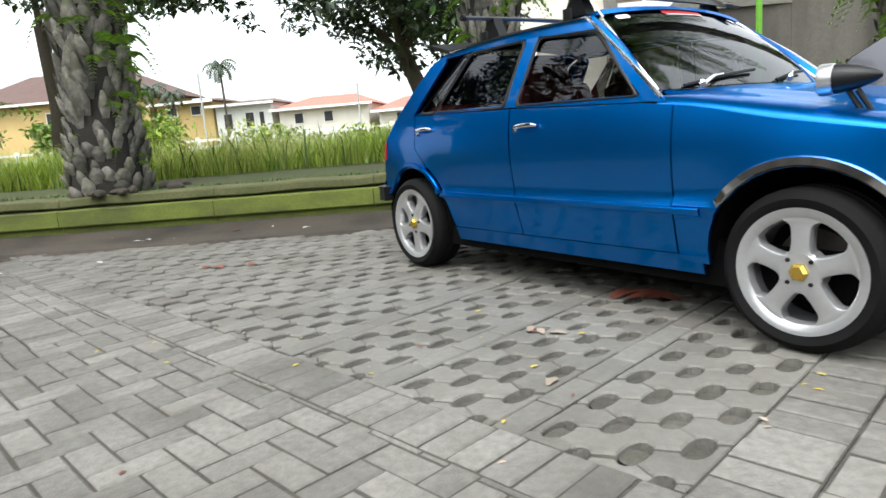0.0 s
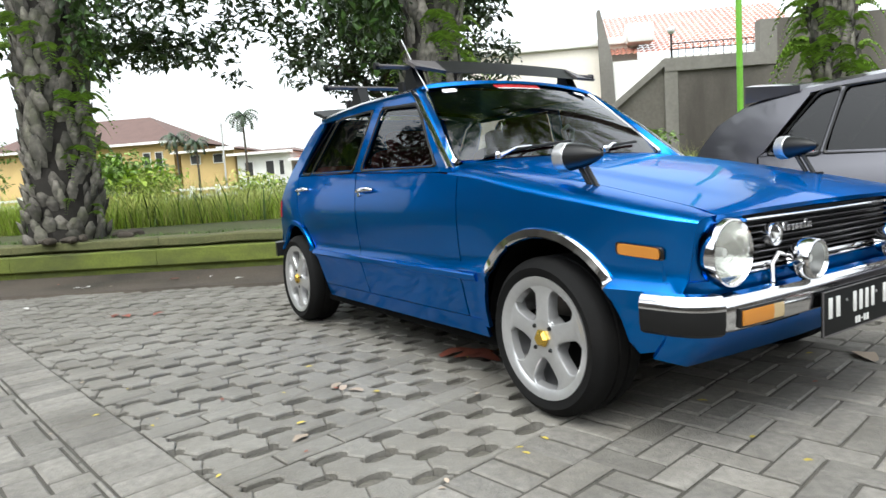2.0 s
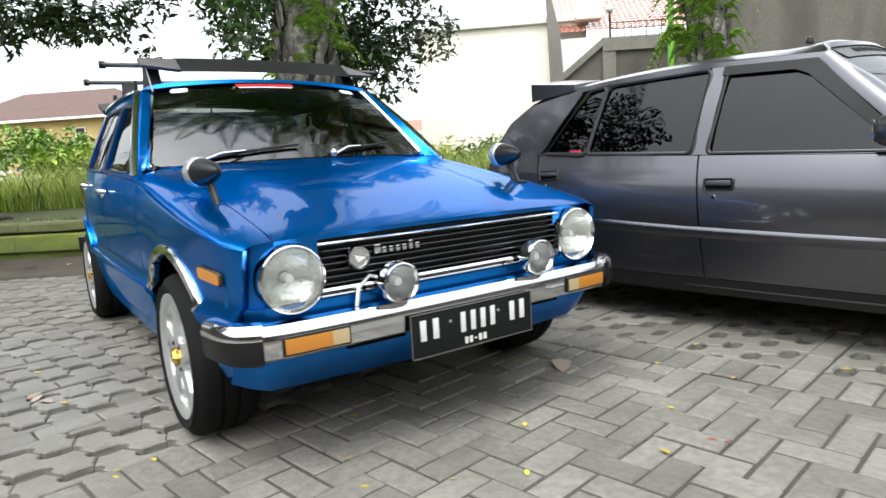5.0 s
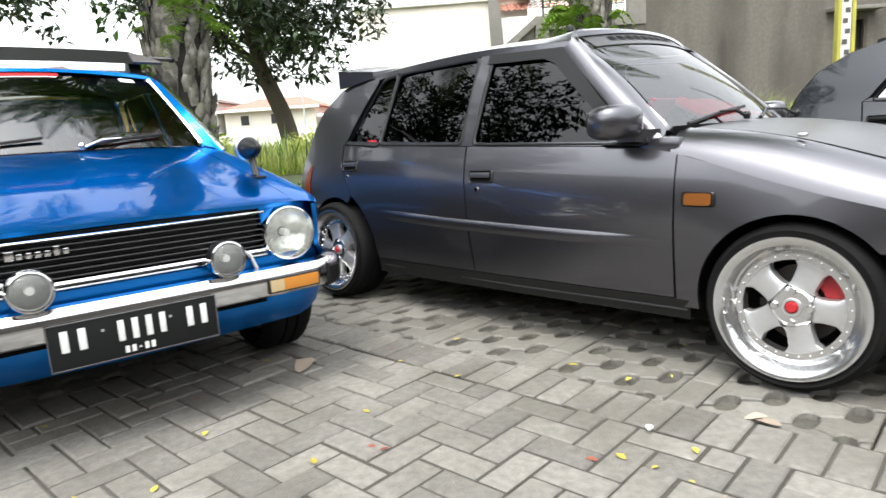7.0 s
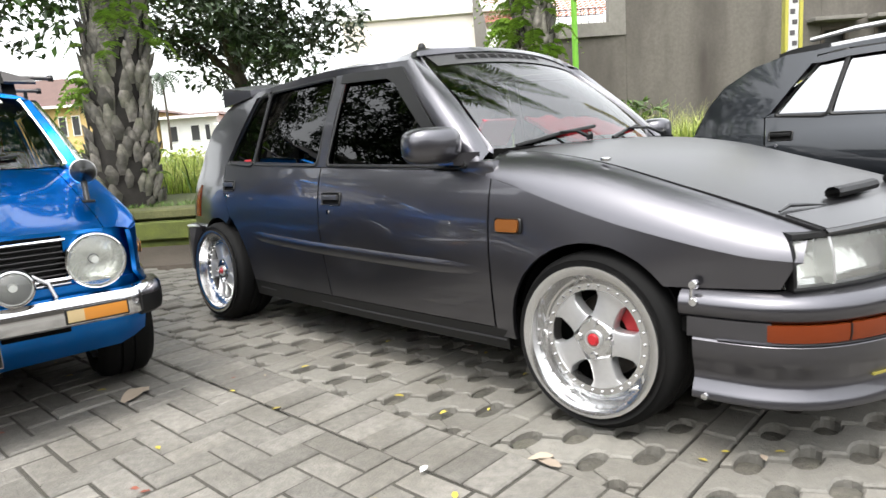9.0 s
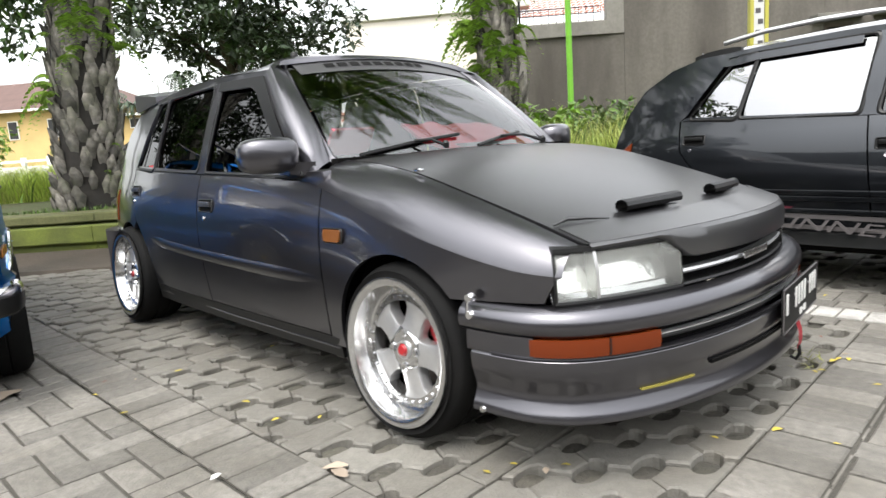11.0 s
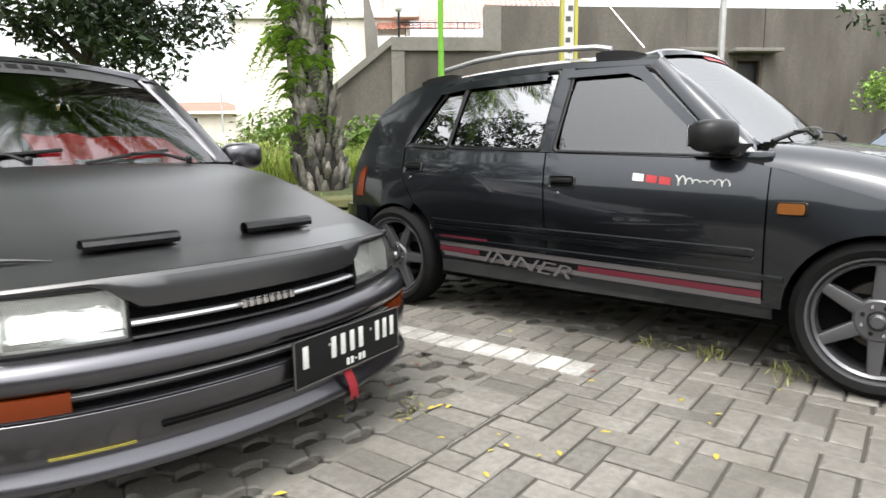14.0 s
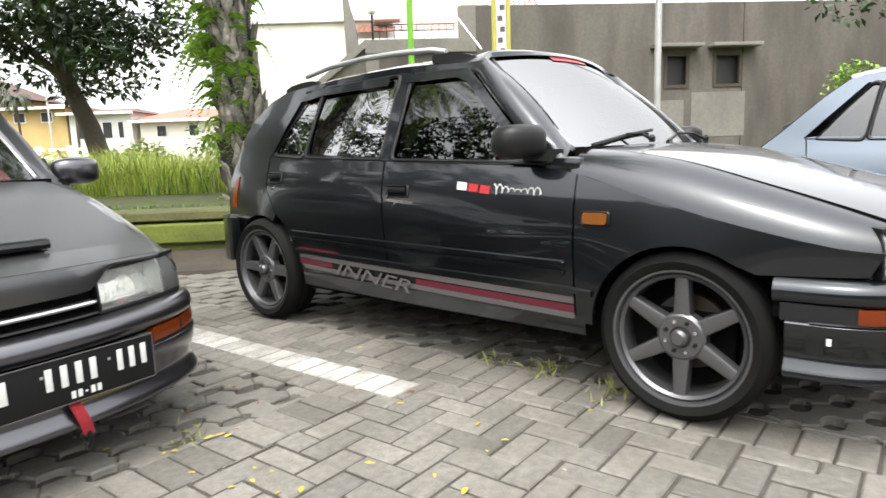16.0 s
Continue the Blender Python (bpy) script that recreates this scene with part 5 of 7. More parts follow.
# bumper
bp = full_path([(0.628, 0.0), (0.626, 0.3), (0.622, 0.55), (0.612, 0.64), (0.585, 0.70), (0.53, 0.735), (0.42, 0.748)])
prof = [(-0.05, 0.372), (-0.008, 0.366), (0.004, 0.374), (0.006, 0.40), (0.006, 0.435), (0.0, 0.450), (-0.012, 0.460), (-0.05, 0.462)]
bumper = part("front_bumper", sweep(bp, prof, lo=-0.665, hi=0.665), "chrome", blue_car, "chrome blade bumper with black end caps")
fat = [(-0.045, 0.362), (-0.004, 0.358), (0.010, 0.368), (0.015, 0.39), (0.015, 0.43), (0.010, 0.452), (-0.004, 0.464), (-0.045, 0.466)]
for sg in (-1, 1):
    part("bumper_end", sweep(bp, fat, lo=0.655 if sg > 0 else None, hi=-0.655 if sg < 0 else None), "trim", bumper, "black rubber end cap")
    part("bumper_cap_top", sweep(bp, [(-0.03, 0.430), (0.0165, 0.430), (0.0165, 0.440), (0.011, 0.456), (0.0, 0.468), (-0.03, 0.471)], lo=0.655 if sg > 0 else None, hi=-0.655 if sg < 0 else None), "chrome", bumper)
    y0, y1 = sg * 0.42, sg * 0.61
    ring = sweep(bp, [(-0.02, 0.378), (0.012, 0.378), (0.014, 0.384), (0.014, 0.424), (0.012, 0.430), (-0.02, 0.430)], lo=min(y0, y1), hi=max(y0, y1))
    ind = part("indicator", ring, "trim", bumper, "front indicator in the bumper")
    ym = sg * 0.475
    part("indicator_lens", sweep(bp, [(0, 0.384), (0.017, 0.384), (0.019, 0.404), (0.017, 0.424), (0, 0.424)], lo=min(ym, sg * 0.604), hi=max(ym, sg * 0.604)), "amber", ind, "amber lens")
    part("parking_lens", sweep(bp, [(0, 0.384), (0.0165, 0.384), (0.018, 0.404), (0.0165, 0.424), (0, 0.424)], lo=min(ym, sg * 0.426), hi=max(ym, sg * 0.426)), "pale_amber", ind)
number_plate(bumper, Matrix.Translation((0.645, 0.0, 0.352)) @ Matrix(((0, 0, 1, 0), (1, 0, 0, 0), (0, 1, 0, 0), (0, 0, 0, 1))), 0.47, 0.135, [(-0.215, -0.125, 2), (-0.065, 0.09, 4), (0.13, 0.215, 2)], 0.0)
# near-black blocks on the panel stand in for the shade of recessed slots
part("apron_slot", boxed((0.555, -0.30, 0.352), (0.02, 0.20, 0.028), 0.006), "liner", blue_car)
part("apron_slot", boxed((0.555, 0.34, 0.352), (0.02, 0.20, 0.028), 0.006), "liner", blue_car)
# arch trims, mouldings, handles, markers
for ax, a0, a1 in ((0.0, 35, 145), (-2.30, 35, 150)):
    pts = arc(ax, 0.275, 0.352, a1, a0, 20)
    both("arch_trim", strip(pts, fn, 0.034 if ax == 0 else 0.026, 0.012, 0.012), "chrome" if ax == 0 else "blue", blue_car, "bright wheel-arch trim" if ax == 0 else "")
both("drip_rail", strip([(-0.52, 0.865), (-0.75, 1.06), (-0.985, 1.242), (-1.25, 1.252), (-1.5, 1.256), (-1.8, 1.25), (-2.08, 1.236)], fn, 0.012, 0.016, 0.01), "chrome", blue_car)
both_handles(bl, 0, fn, -1.25, 0.80, "chrome", "pull")
both_handles(bl, 1, fn, -2.14, 0.825, "chrome", "pull")
marker(blue_car, fn, [(0.325, 0.572), (0.455, 0.560), (0.455, 0.592), (0.325, 0.604)], "amber")
for z0, zz in ((0.452, 0.03),):
    both("side_moulding", strip([(-0.35, z0 - 0.004), (-1.2, z0 + 0.004), (-1.98, z0 + 0.012)], fn, zz, 0.006, 0.004), "blue", blue_car)
wsf = bl["ws"]
wiper(bl["screen"], wsf(0.80, 0.03) + Vector((0.012, 0, 0.0)), wsf(0.05, 0.14) + Vector((0.016, 0, 0.006)), (-0.50, -0.50, 0.905), "chrome")
wiper(bl["screen"], wsf(-0.15, 0.03) + Vector((0.012, 0, 0.0)), wsf(-0.72, 0.14) + Vector((0.016, 0, 0.006)), (-0.47, 0.10, 0.915), "chrome")
ban = part("banner", patch([(-0.32, 0.93), (0.22, 0.93), (0.22, 0.985), (-0.32, 0.985)], lambda u, v: wsf(-u, v) + Vector((0.004, 0, 0.002)), 0.1, 0, 0), "red", bl["screen"], "red sun strip on the windscreen")
part("banner_bar", patch([(-0.30, 0.915), (0.20, 0.915), (0.20, 0.927), (-0.30, 0.927)], lambda u, v: wsf(-u, v) + Vector((0.004, 0, 0.002)), 0.1, 0, 0), "white", bl["screen"])
for u in (-0.80, 0.78):
    part("sticker", patch(round_poly([(u - 0.07, 0.90), (u + 0.07, 0.90), (u + 0.07, 0.955), (u - 0.07, 0.955)], 0.05), lambda a, b: wsf(-a, b) + Vector((0.004, 0, 0.002)), 0.1, 0, 0), "white", bl["screen"])
part("hanging_ornament", tube([(-0.72, 0.10, 0.97), (-0.72, 0.085, 1.03), (-0.72, 0.115, 1.05), (-0.72, 0.145, 1.03), (-0.72, 0.13, 0.97)], 0.012), "white", blue_car)
# bullet mirrors on the wings
for sg in (-1, 1):
    bx = 0.14 if sg < 0 else 0.20
    leg = part("wing_mirror", join([tube([(bx, sg * 0.60, 0.755), (bx - 0.045, sg * 0.605, 0.83)], 0.009), tube([(bx - 0.03, sg * 0.60, 0.76), (bx - 0.075, sg * 0.605, 0.835)], 0.009), boxed((bx - 0.01, sg * 0.60, 0.752), (0.08, 0.045, 0.012), 0.004)]), "trim", blue_car, "black bullet wing mirror on a stalk")
    shell = part("mirror_shell", moved(lathe([(0.045, -0.07), (0.047, -0.055), (0.045, -0.02), (0.036, 0.03), (0.022, 0.07), (0.009, 0.092), (0.0, 0.096)], 28, "x"), Matrix.Translation((bx - 0.075, sg * 0.61, 0.868)) @ Matrix.Rotation(radians(sg * -8), 4, "Z")), "trim", leg)
    part("mirror_rim", moved(lathe([(0.0, -0.070), (0.042, -0.070), (0.047, -0.075), (0.050, -0.068), (0.0485, -0.035), (0.044, -0.03)], 28, "x"), Matrix.Translation((bx - 0.075, sg * 0.61, 0.868)) @ Matrix.Rotation(radians(sg * -8), 4, "Z")), "silver", leg, "silver mirror rim")
# roof rack with a wind deflector
rack = empty("roof_rack", blue_car.matrix_world.copy(), "black and grey roof rack with wind deflector on the roof", "roof rack")
for x in (-1.12, -1.72):
    zt = 1.375 if x > -1.5 else 1.372
    bar = part("cross_bar", moved(tube([(0, -0.70, 0), (0, -0.35, 0.006), (0, 0.35, 0.006), (0, 0.70, 0)], 0.014, 8), Matrix.Translation((x, 0, zt)) @ Matrix.Diagonal((1.6, 1, 0.8, 1))), "stripe_grey", rack)
    for sg in (-1, 1):
        f = part("foot", loft([[(x + a, sg * (0.50 + b), z) for a, b in ((-0.07 * w, -0.03), (0.07 * w, -0.03), (0.07 * w, 0.03), (-0.07 * w, 0.03))] for z, w in ((1.272, 1.0), (1.30, 0.85), (1.345, 0.5), (1.372, 0.42))], closed=True, cap=True), "trim", rack)
        part("clamp", boxed((x, sg * 0.575, 1.27), (0.05, 0.015, 0.07), 0.004), "trim", f)
        part("bar_end", tube([(x, sg * 0.69, zt), (x, sg * 0.715, zt)], 0.017, 8), "trim", bar)
rows = [[(-1.00 - 0.10 * v - 0.02 * (t * t), 0.62 * t, 1.332 + 0.075 * v + 0.012 * (1 - t * t)) for v in (0, 0.3, 0.7, 1.0)] + [(-1.012 - 0.10 * v - 0.02 * (t * t), 0.62 * t, 1.332 + 0.075 * v + 0.012 * (1 - t * t)) for v in (1.0, 0.5, 0)] for t in [-0.64 + 1.42 * k / 16 for k in range(17)]]
part("wind_deflector", loft(rows, closed=True, cap=True), "trim", rack, "glossy black wind deflector")
part("deflector_end", loft([[(-1.0, -0.39, 1.345), (-1.10, -0.39, 1.41), (-1.12, -0.39, 1.40), (-1.02, -0.39, 1.335)], [(-1.0, -0.56, 1.362), (-1.08, -0.56, 1.405), (-1.10, -0.56, 1.398), (-1.02, -0.56, 1.352)]], closed=True, cap=True), "stripe_grey", rack)
part("deflector_end", loft([[(-1.0, 0.48, 1.345), (-1.10, 0.48, 1.41), (-1.12, 0.48, 1.40), (-1.02, 0.48, 1.335)], [(-1.0, 0.62, 1.342), (-1.08, 0.62, 1.365), (-1.10, 0.62, 1.358), (-1.02, 0.62, 1.332)]], closed=True, cap=True), "stripe_grey", rack)
part("aerial", tube([(-0.95, -0.535, 1.24), (-1.05, -0.535, 1.36), (-1.17, -0.53, 1.52)], [0.0035, 0.0025, 0.002], 6), "silver", blue_car)
rows = [[(-2.02 - 0.16 * v, 0.60 * t, 1.255 + 0.05 * v + 0.03 * (1 - t * t)) for v in (0, 0.5, 1)] + [(-2.02 - 0.16 * v, 0.60 * t, 1.235 + 0.05 * v + 0.03 * (1 - t * t)) for v in (1.0, 0)] for t in [-1 + k / 8 for k in range(17)]]
part("roof_spoiler", loft(rows, closed=True, cap=True), "trim", blue_car)
rb = full_path([(-2.80, 0.0), (-2.80, 0.4), (-2.78, 0.60), (-2.72, 0.69), (-2.60, 0.715)])
part("rear_bumper", sweep([Vector((p.x, -p.y)) for p in rb], [(0.05, 0.40), (-0.01, 0.40), (-0.014, 0.45), (-0.006, 0.49), (0.05, 0.49)]), "trim", blue_car)
both("tail_lamp", patch([(-2.655, 0.66), (-2.682, 0.66), (-2.664, 0.765), (-2.648, 0.77)], lambda u, v: fn(u, v) + Vector((0, -0.006, 0)), 0.05), "red", blue_car)

# ---- the two later hatchbacks ----
NOSE = full_path([(0.742, 0.0), (0.73, 0.18), (0.692, 0.36), (0.63, 0.53), (0.565, 0.65), (0.50, 0.725), (0.42, 0.75)])
BUMP = full_path([(0.790, 0.0), (0.778, 0.2), (0.738, 0.4), (0.678, 0.56), (0.60, 0.68), (0.51, 0.74), (0.42, 0.762), (0.275, 0.772)])


def later_front(c, car, info, body):
    """Nose, lamps, grille and deep bumper."""
    up, hf = c["up"], info["fn"]
    # rolled front edge of the bonnet, down to grille and lamps
    rows = []
    for k in range(41):
        y = -0.605 + 1.21 * k / 40
        e = info["hood"](0.545, y)
        f = min(1.0, max(0.0, (abs(y) - 0.32) / 0.10))
        f = f * f * (3 - 2 * f)
        zb = (0.54 + up) * (1 - f) + min(0.602 + up, e.z - 0.012) * f
        g = 0.4 + 0.6 * (1 - f)
        rows.append([e + Vector((-0.03, 0, 0.004)), e + Vector((0.002, 0, 0.003)), e + Vector((0.014 * g, 0, -0.006 * g)), Vector((e.x + 0.022 * g, y, e.z * 0.6 + zb * 0.4)), Vector((e.x + 0.020 * g, y, zb + 0.004)), Vector((e.x + 0.012 * g, y, zb)), Vector((e.x - 0.03, y, zb))])
    part("bonnet_lip", loft(rows), c.get("lip_mat", body), info["bonnet"])
    for sg in (-1, 1):
        lo, hi = (0.355, 0.692) if sg > 0 else (-0.692, -0.355)
        prof = [(-0.06, 0.472), (-0.002, 0.472), (0.004, 0.484), (-0.002, 0.55), (-0.016, 0.588), (-0.03, 0.596), (-0.08, 0.596)]
        gas = part("headlamp", sweep(NOSE, [(-0.13, 0.462), (-0.034, 0.462), (-0.050, 0.50), (-0.074, 0.55), (-0.108, 0.606), (-0.13, 0.606)], up, lo=lo - 0.002, hi=hi + 0.002), "reflector", car, "wide ribbed glass headlamp with a corner lens")
        m = sg * 0.60
        part("lamp_lens", sweep(NOSE, prof, up, lo=min(sg * 0.362, m - sg * 0.004), hi=max(sg * 0.362, m - sg * 0.004)), "rib", gas)
        part("corner_lens", sweep(NOSE, prof, up, lo=min(m + sg * 0.004, sg * 0.688), hi=max(m + sg * 0.004, sg * 0.688)), "rib", gas)
        for yy, fm in ((lo + 0.002, "trim"), (m, "silver"), (hi - 0.004, "trim")):
            part("lamp_frame", sweep(NOSE, [(-0.06, 0.464), (-0.002, 0.464), (0.002, 0.484), (-0.004, 0.55), (-0.018, 0.590), (-0.06, 0.60)], up, lo=yy - 0.0035, hi=yy + 0.0035), fm, gas)
        # black strip drawn for the shaded gap between lamp and bonnet
        part("lamp_seal", sweep(NOSE, [(-0.06, 0.592), (-0.012, 0.592), (-0.014, 0.604), (-0.06, 0.607)], up, lo=lo, hi=hi), "trim", gas)
        part("lamp_step", sweep(NOSE, [(-0.07, 0.474), (-0.026, 0.474), (-0.030, 0.488), (-0.07, 0.490)], up, lo=lo + 0.008, hi=hi - 0.008), "chrome", gas, "bright stepped reflector edge")
        part("lamp_base", sweep(NOSE, [(-0.08, 0.462), (0.0, 0.462), (0.002, 0.468), (0.0, 0.474), (-0.08, 0.474)], up, lo=lo, hi=hi), "trim", gas)
    gr = part("grille", sweep(NOSE, [(-0.08, 0.462), (-0.035, 0.462), (-0.035, 0.565), (-0.08, 0.565)], up, lo=-0.352, hi=0.352), "liner", car, "black grille opening with one bright bar")
    part("grille_bar", sweep(NOSE, [(-0.04, 0.497), (-0.008, 0.498), (-0.004, 0.504), (-0.008, 0.510), (-0.04, 0.511)], up, lo=-0.352, hi=0.352), "silver", gr)
    part("grille_bar", sweep(NOSE, [(-0.04, 0.466), (-0.004, 0.466), (0.0, 0.470), (-0.004, 0.475), (-0.04, 0.475)], up, lo=-0.352, hi=0.352), "trim", gr)
    for i in range(8):
        part("badge_bar", boxed((0.742, -0.085 + 0.0215 * i, 0.509 + up), (0.008, 0.017, 0.022), 0.003), "chrome", gr)
    # bumper: skin with slot
    top = [(-0.06, 0.462), (-0.040, 0.462), (-0.024, 0.459), (-0.010, 0.452), (0.000, 0.441), (0.005, 0.428), (0.006, 0.415), (0.003, 0.402), (-0.004, 0.393), (-0.014, 0.389), (-0.05, 0.388)]
    bump = part("front_bumper", sweep(BUMP, top, up), body, car, "deep body-coloured front bumper with a slot")
    part("bumper_slot", sweep(BUMP, [(-0.06, 0.39), (-0.026, 0.39), (-0.026, 0.342), (-0.06, 0.342)], up), "liner", bump)
    part("slot_bar", sweep(BUMP, [(-0.04, 0.372), (-0.006, 0.372), (-0.004, 0.367), (-0.006, 0.362), (-0.04, 0.362)], up, lo=-0.5, hi=0.5), "trim", bump)
    part("slot_edge", sweep(BUMP, [(-0.04, 0.376), (-0.004, 0.376), (-0.004, 0.3735), (-0.04, 0.3735)], up, lo=-0.5, hi=0.5), "silver", bump)
    skirt = [(-0.05, 0.342), (-0.012, 0.344), (-0.002, 0.341), (0.005, 0.333), (0.006, 0.318), (0.003, 0.295), (-0.004, 0.270), (-0.011, 0.248), (-0.013, 0.236), (-0.009, 0.222), (0.002, 0.200), (0.009, 0.186), (0.008, 0.177), (-0.002, 0.171), (-0.05, 0.17)]
    for lo, hi in ((-0.7705, -0.742), (0.742, 0.7705)):
        part("bumper_side", sweep(BUMP, [(-0.05, 0.34), (0.001, 0.34), (0.002, 0.365), (0.0, 0.392), (-0.05, 0.392)], up, lo=lo, hi=hi), body, bump)
    sk = part("bumper_skirt", sweep(BUMP, skirt, up, lo=-0.7695, hi=0.7695), body, bump)
    part("skirt_edge", sweep(BUMP, [(-0.01, 0.341), (0.0055, 0.3435), (0.0065, 0.340), (-0.01, 0.337)], up, lo=-0.765, hi=0.765), body, bump)
    # no hole here: a near-black strip paints the dark of a thin slit
    part("skirt_opening", sweep(BUMP, [(-0.02, 0.272), (0.005, 0.272), (0.003, 0.262), (-0.02, 0.262)], up, lo=-0.33, hi=0.33), "liner", bump)
    for sg in (-1, 1):
        lo, hi = (0.50, 0.745) if sg > 0 else (-0.745, -0.50)
        ind = part("indicator", sweep(BUMP, [(-0.03, 0.388), (0.002, 0.388), (0.004, 0.366), (0.001, 0.344), (-0.03, 0.344)], up, lo=lo, hi=hi), "orange_lens", bump, "deep orange indicator lens")
        part("lens_joint", sweep(BUMP, [(-0.03, 0.388), (0.004, 0.388), (0.006, 0.366), (0.003, 0.344), (-0.03, 0.344)], up, lo=sg * 0.625 - 0.002, hi=sg * 0.625 + 0.002), "trim", ind)
    return bump


def later_sides(c, car, info, handle):
    fn, up = info["fn"], c["up"]
    both_handles(info, 0, fn, -1.245, 0.682 + up, handle, "flap")
    both_handles(info, 1, fn, -2.215, 0.737 + up, handle, "flap")
    marker(car, fn, [(-0.335, 0.587 + up), (-0.245, 0.587 + up), (-0.245, 0.627 + up), (-0.335, 0.627 + up)], "dull_amber")
    w = info["ws"]
    z = lambda u, v: w(u, v) + Vector((0.014, 0, 0.004))
    wiper(info["screen"], z(0.86, 0.02), z(0.08, 0.13), (-0.34, -0.18, 0.868 + up))
    wiper(info["screen"], z(-0.02, 0.01), z(-0.62, 0.13), (-0.32, 0.40, 0.862 + up))
    # door mirror
    for sg in (-1, 1):
        shell = bmesh.new()
        bmesh.ops.create_uvsphere(shell, u_segments=20, v_segments=12, radius=1.0)
        for v in shell.verts:
            x, y, q = v.co
            f = lambda t, p: math.copysign(abs(t) ** p, t)
            v.co = Vector((f(x, 0.7) * 0.062 + (0.02 if x > 0 else 0) * (1 - abs(y)), f(y, 0.6) * 0.105, f(q, 0.6) * 0.062))
        mm = Matrix.Translation((-0.565, sg * 0.815, 0.875 + up)) @ Matrix.Rotation(radians(sg * 14), 4, "Z")
        mir = part("door_mirror", moved(shell, mm), c["mirror"], car, "door mirror in a rounded housing")
        part("mirror_glass", moved(boxed((-0.058, 0, 0), (0.006, 0.15, 0.08), 0.002), mm), "chrome", mir)
        part("mirror_foot", loft([[(-0.50 + a, sg * 0.70, 0.815 + up + b) for a, b in ((-0.05, -0.02), (0.05, -0.02), (0.05, 0.03), (-0.05, 0.03))], [(-0.55 + a, sg * 0.765, 0.825 + up + b) for a, b in ((-0.035, -0.02), (0.035, -0.02), (0.035, 0.02), (-0.035, 0.02))]], closed=True, cap=True), c["mirror"], mir)
    both("mirror_sail", patch(round_poly([(-0.488, 0.800 + up), (-0.635, 0.806 + up), (-0.635, 0.905 + up), (-0.605, 0.925 + up)], 0.02), lambda u, v: fn(u, v) + Vector((0.0, -0.02, 0)), 0.1), c["paint"], car)
    both("sail_gasket", strip(smooth_path([(-0.66, 0.800 + up), (-0.50, 0.795 + up), (-0.480, 0.800 + up), (-0.50, 0.822 + up), (-0.61, 0.936 + up)], 2), lambda u, v: fn(u, v) + Vector((0.0, -0.02, 0)), 0.009, 0.004), "trim", car)
    both("pillar_foot", boxed((-0.445, -0.702, 0.785 + up), (0.155, 0.056, 0.064), 0.022), c["paint"], car)
    rb = full_path([(-2.84, 0.0), (-2.83, 0.4), (-2.79, 0.60), (-2.72, 0.69), (-2.60, 0.725)])
    part("rear_bumper", sweep([Vector((p.x, -p.y)) for p in rb], [(0.06, 0.26), (-0.005, 0.26), (-0.014, 0.40), (-0.006, 0.50), (0.06, 0.51)], up), c["paint"], car)
    both("tail_lamp", patch([(-2.66, 0.56 + up), (-2.735, 0.56 + up), (-2.70, 0.70 + up), (-2.64, 0.74 + up)], lambda u, v: fn(u, v) + Vector((0, -0.006, 0)), 0.05), "orange_lens", car)


GREY["mirror"], BLACK["mirror"] = "grey", "trim"
gfn, kfn = gr["fn"], bk["fn"]
gbump = later_front(GREY, grey_car, gr, "grey")
later_sides(GREY, grey_car, gr, "gunmetal")
number_plate(gbump, Matrix.Translation((0.788, 0.235, 0.325)) @ Matrix.Rotation(radians(6), 4, "Z") @ Matrix(((0, 0, 1, 0), (1, 0, 0, 0), (0, 1, 0, 0), (0, 0, 0, 1))), 0.46, 0.135, [(-0.21, -0.165, 1), (-0.095, 0.065, 4), (0.105, 0.215, 3)], 0.02)
for y0, y1 in ((-0.55, -0.385), (0.23, 0.40)):
    part("spoiler_strip", sweep(BUMP, [(-0.02, 0.243), (-0.006, 0.243), (-0.006, 0.238), (-0.02, 0.238)], lo=y0, hi=y1), "yellow_vinyl", gbump, "yellow strip on the bumper")
part("tow_strap", loft([[(0.75, 0.205 + a, 0.262), (0.785, 0.208 + a, 0.245), (0.792, 0.218 + a, 0.215), (0.79, 0.228 + a, 0.18), (0.782, 0.236 + a, 0.15)] for a in (0.0, 0.032)]), "strap_red", gbump, "short red tow strap")
part("strap_hook", tube([(0.782, 0.25, 0.16), (0.785, 0.255, 0.13), (0.775, 0.25, 0.11), (0.76, 0.245, 0.12)], 0.006), "trim", gbump)
for sg in (-1, 1):
    for z in (0.478, 0.432):
        part("quick_release", moved(lathe([(0, -0.012), (0.010, -0.012), (0.013, -0.006), (0.013, 0.006), (0, 0.006)], 16), Matrix.Translation((0.315, sg * 0.768, z)) @ (Matrix.Rotation(math.pi, 4, "Z") if sg > 0 else Matrix())), "chrome", gbump)
    part("release_band", tube([(0.309, sg * 0.774, 0.478), (0.309, sg * 0.776, 0.432)], 0.004, 6), "polished", gbump)
    part("bumper_screw", moved(lathe([(0, -0.008), (0.008, -0.006), (0.010, 0.0), (0, 0.0)], 12), Matrix.Translation((0.345, sg * 0.775, 0.183)) @ (Matrix.Rotation(math.pi, 4, "Z") if sg > 0 else Matrix())), "chrome", gbump)
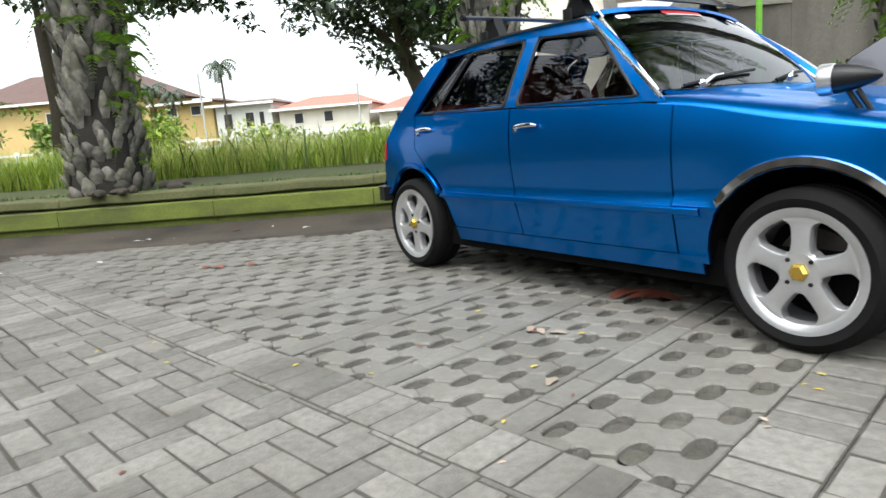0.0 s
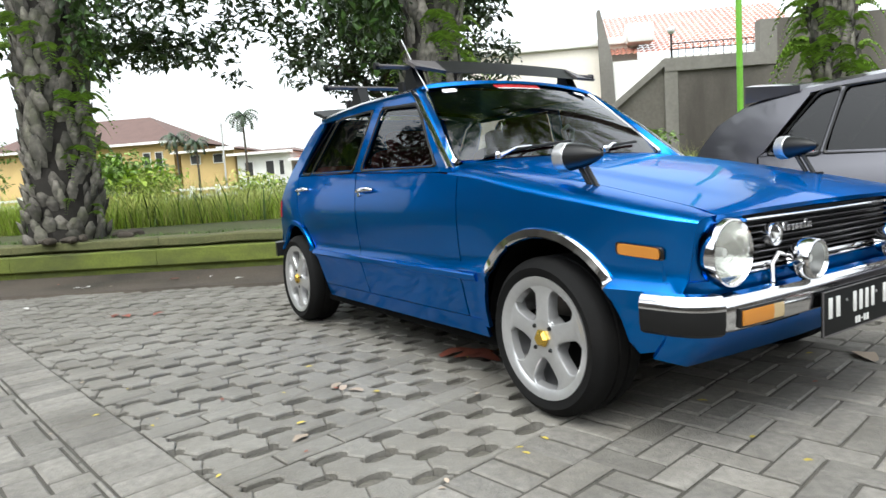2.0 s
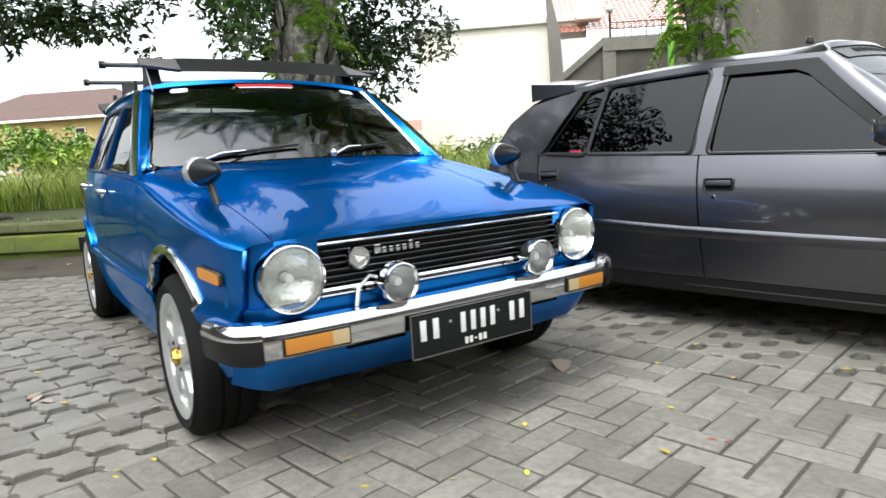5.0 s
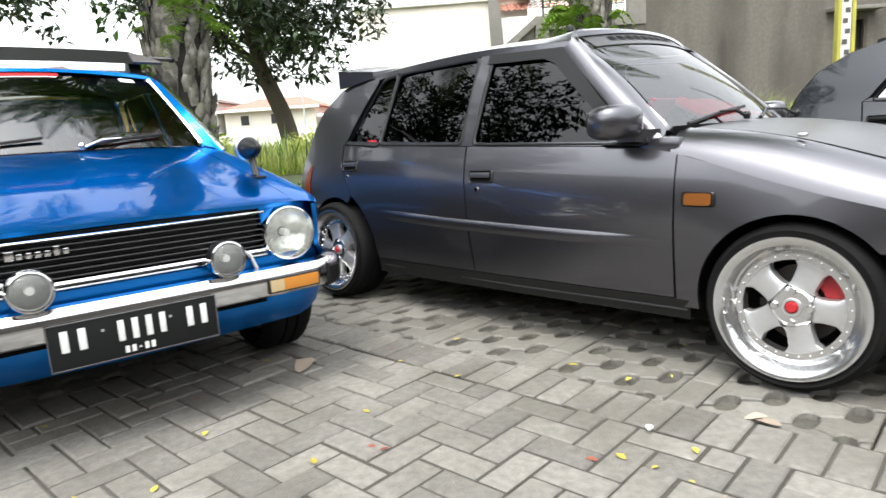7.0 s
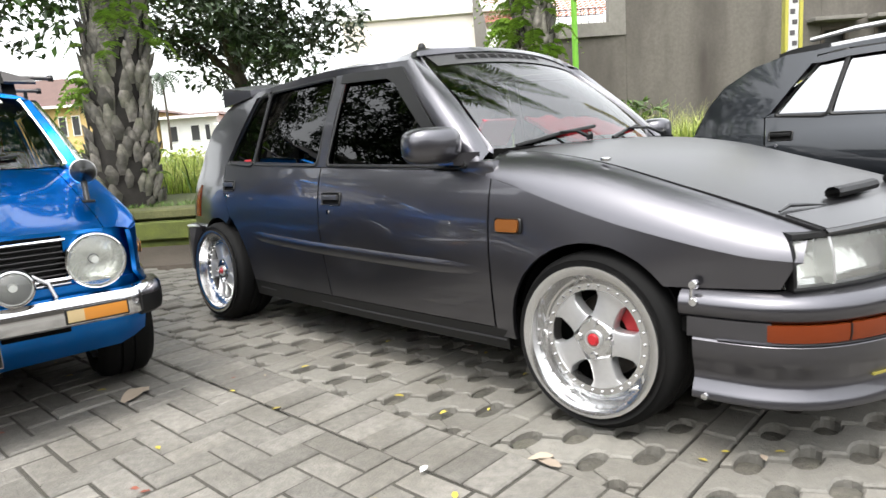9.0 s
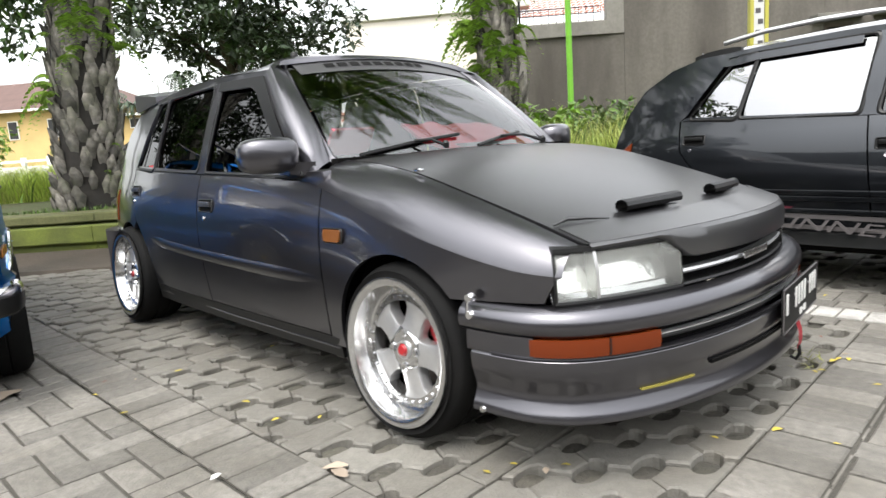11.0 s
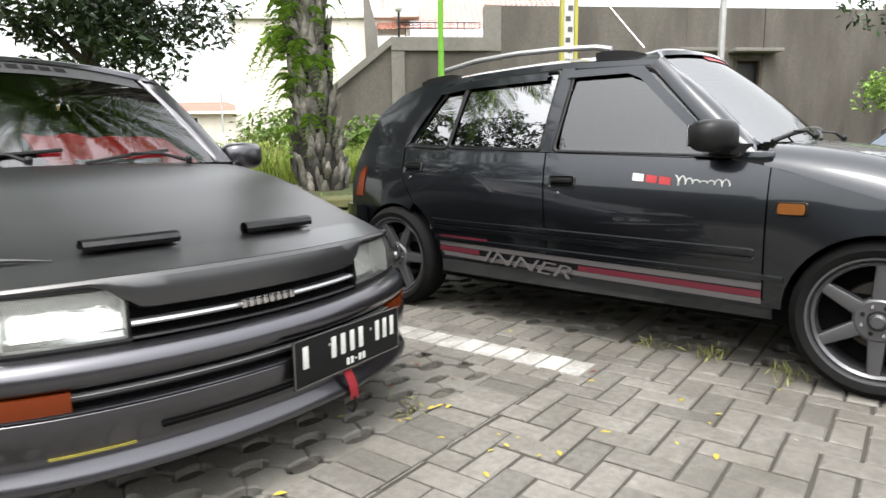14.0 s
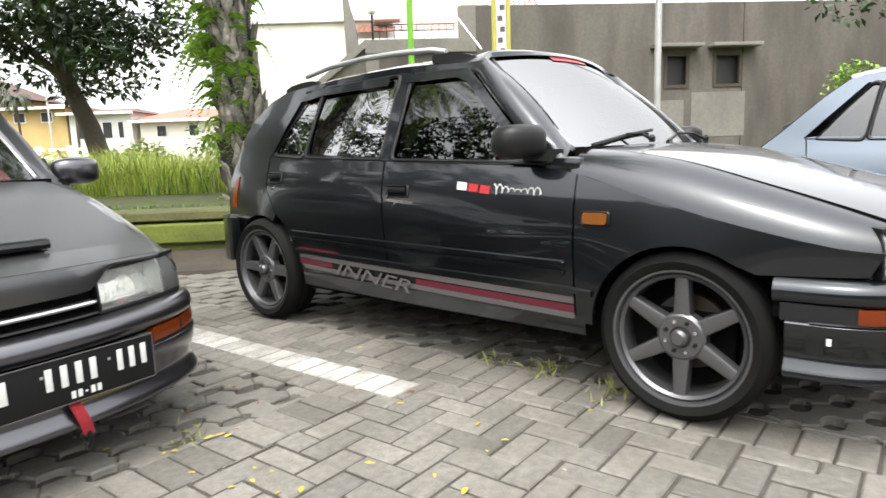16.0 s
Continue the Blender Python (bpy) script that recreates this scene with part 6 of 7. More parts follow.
# bonnet cover with its rolled flaps
bra = GREY["hood_half"]
hz = gr["hood"]
part("bonnet_cover", patch([(0.455, -0.60), (0.455, 0.60), (0.547, 0.60), (0.547, -0.60)], lambda x, y: hz(x, y) + Vector((0, 0, 0.005)), 0.05, 0.006, out=(0, 0, 1)), "gloss_vinyl", gr["bonnet"], "black vinyl bonnet guard")
for y0, y1 in ((-0.385, -0.165), (0.03, 0.285)):
    pts = [hz(0.425, y) + Vector((0, 0, 0.018)) for y in [y0 + (y1 - y0) * k / 6 for k in range(7)]]
    rows = [[p + Vector((0.02 * math.cos(a), 0, 0.018 * math.sin(a))) * (1.0 if i < 9 else 0.8) for i, a in enumerate([math.pi * 1.75 * k / 8 - 0.6 for k in range(9)])] for p in pts]
    b = loft(rows)
    bmesh.ops.solidify(b, geom=b.faces[:], thickness=0.003)
    part("rolled_flap", b, "matt_black", gr["bonnet"], "rolled black vinyl flap")
fold = tube([hz(0.44, -0.60) + Vector((0, 0, 0.006)), hz(0.432, -0.56) + Vector((0, 0, 0.013)), hz(0.437, -0.51) + Vector((0, 0, 0.010)), hz(0.445, -0.45) + Vector((0, 0, 0.004))], [0.003, 0.006, 0.005, 0.002], 10)
part("folded_corner", fold, "matt_black", gr["bonnet"], "curled corner of the vinyl guard")
gw = gr["ws"]
part("sun_strip", patch([(-0.93, 0.86), (0.93, 0.86), (0.95, 0.995), (-0.95, 0.995)], lambda u, v: gw(u, v) + Vector((0.004, 0, 0.002)), 0.12, 0, 0), "strip_grey", gr["screen"], "satin grey sun strip with dark plain bars")
for i in range(9):
    u = 0.62 - 0.115 * i
    part("strip_bar", patch([(u, 0.91), (u + 0.085, 0.91), (u + 0.085, 0.955), (u, 0.955)], lambda a, b: gw(a, b) + Vector((0.007, 0, 0.003)), 0.1, 0, 0), "rubber", gr["screen"])
part("dashboard_cloth", patch([(-0.06, -0.15), (0.52, -0.15), (0.52, 0.12), (-0.06, 0.12)], lambda u, v: Vector((-0.58 + v, u, 0.905 - 0.42 * v + 0.022 * noise.noise((u * 9, v * 9, 0)))), 0.03, 0.01, out=(0, 0, 1)), "red_cloth", grey_car, "crumpled red cloth on the dashboard")
part("dashboard_paper", patch([(0.02, -0.03), (0.34, -0.03), (0.34, 0.03), (0.02, 0.03)], lambda u, v: Vector((-0.452 + v, u, 0.872)), 0.1, 0.002, out=(0, 0, 1)), "white", grey_car, "white paper on the dashboard")
part("dashboard_card", patch([(-0.55, -0.05), (-0.36, -0.05), (-0.36, 0.05), (-0.55, 0.05)], lambda u, v: Vector((-0.575 + v * 0.6, u, 0.905 + v * 0.9)), 0.1, 0.002, out=(1, 0, 0)), "pink_card", grey_car, "pink card propped behind the windscreen")
part("sticker", patch([(-2.10, 0.852), (-2.02, 0.852), (-2.02, 0.868), (-2.10, 0.868)], lambda u, v: gfn(u, v) + Vector((0, 0.006, 0)), 0.1, 0, 0), "red", grey_car)
part("washer_jet", boxed((-0.02, -0.615, 0.80), (0.03, 0.02, 0.012), 0.005), "chrome", grey_car)
rows = [[(-2.12 - 0.30 * v, 0.58 * t, 1.225 + 0.035 * v + 0.045 * (1 - t * t)) for v in (0, 0.4, 0.8, 1)] + [(-2.12 - 0.30 * v, 0.58 * t, 1.19 - 0.03 * v + 0.045 * (1 - t * t)) for v in (1.0, 0.4, 0)] for t in [-1 + k / 10 for k in range(21)]]
part("roof_spoiler", loft(rows, closed=True, cap=True), "grey", grey_car, "large grey roof spoiler")
part("washer_nozzle", moved(lathe([(0, 0.02), (0.012, 0.015), (0.018, 0.0), (0.018, -0.01)], 12, "z"), Matrix.Translation((-1.0, -0.40, 1.285))), "trim", grey_car)
both("window_divider", strip([(-1.978, 0.85), (-1.90, 1.183)], gfn, 0.016, 0.006, 0.004), "grey", grey_car)
both("body_fold", ridge([(-0.40, 0.447), (-0.9, 0.455), (-1.4, 0.467), (-1.95, 0.492)], gfn, 0.055, 0.008), "grey", grey_car, smooth=80)
# dark rain shields over the front windows
both("rain_shield", patch([(-0.60, 0.872), (-0.90, 1.188), (-1.285, 1.204), (-1.29, 1.165), (-0.985, 1.152), (-0.93, 1.128), (-0.64, 0.858)], lambda u, v: gfn(u, v) + Vector((0, -0.010, 0)), 0.05, 0.006, 0.006), "trim", grey_car, "dark rain shield")
both("sill_edge", strip([(-0.33, 0.215), (-1.1, 0.213), (-1.95, 0.222)], gfn, 0.007, 0.003, 0.004), "grey", grey_car)

# black car
kbump = later_front(BLACK, black_car, bk, "black")
later_sides(BLACK, black_car, bk, "trim")
for z0, z1 in ((0.498, 0.515), (0.466, 0.482), (0.404, 0.42)):
    both("side_moulding", strip([(-0.30 if z0 < 0.45 else -0.41, z0 - 0.004), (-0.42, z0), (-1.25, z0 + 0.009), (-2.04 if z0 > 0.45 else -2.02, z1)], kfn, 0.024, 0.013, 0.004), "black", black_car)
flat = lambda u, v: kfn(u, v) + Vector((0, -0.003, 0))


def side_vinyl(poly, mat, label=""):
    part("side_stripe", patch(poly, flat, 0.2, 0.002, 0.002), mat, black_car, label)


side_vinyl([(-0.375, 0.352), (-0.375, 0.377), (-1.99, 0.407), (-1.99, 0.385)], "stripe_grey", "grey vinyl side stripe")
side_vinyl([(-0.375, 0.295), (-0.375, 0.318), (-1.98, 0.352), (-1.96, 0.33)], "stripe_grey", "grey vinyl side stripe")
side_vinyl([(-0.375, 0.320), (-0.375, 0.345), (-1.15, 0.361), (-1.15, 0.336)], "stripe_red", "dark red vinyl side stripe")
side_vinyl([(-1.72, 0.352), (-1.72, 0.376), (-1.99, 0.382), (-1.99, 0.356)], "stripe_red", "dark red vinyl side stripe")
side_vinyl([(-1.70, 0.409), (-1.66, 0.436), (-1.99, 0.440), (-1.99, 0.413)], "stripe_red", "dark red vinyl side stripe")
p = kfn(-1.44, 0.336)
lettering("INNER", 0.088, "stripe_grey", black_car, Matrix.Translation((-1.44, p.y - 0.012, 0.336)) @ Matrix(((1, 0, 0, 0), (0, 0, -1, 0), (0, 1, 0, 0), (0, 0, 0, 1))) @ Matrix.Rotation(radians(-4), 4, "Z"), "side_lettering", "pale grey slanted letters of the side graphic", 0.001, 0.3, 2.0)
for i in range(3):
    x = -0.905 + i * 0.058
    side_vinyl([(x, 0.755 - 0.006 * i), (x + 0.048, 0.751 - 0.006 * i), (x + 0.048, 0.781 - 0.006 * i), (x, 0.786 - 0.006 * i)], "white" if i == 0 else "red", "small door sticker")
script = []
for i in range(61):
    u = i / 60
    x = -0.722 + 0.215 * u + 0.006 * math.sin(u * 48)
    script.append(flat(x, 0.758 - 0.006 * u + (0.020 if u < 0.16 else 0.009 + 0.005 * math.sin(u * 9)) * math.cos(u * 48)))
part("script_sticker", tube(script, 0.0028, 5), "white", black_car, "thin white flourish on the door")
# weather shields over the doors
for poly in ([(-0.63, 0.955), (-0.935, 1.243), (-1.30, 1.25), (-1.305, 1.216), (-1.0, 1.214), (-0.94, 1.19), (-0.665, 0.94)], [(-1.41, 1.252), (-1.90, 1.243), (-2.06, 1.228), (-2.10, 1.19), (-2.03, 1.19), (-1.90, 1.206), (-1.415, 1.216)]):
    both("weather_shield", patch(poly, lambda u, v: kfn(u, v) + Vector((0, -0.013, 0)), 0.05, 0.006, 0.006), "black", black_car)
both("window_divider", strip([(-1.978, 0.908), (-1.90, 1.241)], kfn, 0.014, 0.006, 0.004), "trim", black_car)
for sg in (-1, 1):
    rail = part("roof_rail", tube([(-1.12, sg * 0.545, 1.335), (-1.20, sg * 0.545, 1.352), (-1.4, sg * 0.548, 1.362), (-1.635, sg * 0.548, 1.365), (-1.9, sg * 0.54, 1.354), (-2.12, sg * 0.53, 1.325)], 0.013, 8), "silver", black_car, "bright roof rail on black feet")
    for x, z, dx, dz in ((-1.06, 1.320, 0.11, 0.045), (-2.16, 1.292, -0.12, 0.04)):
        rows = [[(x + dx * a, sg * 0.54 - 0.022 * b, z - 0.065), (x + dx * a, sg * 0.54 - 0.02 * b, z - 0.035 + 0.75 * dz * h), (x + dx * a, sg * 0.54 + 0.02 * b, z - 0.035 + 0.75 * dz * h), (x + dx * a, sg * 0.54 + 0.022 * b, z - 0.065)] for a, b, h in ((-1.2, 0.8, 1.15), (-0.9, 1.0, 1.3), (-0.3, 1.0, 1.25), (0.4, 1.0, 0.95), (1.0, 0.7, 0.4))]
        part("rail_foot", loft(rows, closed=True, cap=True), "trim", rail)
part("aerial", tube([(-1.02, -0.42, 1.345), (-1.24, -0.42, 1.60), (-1.45, -0.42, 1.85)], [0.004, 0.003, 0.002], 6), "silver", black_car)
part("bumper_sticker", boxed((0.425, -0.776, 0.352), (0.012, 0.003, 0.02)), "white", kbump)
part("sun_strip", patch([(-0.3, 0.93), (0.3, 0.93), (0.3, 0.985), (-0.3, 0.985)], lambda u, v: bk["ws"](u, v) + Vector((0.004, 0, 0.002)), 0.12, 0, 0), "red", bk["screen"], "red sun strip")

pbump = later_front(SEDAN, pale_car, pc, "pale_blue")
SEDAN["mirror"] = "pale_blue"
part("rear_bumper", boxed((-2.74, 0, 0.45), (0.14, 1.36, 0.22), 0.04), "pale_blue", pale_car)

# ---- plants ----
def leaf_cloud(name, centres, size, mat, parent=None, seed=1, shape=2.2, droop=0.3, kind=""):
    """Many small pointed leaves, each a folded blade of four triangles, at random turns round the given places."""
    r = np.random.RandomState(seed)
    n = len(centres)
    C = np.array(centres, dtype=float)
    a = r.uniform(0, 2 * np.pi, n)
    el = r.normal(-droop, 0.5, n)
    d = np.stack([np.cos(a) * np.cos(el), np.sin(a) * np.cos(el), np.sin(el)], 1)
    up = np.stack([r.normal(0, 0.5, n), r.normal(0, 0.5, n), np.ones(n)], 1)
    w = np.cross(d, up)
    w /= np.linalg.norm(w, axis=1)[:, None]
    nrm = np.cross(w, d)
    L = (size * r.uniform(0.65, 1.35, n))[:, None]
    W = L / shape / 2
    v0, v1, v2, v3 = C, C + d * L * 0.5 + w * W + nrm * W * 0.4, C + d * L, C + d * L * 0.5 - w * W + nrm * W * 0.4
    V = np.stack([v0, v1, v2, v3], 1).reshape(-1, 3)
    F = []
    for i in range(n):
        b = 4 * i
        F += [(b, b + 1, b + 2), (b, b + 2, b + 3)]
    me = bpy.data.meshes.new(name)
    me.from_pydata(V.tolist(), [], F)
    me.materials.append(M[mat])
    ob = new(name, me)
    ob.parent = parent
    if kind:
        ob["kind"] = kind
    return ob


def clumps(blobs, per, seed, hollow=0.55):
    """Places in clumps: blobs of (x, y, z, rx, ry, rz); each gets leaves mostly near its skin."""
    r = np.random.RandomState(seed)
    out = []
    for x, y, z, rx, ry, rz in blobs:
        k = int(per * rx * ry * 1.0) + 8
        v = r.normal(0, 1, (k, 3))
        v /= np.linalg.norm(v, axis=1)[:, None]
        q = r.uniform(hollow, 1.0, k)[:, None] ** 0.6
        out.append(np.array([x, y, z]) + v * q * np.array([rx, ry, rz]))
    return np.concatenate(out)


def crown_blobs(centre, radii, n, seed, size=(0.5, 1.0), lift=0.0):
    r = random.Random(seed)
    out = []
    for _ in range(n):
        a, u = r.uniform(0, 2 * math.pi), r.uniform(-1, 1)
        k = r.uniform(0.35, 1.0)
        s = r.uniform(*size)
        q = math.sqrt(1 - u * u)
        out.append((centre[0] + radii[0] * k * q * math.cos(a), centre[1] + radii[1] * k * q * math.sin(a), centre[2] + radii[2] * k * u + lift, s, s, s * 0.62))
    return out


def palm(place, r0, r1, height, seed, lean=(0, 0), ferns=(), fronds=46, ivy=()):
    """An oil palm: a trunk armoured with old leaf bases, epiphytic ferns and a crown of fronds."""
    rr = random.Random(seed)
    x0, y0 = place
    z0 = 0.42
    tree = empty("palm_tree", Matrix.Translation((x0, y0, z0)), "thick oil palm trunk with ragged old leaf bases and ferns", "palm tree", "palms on the lawn")
    axis = lambda t: Vector((lean[0] * t, lean[1] * t, height * t))
    rad = lambda t: (r0 * (1 + 0.25 * max(0, 1 - t * 9)) * (1 - t) + r1 * t)
    rows = []
    for i in range(31):
        t = i / 30
        c = axis(t)
        rows.append([c + Vector((math.cos(a), math.sin(a), 0)) * rad(t) * (0.86 + 0.08 * noise.noise((a * 1.7, t * 9, seed))) for a in [2 * math.pi * k / 20 for k in range(20)]])
    part("trunk", loft(rows, closed=True, cap=True), "shade_bark", tree)
    V, F = [], []
    turn = 0.0
    n = int(height / 0.0075)
    for i in range(n):
        t = (i + rr.uniform(-0.3, 0.3)) / n
        turn += 2.39996
        a = turn + rr.uniform(-0.7, 0.7)
        c, rd = axis(t), rad(t)
        o, w = Vector((math.cos(a), math.sin(a), 0)), Vector((-math.sin(a), math.cos(a), 0))
        low = t * height < 0.75
        hw = (rr.uniform(0.03, 0.065) if low else rr.uniform(0.045, 0.08)) * (rd / 0.3)
        h = rr.uniform(0.10, 0.19) if low else rr.uniform(0.16, 0.29)
        out = rr.uniform(0.02, 0.06) if low else rr.uniform(0.012, 0.045) * (rd / 0.3) + (0.03 if rr.random() < 0.15 else 0)
        w = (w + Vector((0, 0, rr.uniform(-0.25, 0.25)))).normalized()
        b = c + o * rd * 0.88
        base = len(V)
        tip = b + o * (out * 1.5) + Vector((0, 0, h))
        V += [b - w * hw * 0.55 - Vector((0, 0, 0.05)), b + w * hw * 0.55 - Vector((0, 0, 0.05)), b + o * out + Vector((0, 0, h * 0.35)) - w * hw, b + o * out + Vector((0, 0, h * 0.35)) + w * hw, tip - w * hw * rr.uniform(0.15, 0.4), tip + w * hw * rr.uniform(0.15, 0.4), b + Vector((0, 0, h * 0.55)) - w * hw * 0.5, b + Vector((0, 0, h * 0.55)) + w * hw * 0.5]
        F += [tuple(base + q for q in f) for f in ((0, 1, 3, 2), (2, 3, 5, 4), (4, 5, 7, 6), (0, 2, 4, 6), (1, 7, 5, 3))]
    me = bpy.data.meshes.new("leaf_bases")
    me.from_pydata([tuple(v) for v in V], [], F)
    me.materials.append(M["bark"])
    me.polygons.foreach_set("use_smooth", [True] * len(F))
    lb = new("leaf_base_cover", me)
    lb.parent = tree
    tagged(lb, "ragged grey-brown leaf bases", kind="stuff")
    # ferns growing between the leaf bases
    FV, FF = [], []
    for z, a_deg, length, count in ferns:
        for k in range(count):
            a = radians(a_deg + rr.uniform(-50, 50))
            t = max(0, (z - z0) / height + rr.uniform(-0.05, 0.05))
            o = Vector((math.cos(a), math.sin(a), 0))
            w = Vector((-math.sin(a), math.cos(a), 0))
            p = axis(t) + o * rad(t)
            L = length * rr.uniform(0.6, 1.2)
            side = rr.uniform(-0.6, 0.6)
            for s in range(14):
                q = s / 13
                c = p + (o * (0.55 * q) + w * side * q * 0.4 + Vector((0, 0, 0.35 * q - 0.95 * q * q))) * L
                ll = L * 0.26 * (1 - q * 0.75)
                for sg in (-1, 1):
                    base = len(FV)
                    dirv = (w * sg + o * 0.35 + Vector((0, 0, -0.35 - 0.3 * rr.random()))).normalized()
                    th = (o * 0.5 + Vector((0, 0, 0.4))) * ll * 0.24
                    FV += [c, c + dirv * ll * 0.5 + th, c + dirv * ll, c + dirv * ll * 0.5 - th]
                    FF += [(base, base + 1, base + 2), (base, base + 2, base + 3)]
    if FV:
        me = bpy.data.meshes.new("ferns")
        me.from_pydata([tuple(v) for v in FV], [], FF)
        me.materials.append(M["fern"])
        f = new("fern_growth", me)
        f.parent = tree
        tagged(f, "bright green ferns growing on the trunk", kind="stuff")
    if ivy:
        r2 = np.random.RandomState(seed + 5)
        C = np.concatenate([np.array([x - x0, y - y0, z - z0]) + r2.normal(0, 1, (n_, 3)) * np.array(sd) for x, y, z, sd, n_ in ivy])
        tagged(leaf_cloud("creeper", C, 0.11, "creeper", tree, seed + 6, 1.7, 0.7), "dark green creeper leaves hanging from the trunk", kind="stuff")
    # crown
    GV, GF = [], []
    top = axis(1.0)
    for i in range(fronds):
        a = 2.39996 * i
        el0 = radians(78 - 70 * i / fronds)
        L = 5.2 * rr.uniform(0.8, 1.1)
        o, w = Vector((math.cos(a), math.sin(a), 0)), Vector((-math.sin(a), math.cos(a), 0))
        p = top.copy()
        el = el0
        step = L / 26
        for s in range(27):
            d = o * math.cos(el) + Vector((0, 0, math.sin(el)))
            q = p + d * step
            base = len(GV)
            hw = 0.035 * (1 - s / 28)
            GV += [p - w * hw, p + w * hw, q + w * hw, q - w * hw]
            GF.append((base, base + 1, base + 2, base + 3))
            if s > 3:
                for sg in (-1, 1):
                    for sub in (0.0, 0.33, 0.66):
                        c = p + d * step * sub
                        ll = 0.85 * math.sin(math.pi * min(1, 0.15 + s / 27 * 0.82))
                        dv = (w * sg * 0.9 + d * 0.5 + Vector((0, 0, rr.uniform(-0.6, -0.1)))).normalized()
                        base = len(GV)
                        GV += [c - d * 0.022, c + dv * ll * 0.5 + d * 0.03, c + dv * ll, c + dv * ll * 0.5 - d * 0.02]
                        GF.append((base, base + 1, base + 2, base + 3))
            p = q
            el -= radians(4.2)
    me = bpy.data.meshes.new("fronds")
    me.from_pydata([tuple(v) for v in GV], [], GF)
    me.materials.append(M["fern"])
    f = new("fronds", me)
    f.parent = tree
    f.name = "frond_crown"
    tagged(f, "long feathery green fronds", kind="stuff")
    return tree


palm((-3.95, 6.42), 0.37, 0.30, 7.6, 3, (0.22, 0), ferns=((1.1, -60, 0.30, 6), (2.2, -20, 0.55, 16), (2.5, -120, 0.5, 10), (1.7, 10, 0.5, 14)), ivy=((-3.38, 6.3, 2.75, (0.10, 0.12, 0.30), 260), (-3.45, 6.3, 3.15, (0.25, 0.2, 0.12), 160), (-4.5, 6.3, 2.9, (0.14, 0.14, 0.2), 120)))
palm((0.12, 6.95), 0.33, 0.27, 7.4, 8, (0.52, 0.15), ferns=((1.9, -160, 0.6, 12), (2.3, -40, 0.6, 14), (2.7, -90, 0.55, 16), (1.1, 10, 0.3, 5)), ivy=((-0.30, 6.8, 2.75, (0.20, 0.16, 0.26), 420), (-0.55, 6.8, 3.1, (0.30, 0.2, 0.16), 320), (0.62, 6.8, 3.15, (0.16, 0.16, 0.12), 120)))
palm((4.66, 7.48), 0.235, 0.20, 7.8, 12, (-0.5, 0.14), ferns=((1.5, -90, 0.5, 14), (1.85, -150, 0.5, 14), (2.15, -70, 0.55, 18), (2.4, -170, 0.65, 20), (1.15, 200, 0.3, 8), (0.8, 160, 0.25, 6)))


def broad_tree(base, top, r, limbs, blobs, per, size, seed, label):
    tree = empty("tree", Matrix(), label, "tree", "broadleaf trees")
    b, t = Vector(base), Vector(top)
    mid = b.lerp(t, 0.5) + Vector((0.12, 0, 0))
    part("trunk", tube([b, b.lerp(mid, 0.5), mid, t], [r * 1.35, r * 1.05, r * 0.95, r * 0.8], 12), "tree_bark", tree)
    for i, (x, y, z) in enumerate(limbs):
        e = Vector((x, y, z))
        m = t.lerp(e, 0.5) + Vector((0, 0, 0.25))
        part("limb", tube([t - Vector((0, 0, 0.15)), m, e], [r * 0.5, r * 0.3, r * 0.12], 8), "tree_bark", tree)
    lf = leaf_cloud("crown", clumps(blobs, per, seed), size, "leaf", tree, seed)
    tagged(lf, "dense dark green leaves", kind="stuff")
    return tree


bl1 = crown_blobs((-2.3, 17.2, 4.9), (3.0, 2.4, 2.3), 64, 4, (0.5, 0.95))
broad_tree((-1.55, 17.3, 0.3), (-2.35, 17.2, 3.1), 0.24, [(-4.4, 17, 4.4), (-0.6, 17.2, 4.6), (-2.6, 16, 5.6), (-2.3, 18.4, 5.4)], bl1, 260, 0.24, 4, "dark leafy broadleaf tree leaning over the grass")
bl2 = crown_blobs((-6.6, 12.0, 4.6), (3.2, 1.6, 1.35), 44, 9, (0.3, 0.6)) + [(-4.6, 12.0, 3.45, 0.35, 0.3, 0.3), (-4.4, 12.1, 3.15, 0.2, 0.2, 0.18), (-5.1, 12, 3.7, 0.5, 0.4, 0.3), (-6.2, 12, 3.7, 0.5, 0.4, 0.3)]
broad_tree((-9.4, 13.0, 0.3), (-9.0, 12.6, 3.6), 0.15, [(-7.2, 12.2, 4.4), (-5.4, 12.0, 4.0), (-8.6, 12, 5.2)], bl2, 300, 0.20, 9, "overhanging leafy tree with fine dark leaves")


def shrub(centre, radii, n, mat, size, seed, label, per=420):
    s = empty("shrub", Matrix.Translation((centre[0], centre[1], 0.42)), label, "shrub", "shrubs by the wall")
    rr = random.Random(seed)
    for _ in range(6):
        e = Vector((rr.uniform(-0.5, 0.5) * radii[0], rr.uniform(-0.5, 0.5) * radii[1], radii[2] * 1.3))
        part("stem", tube([(0, 0, -0.05), e * 0.5 + Vector((0, 0, 0.05)), e], [0.025, 0.018, 0.008], 6), "tree_bark", s)
    bl_ = crown_blobs((0, 0, centre[2] - 0.42), radii, n, seed, (0.2, 0.42))
    tagged(leaf_cloud("foliage", clumps(bl_, per, seed), size, mat, s, seed), "bright green leaves", kind="stuff")
    return s


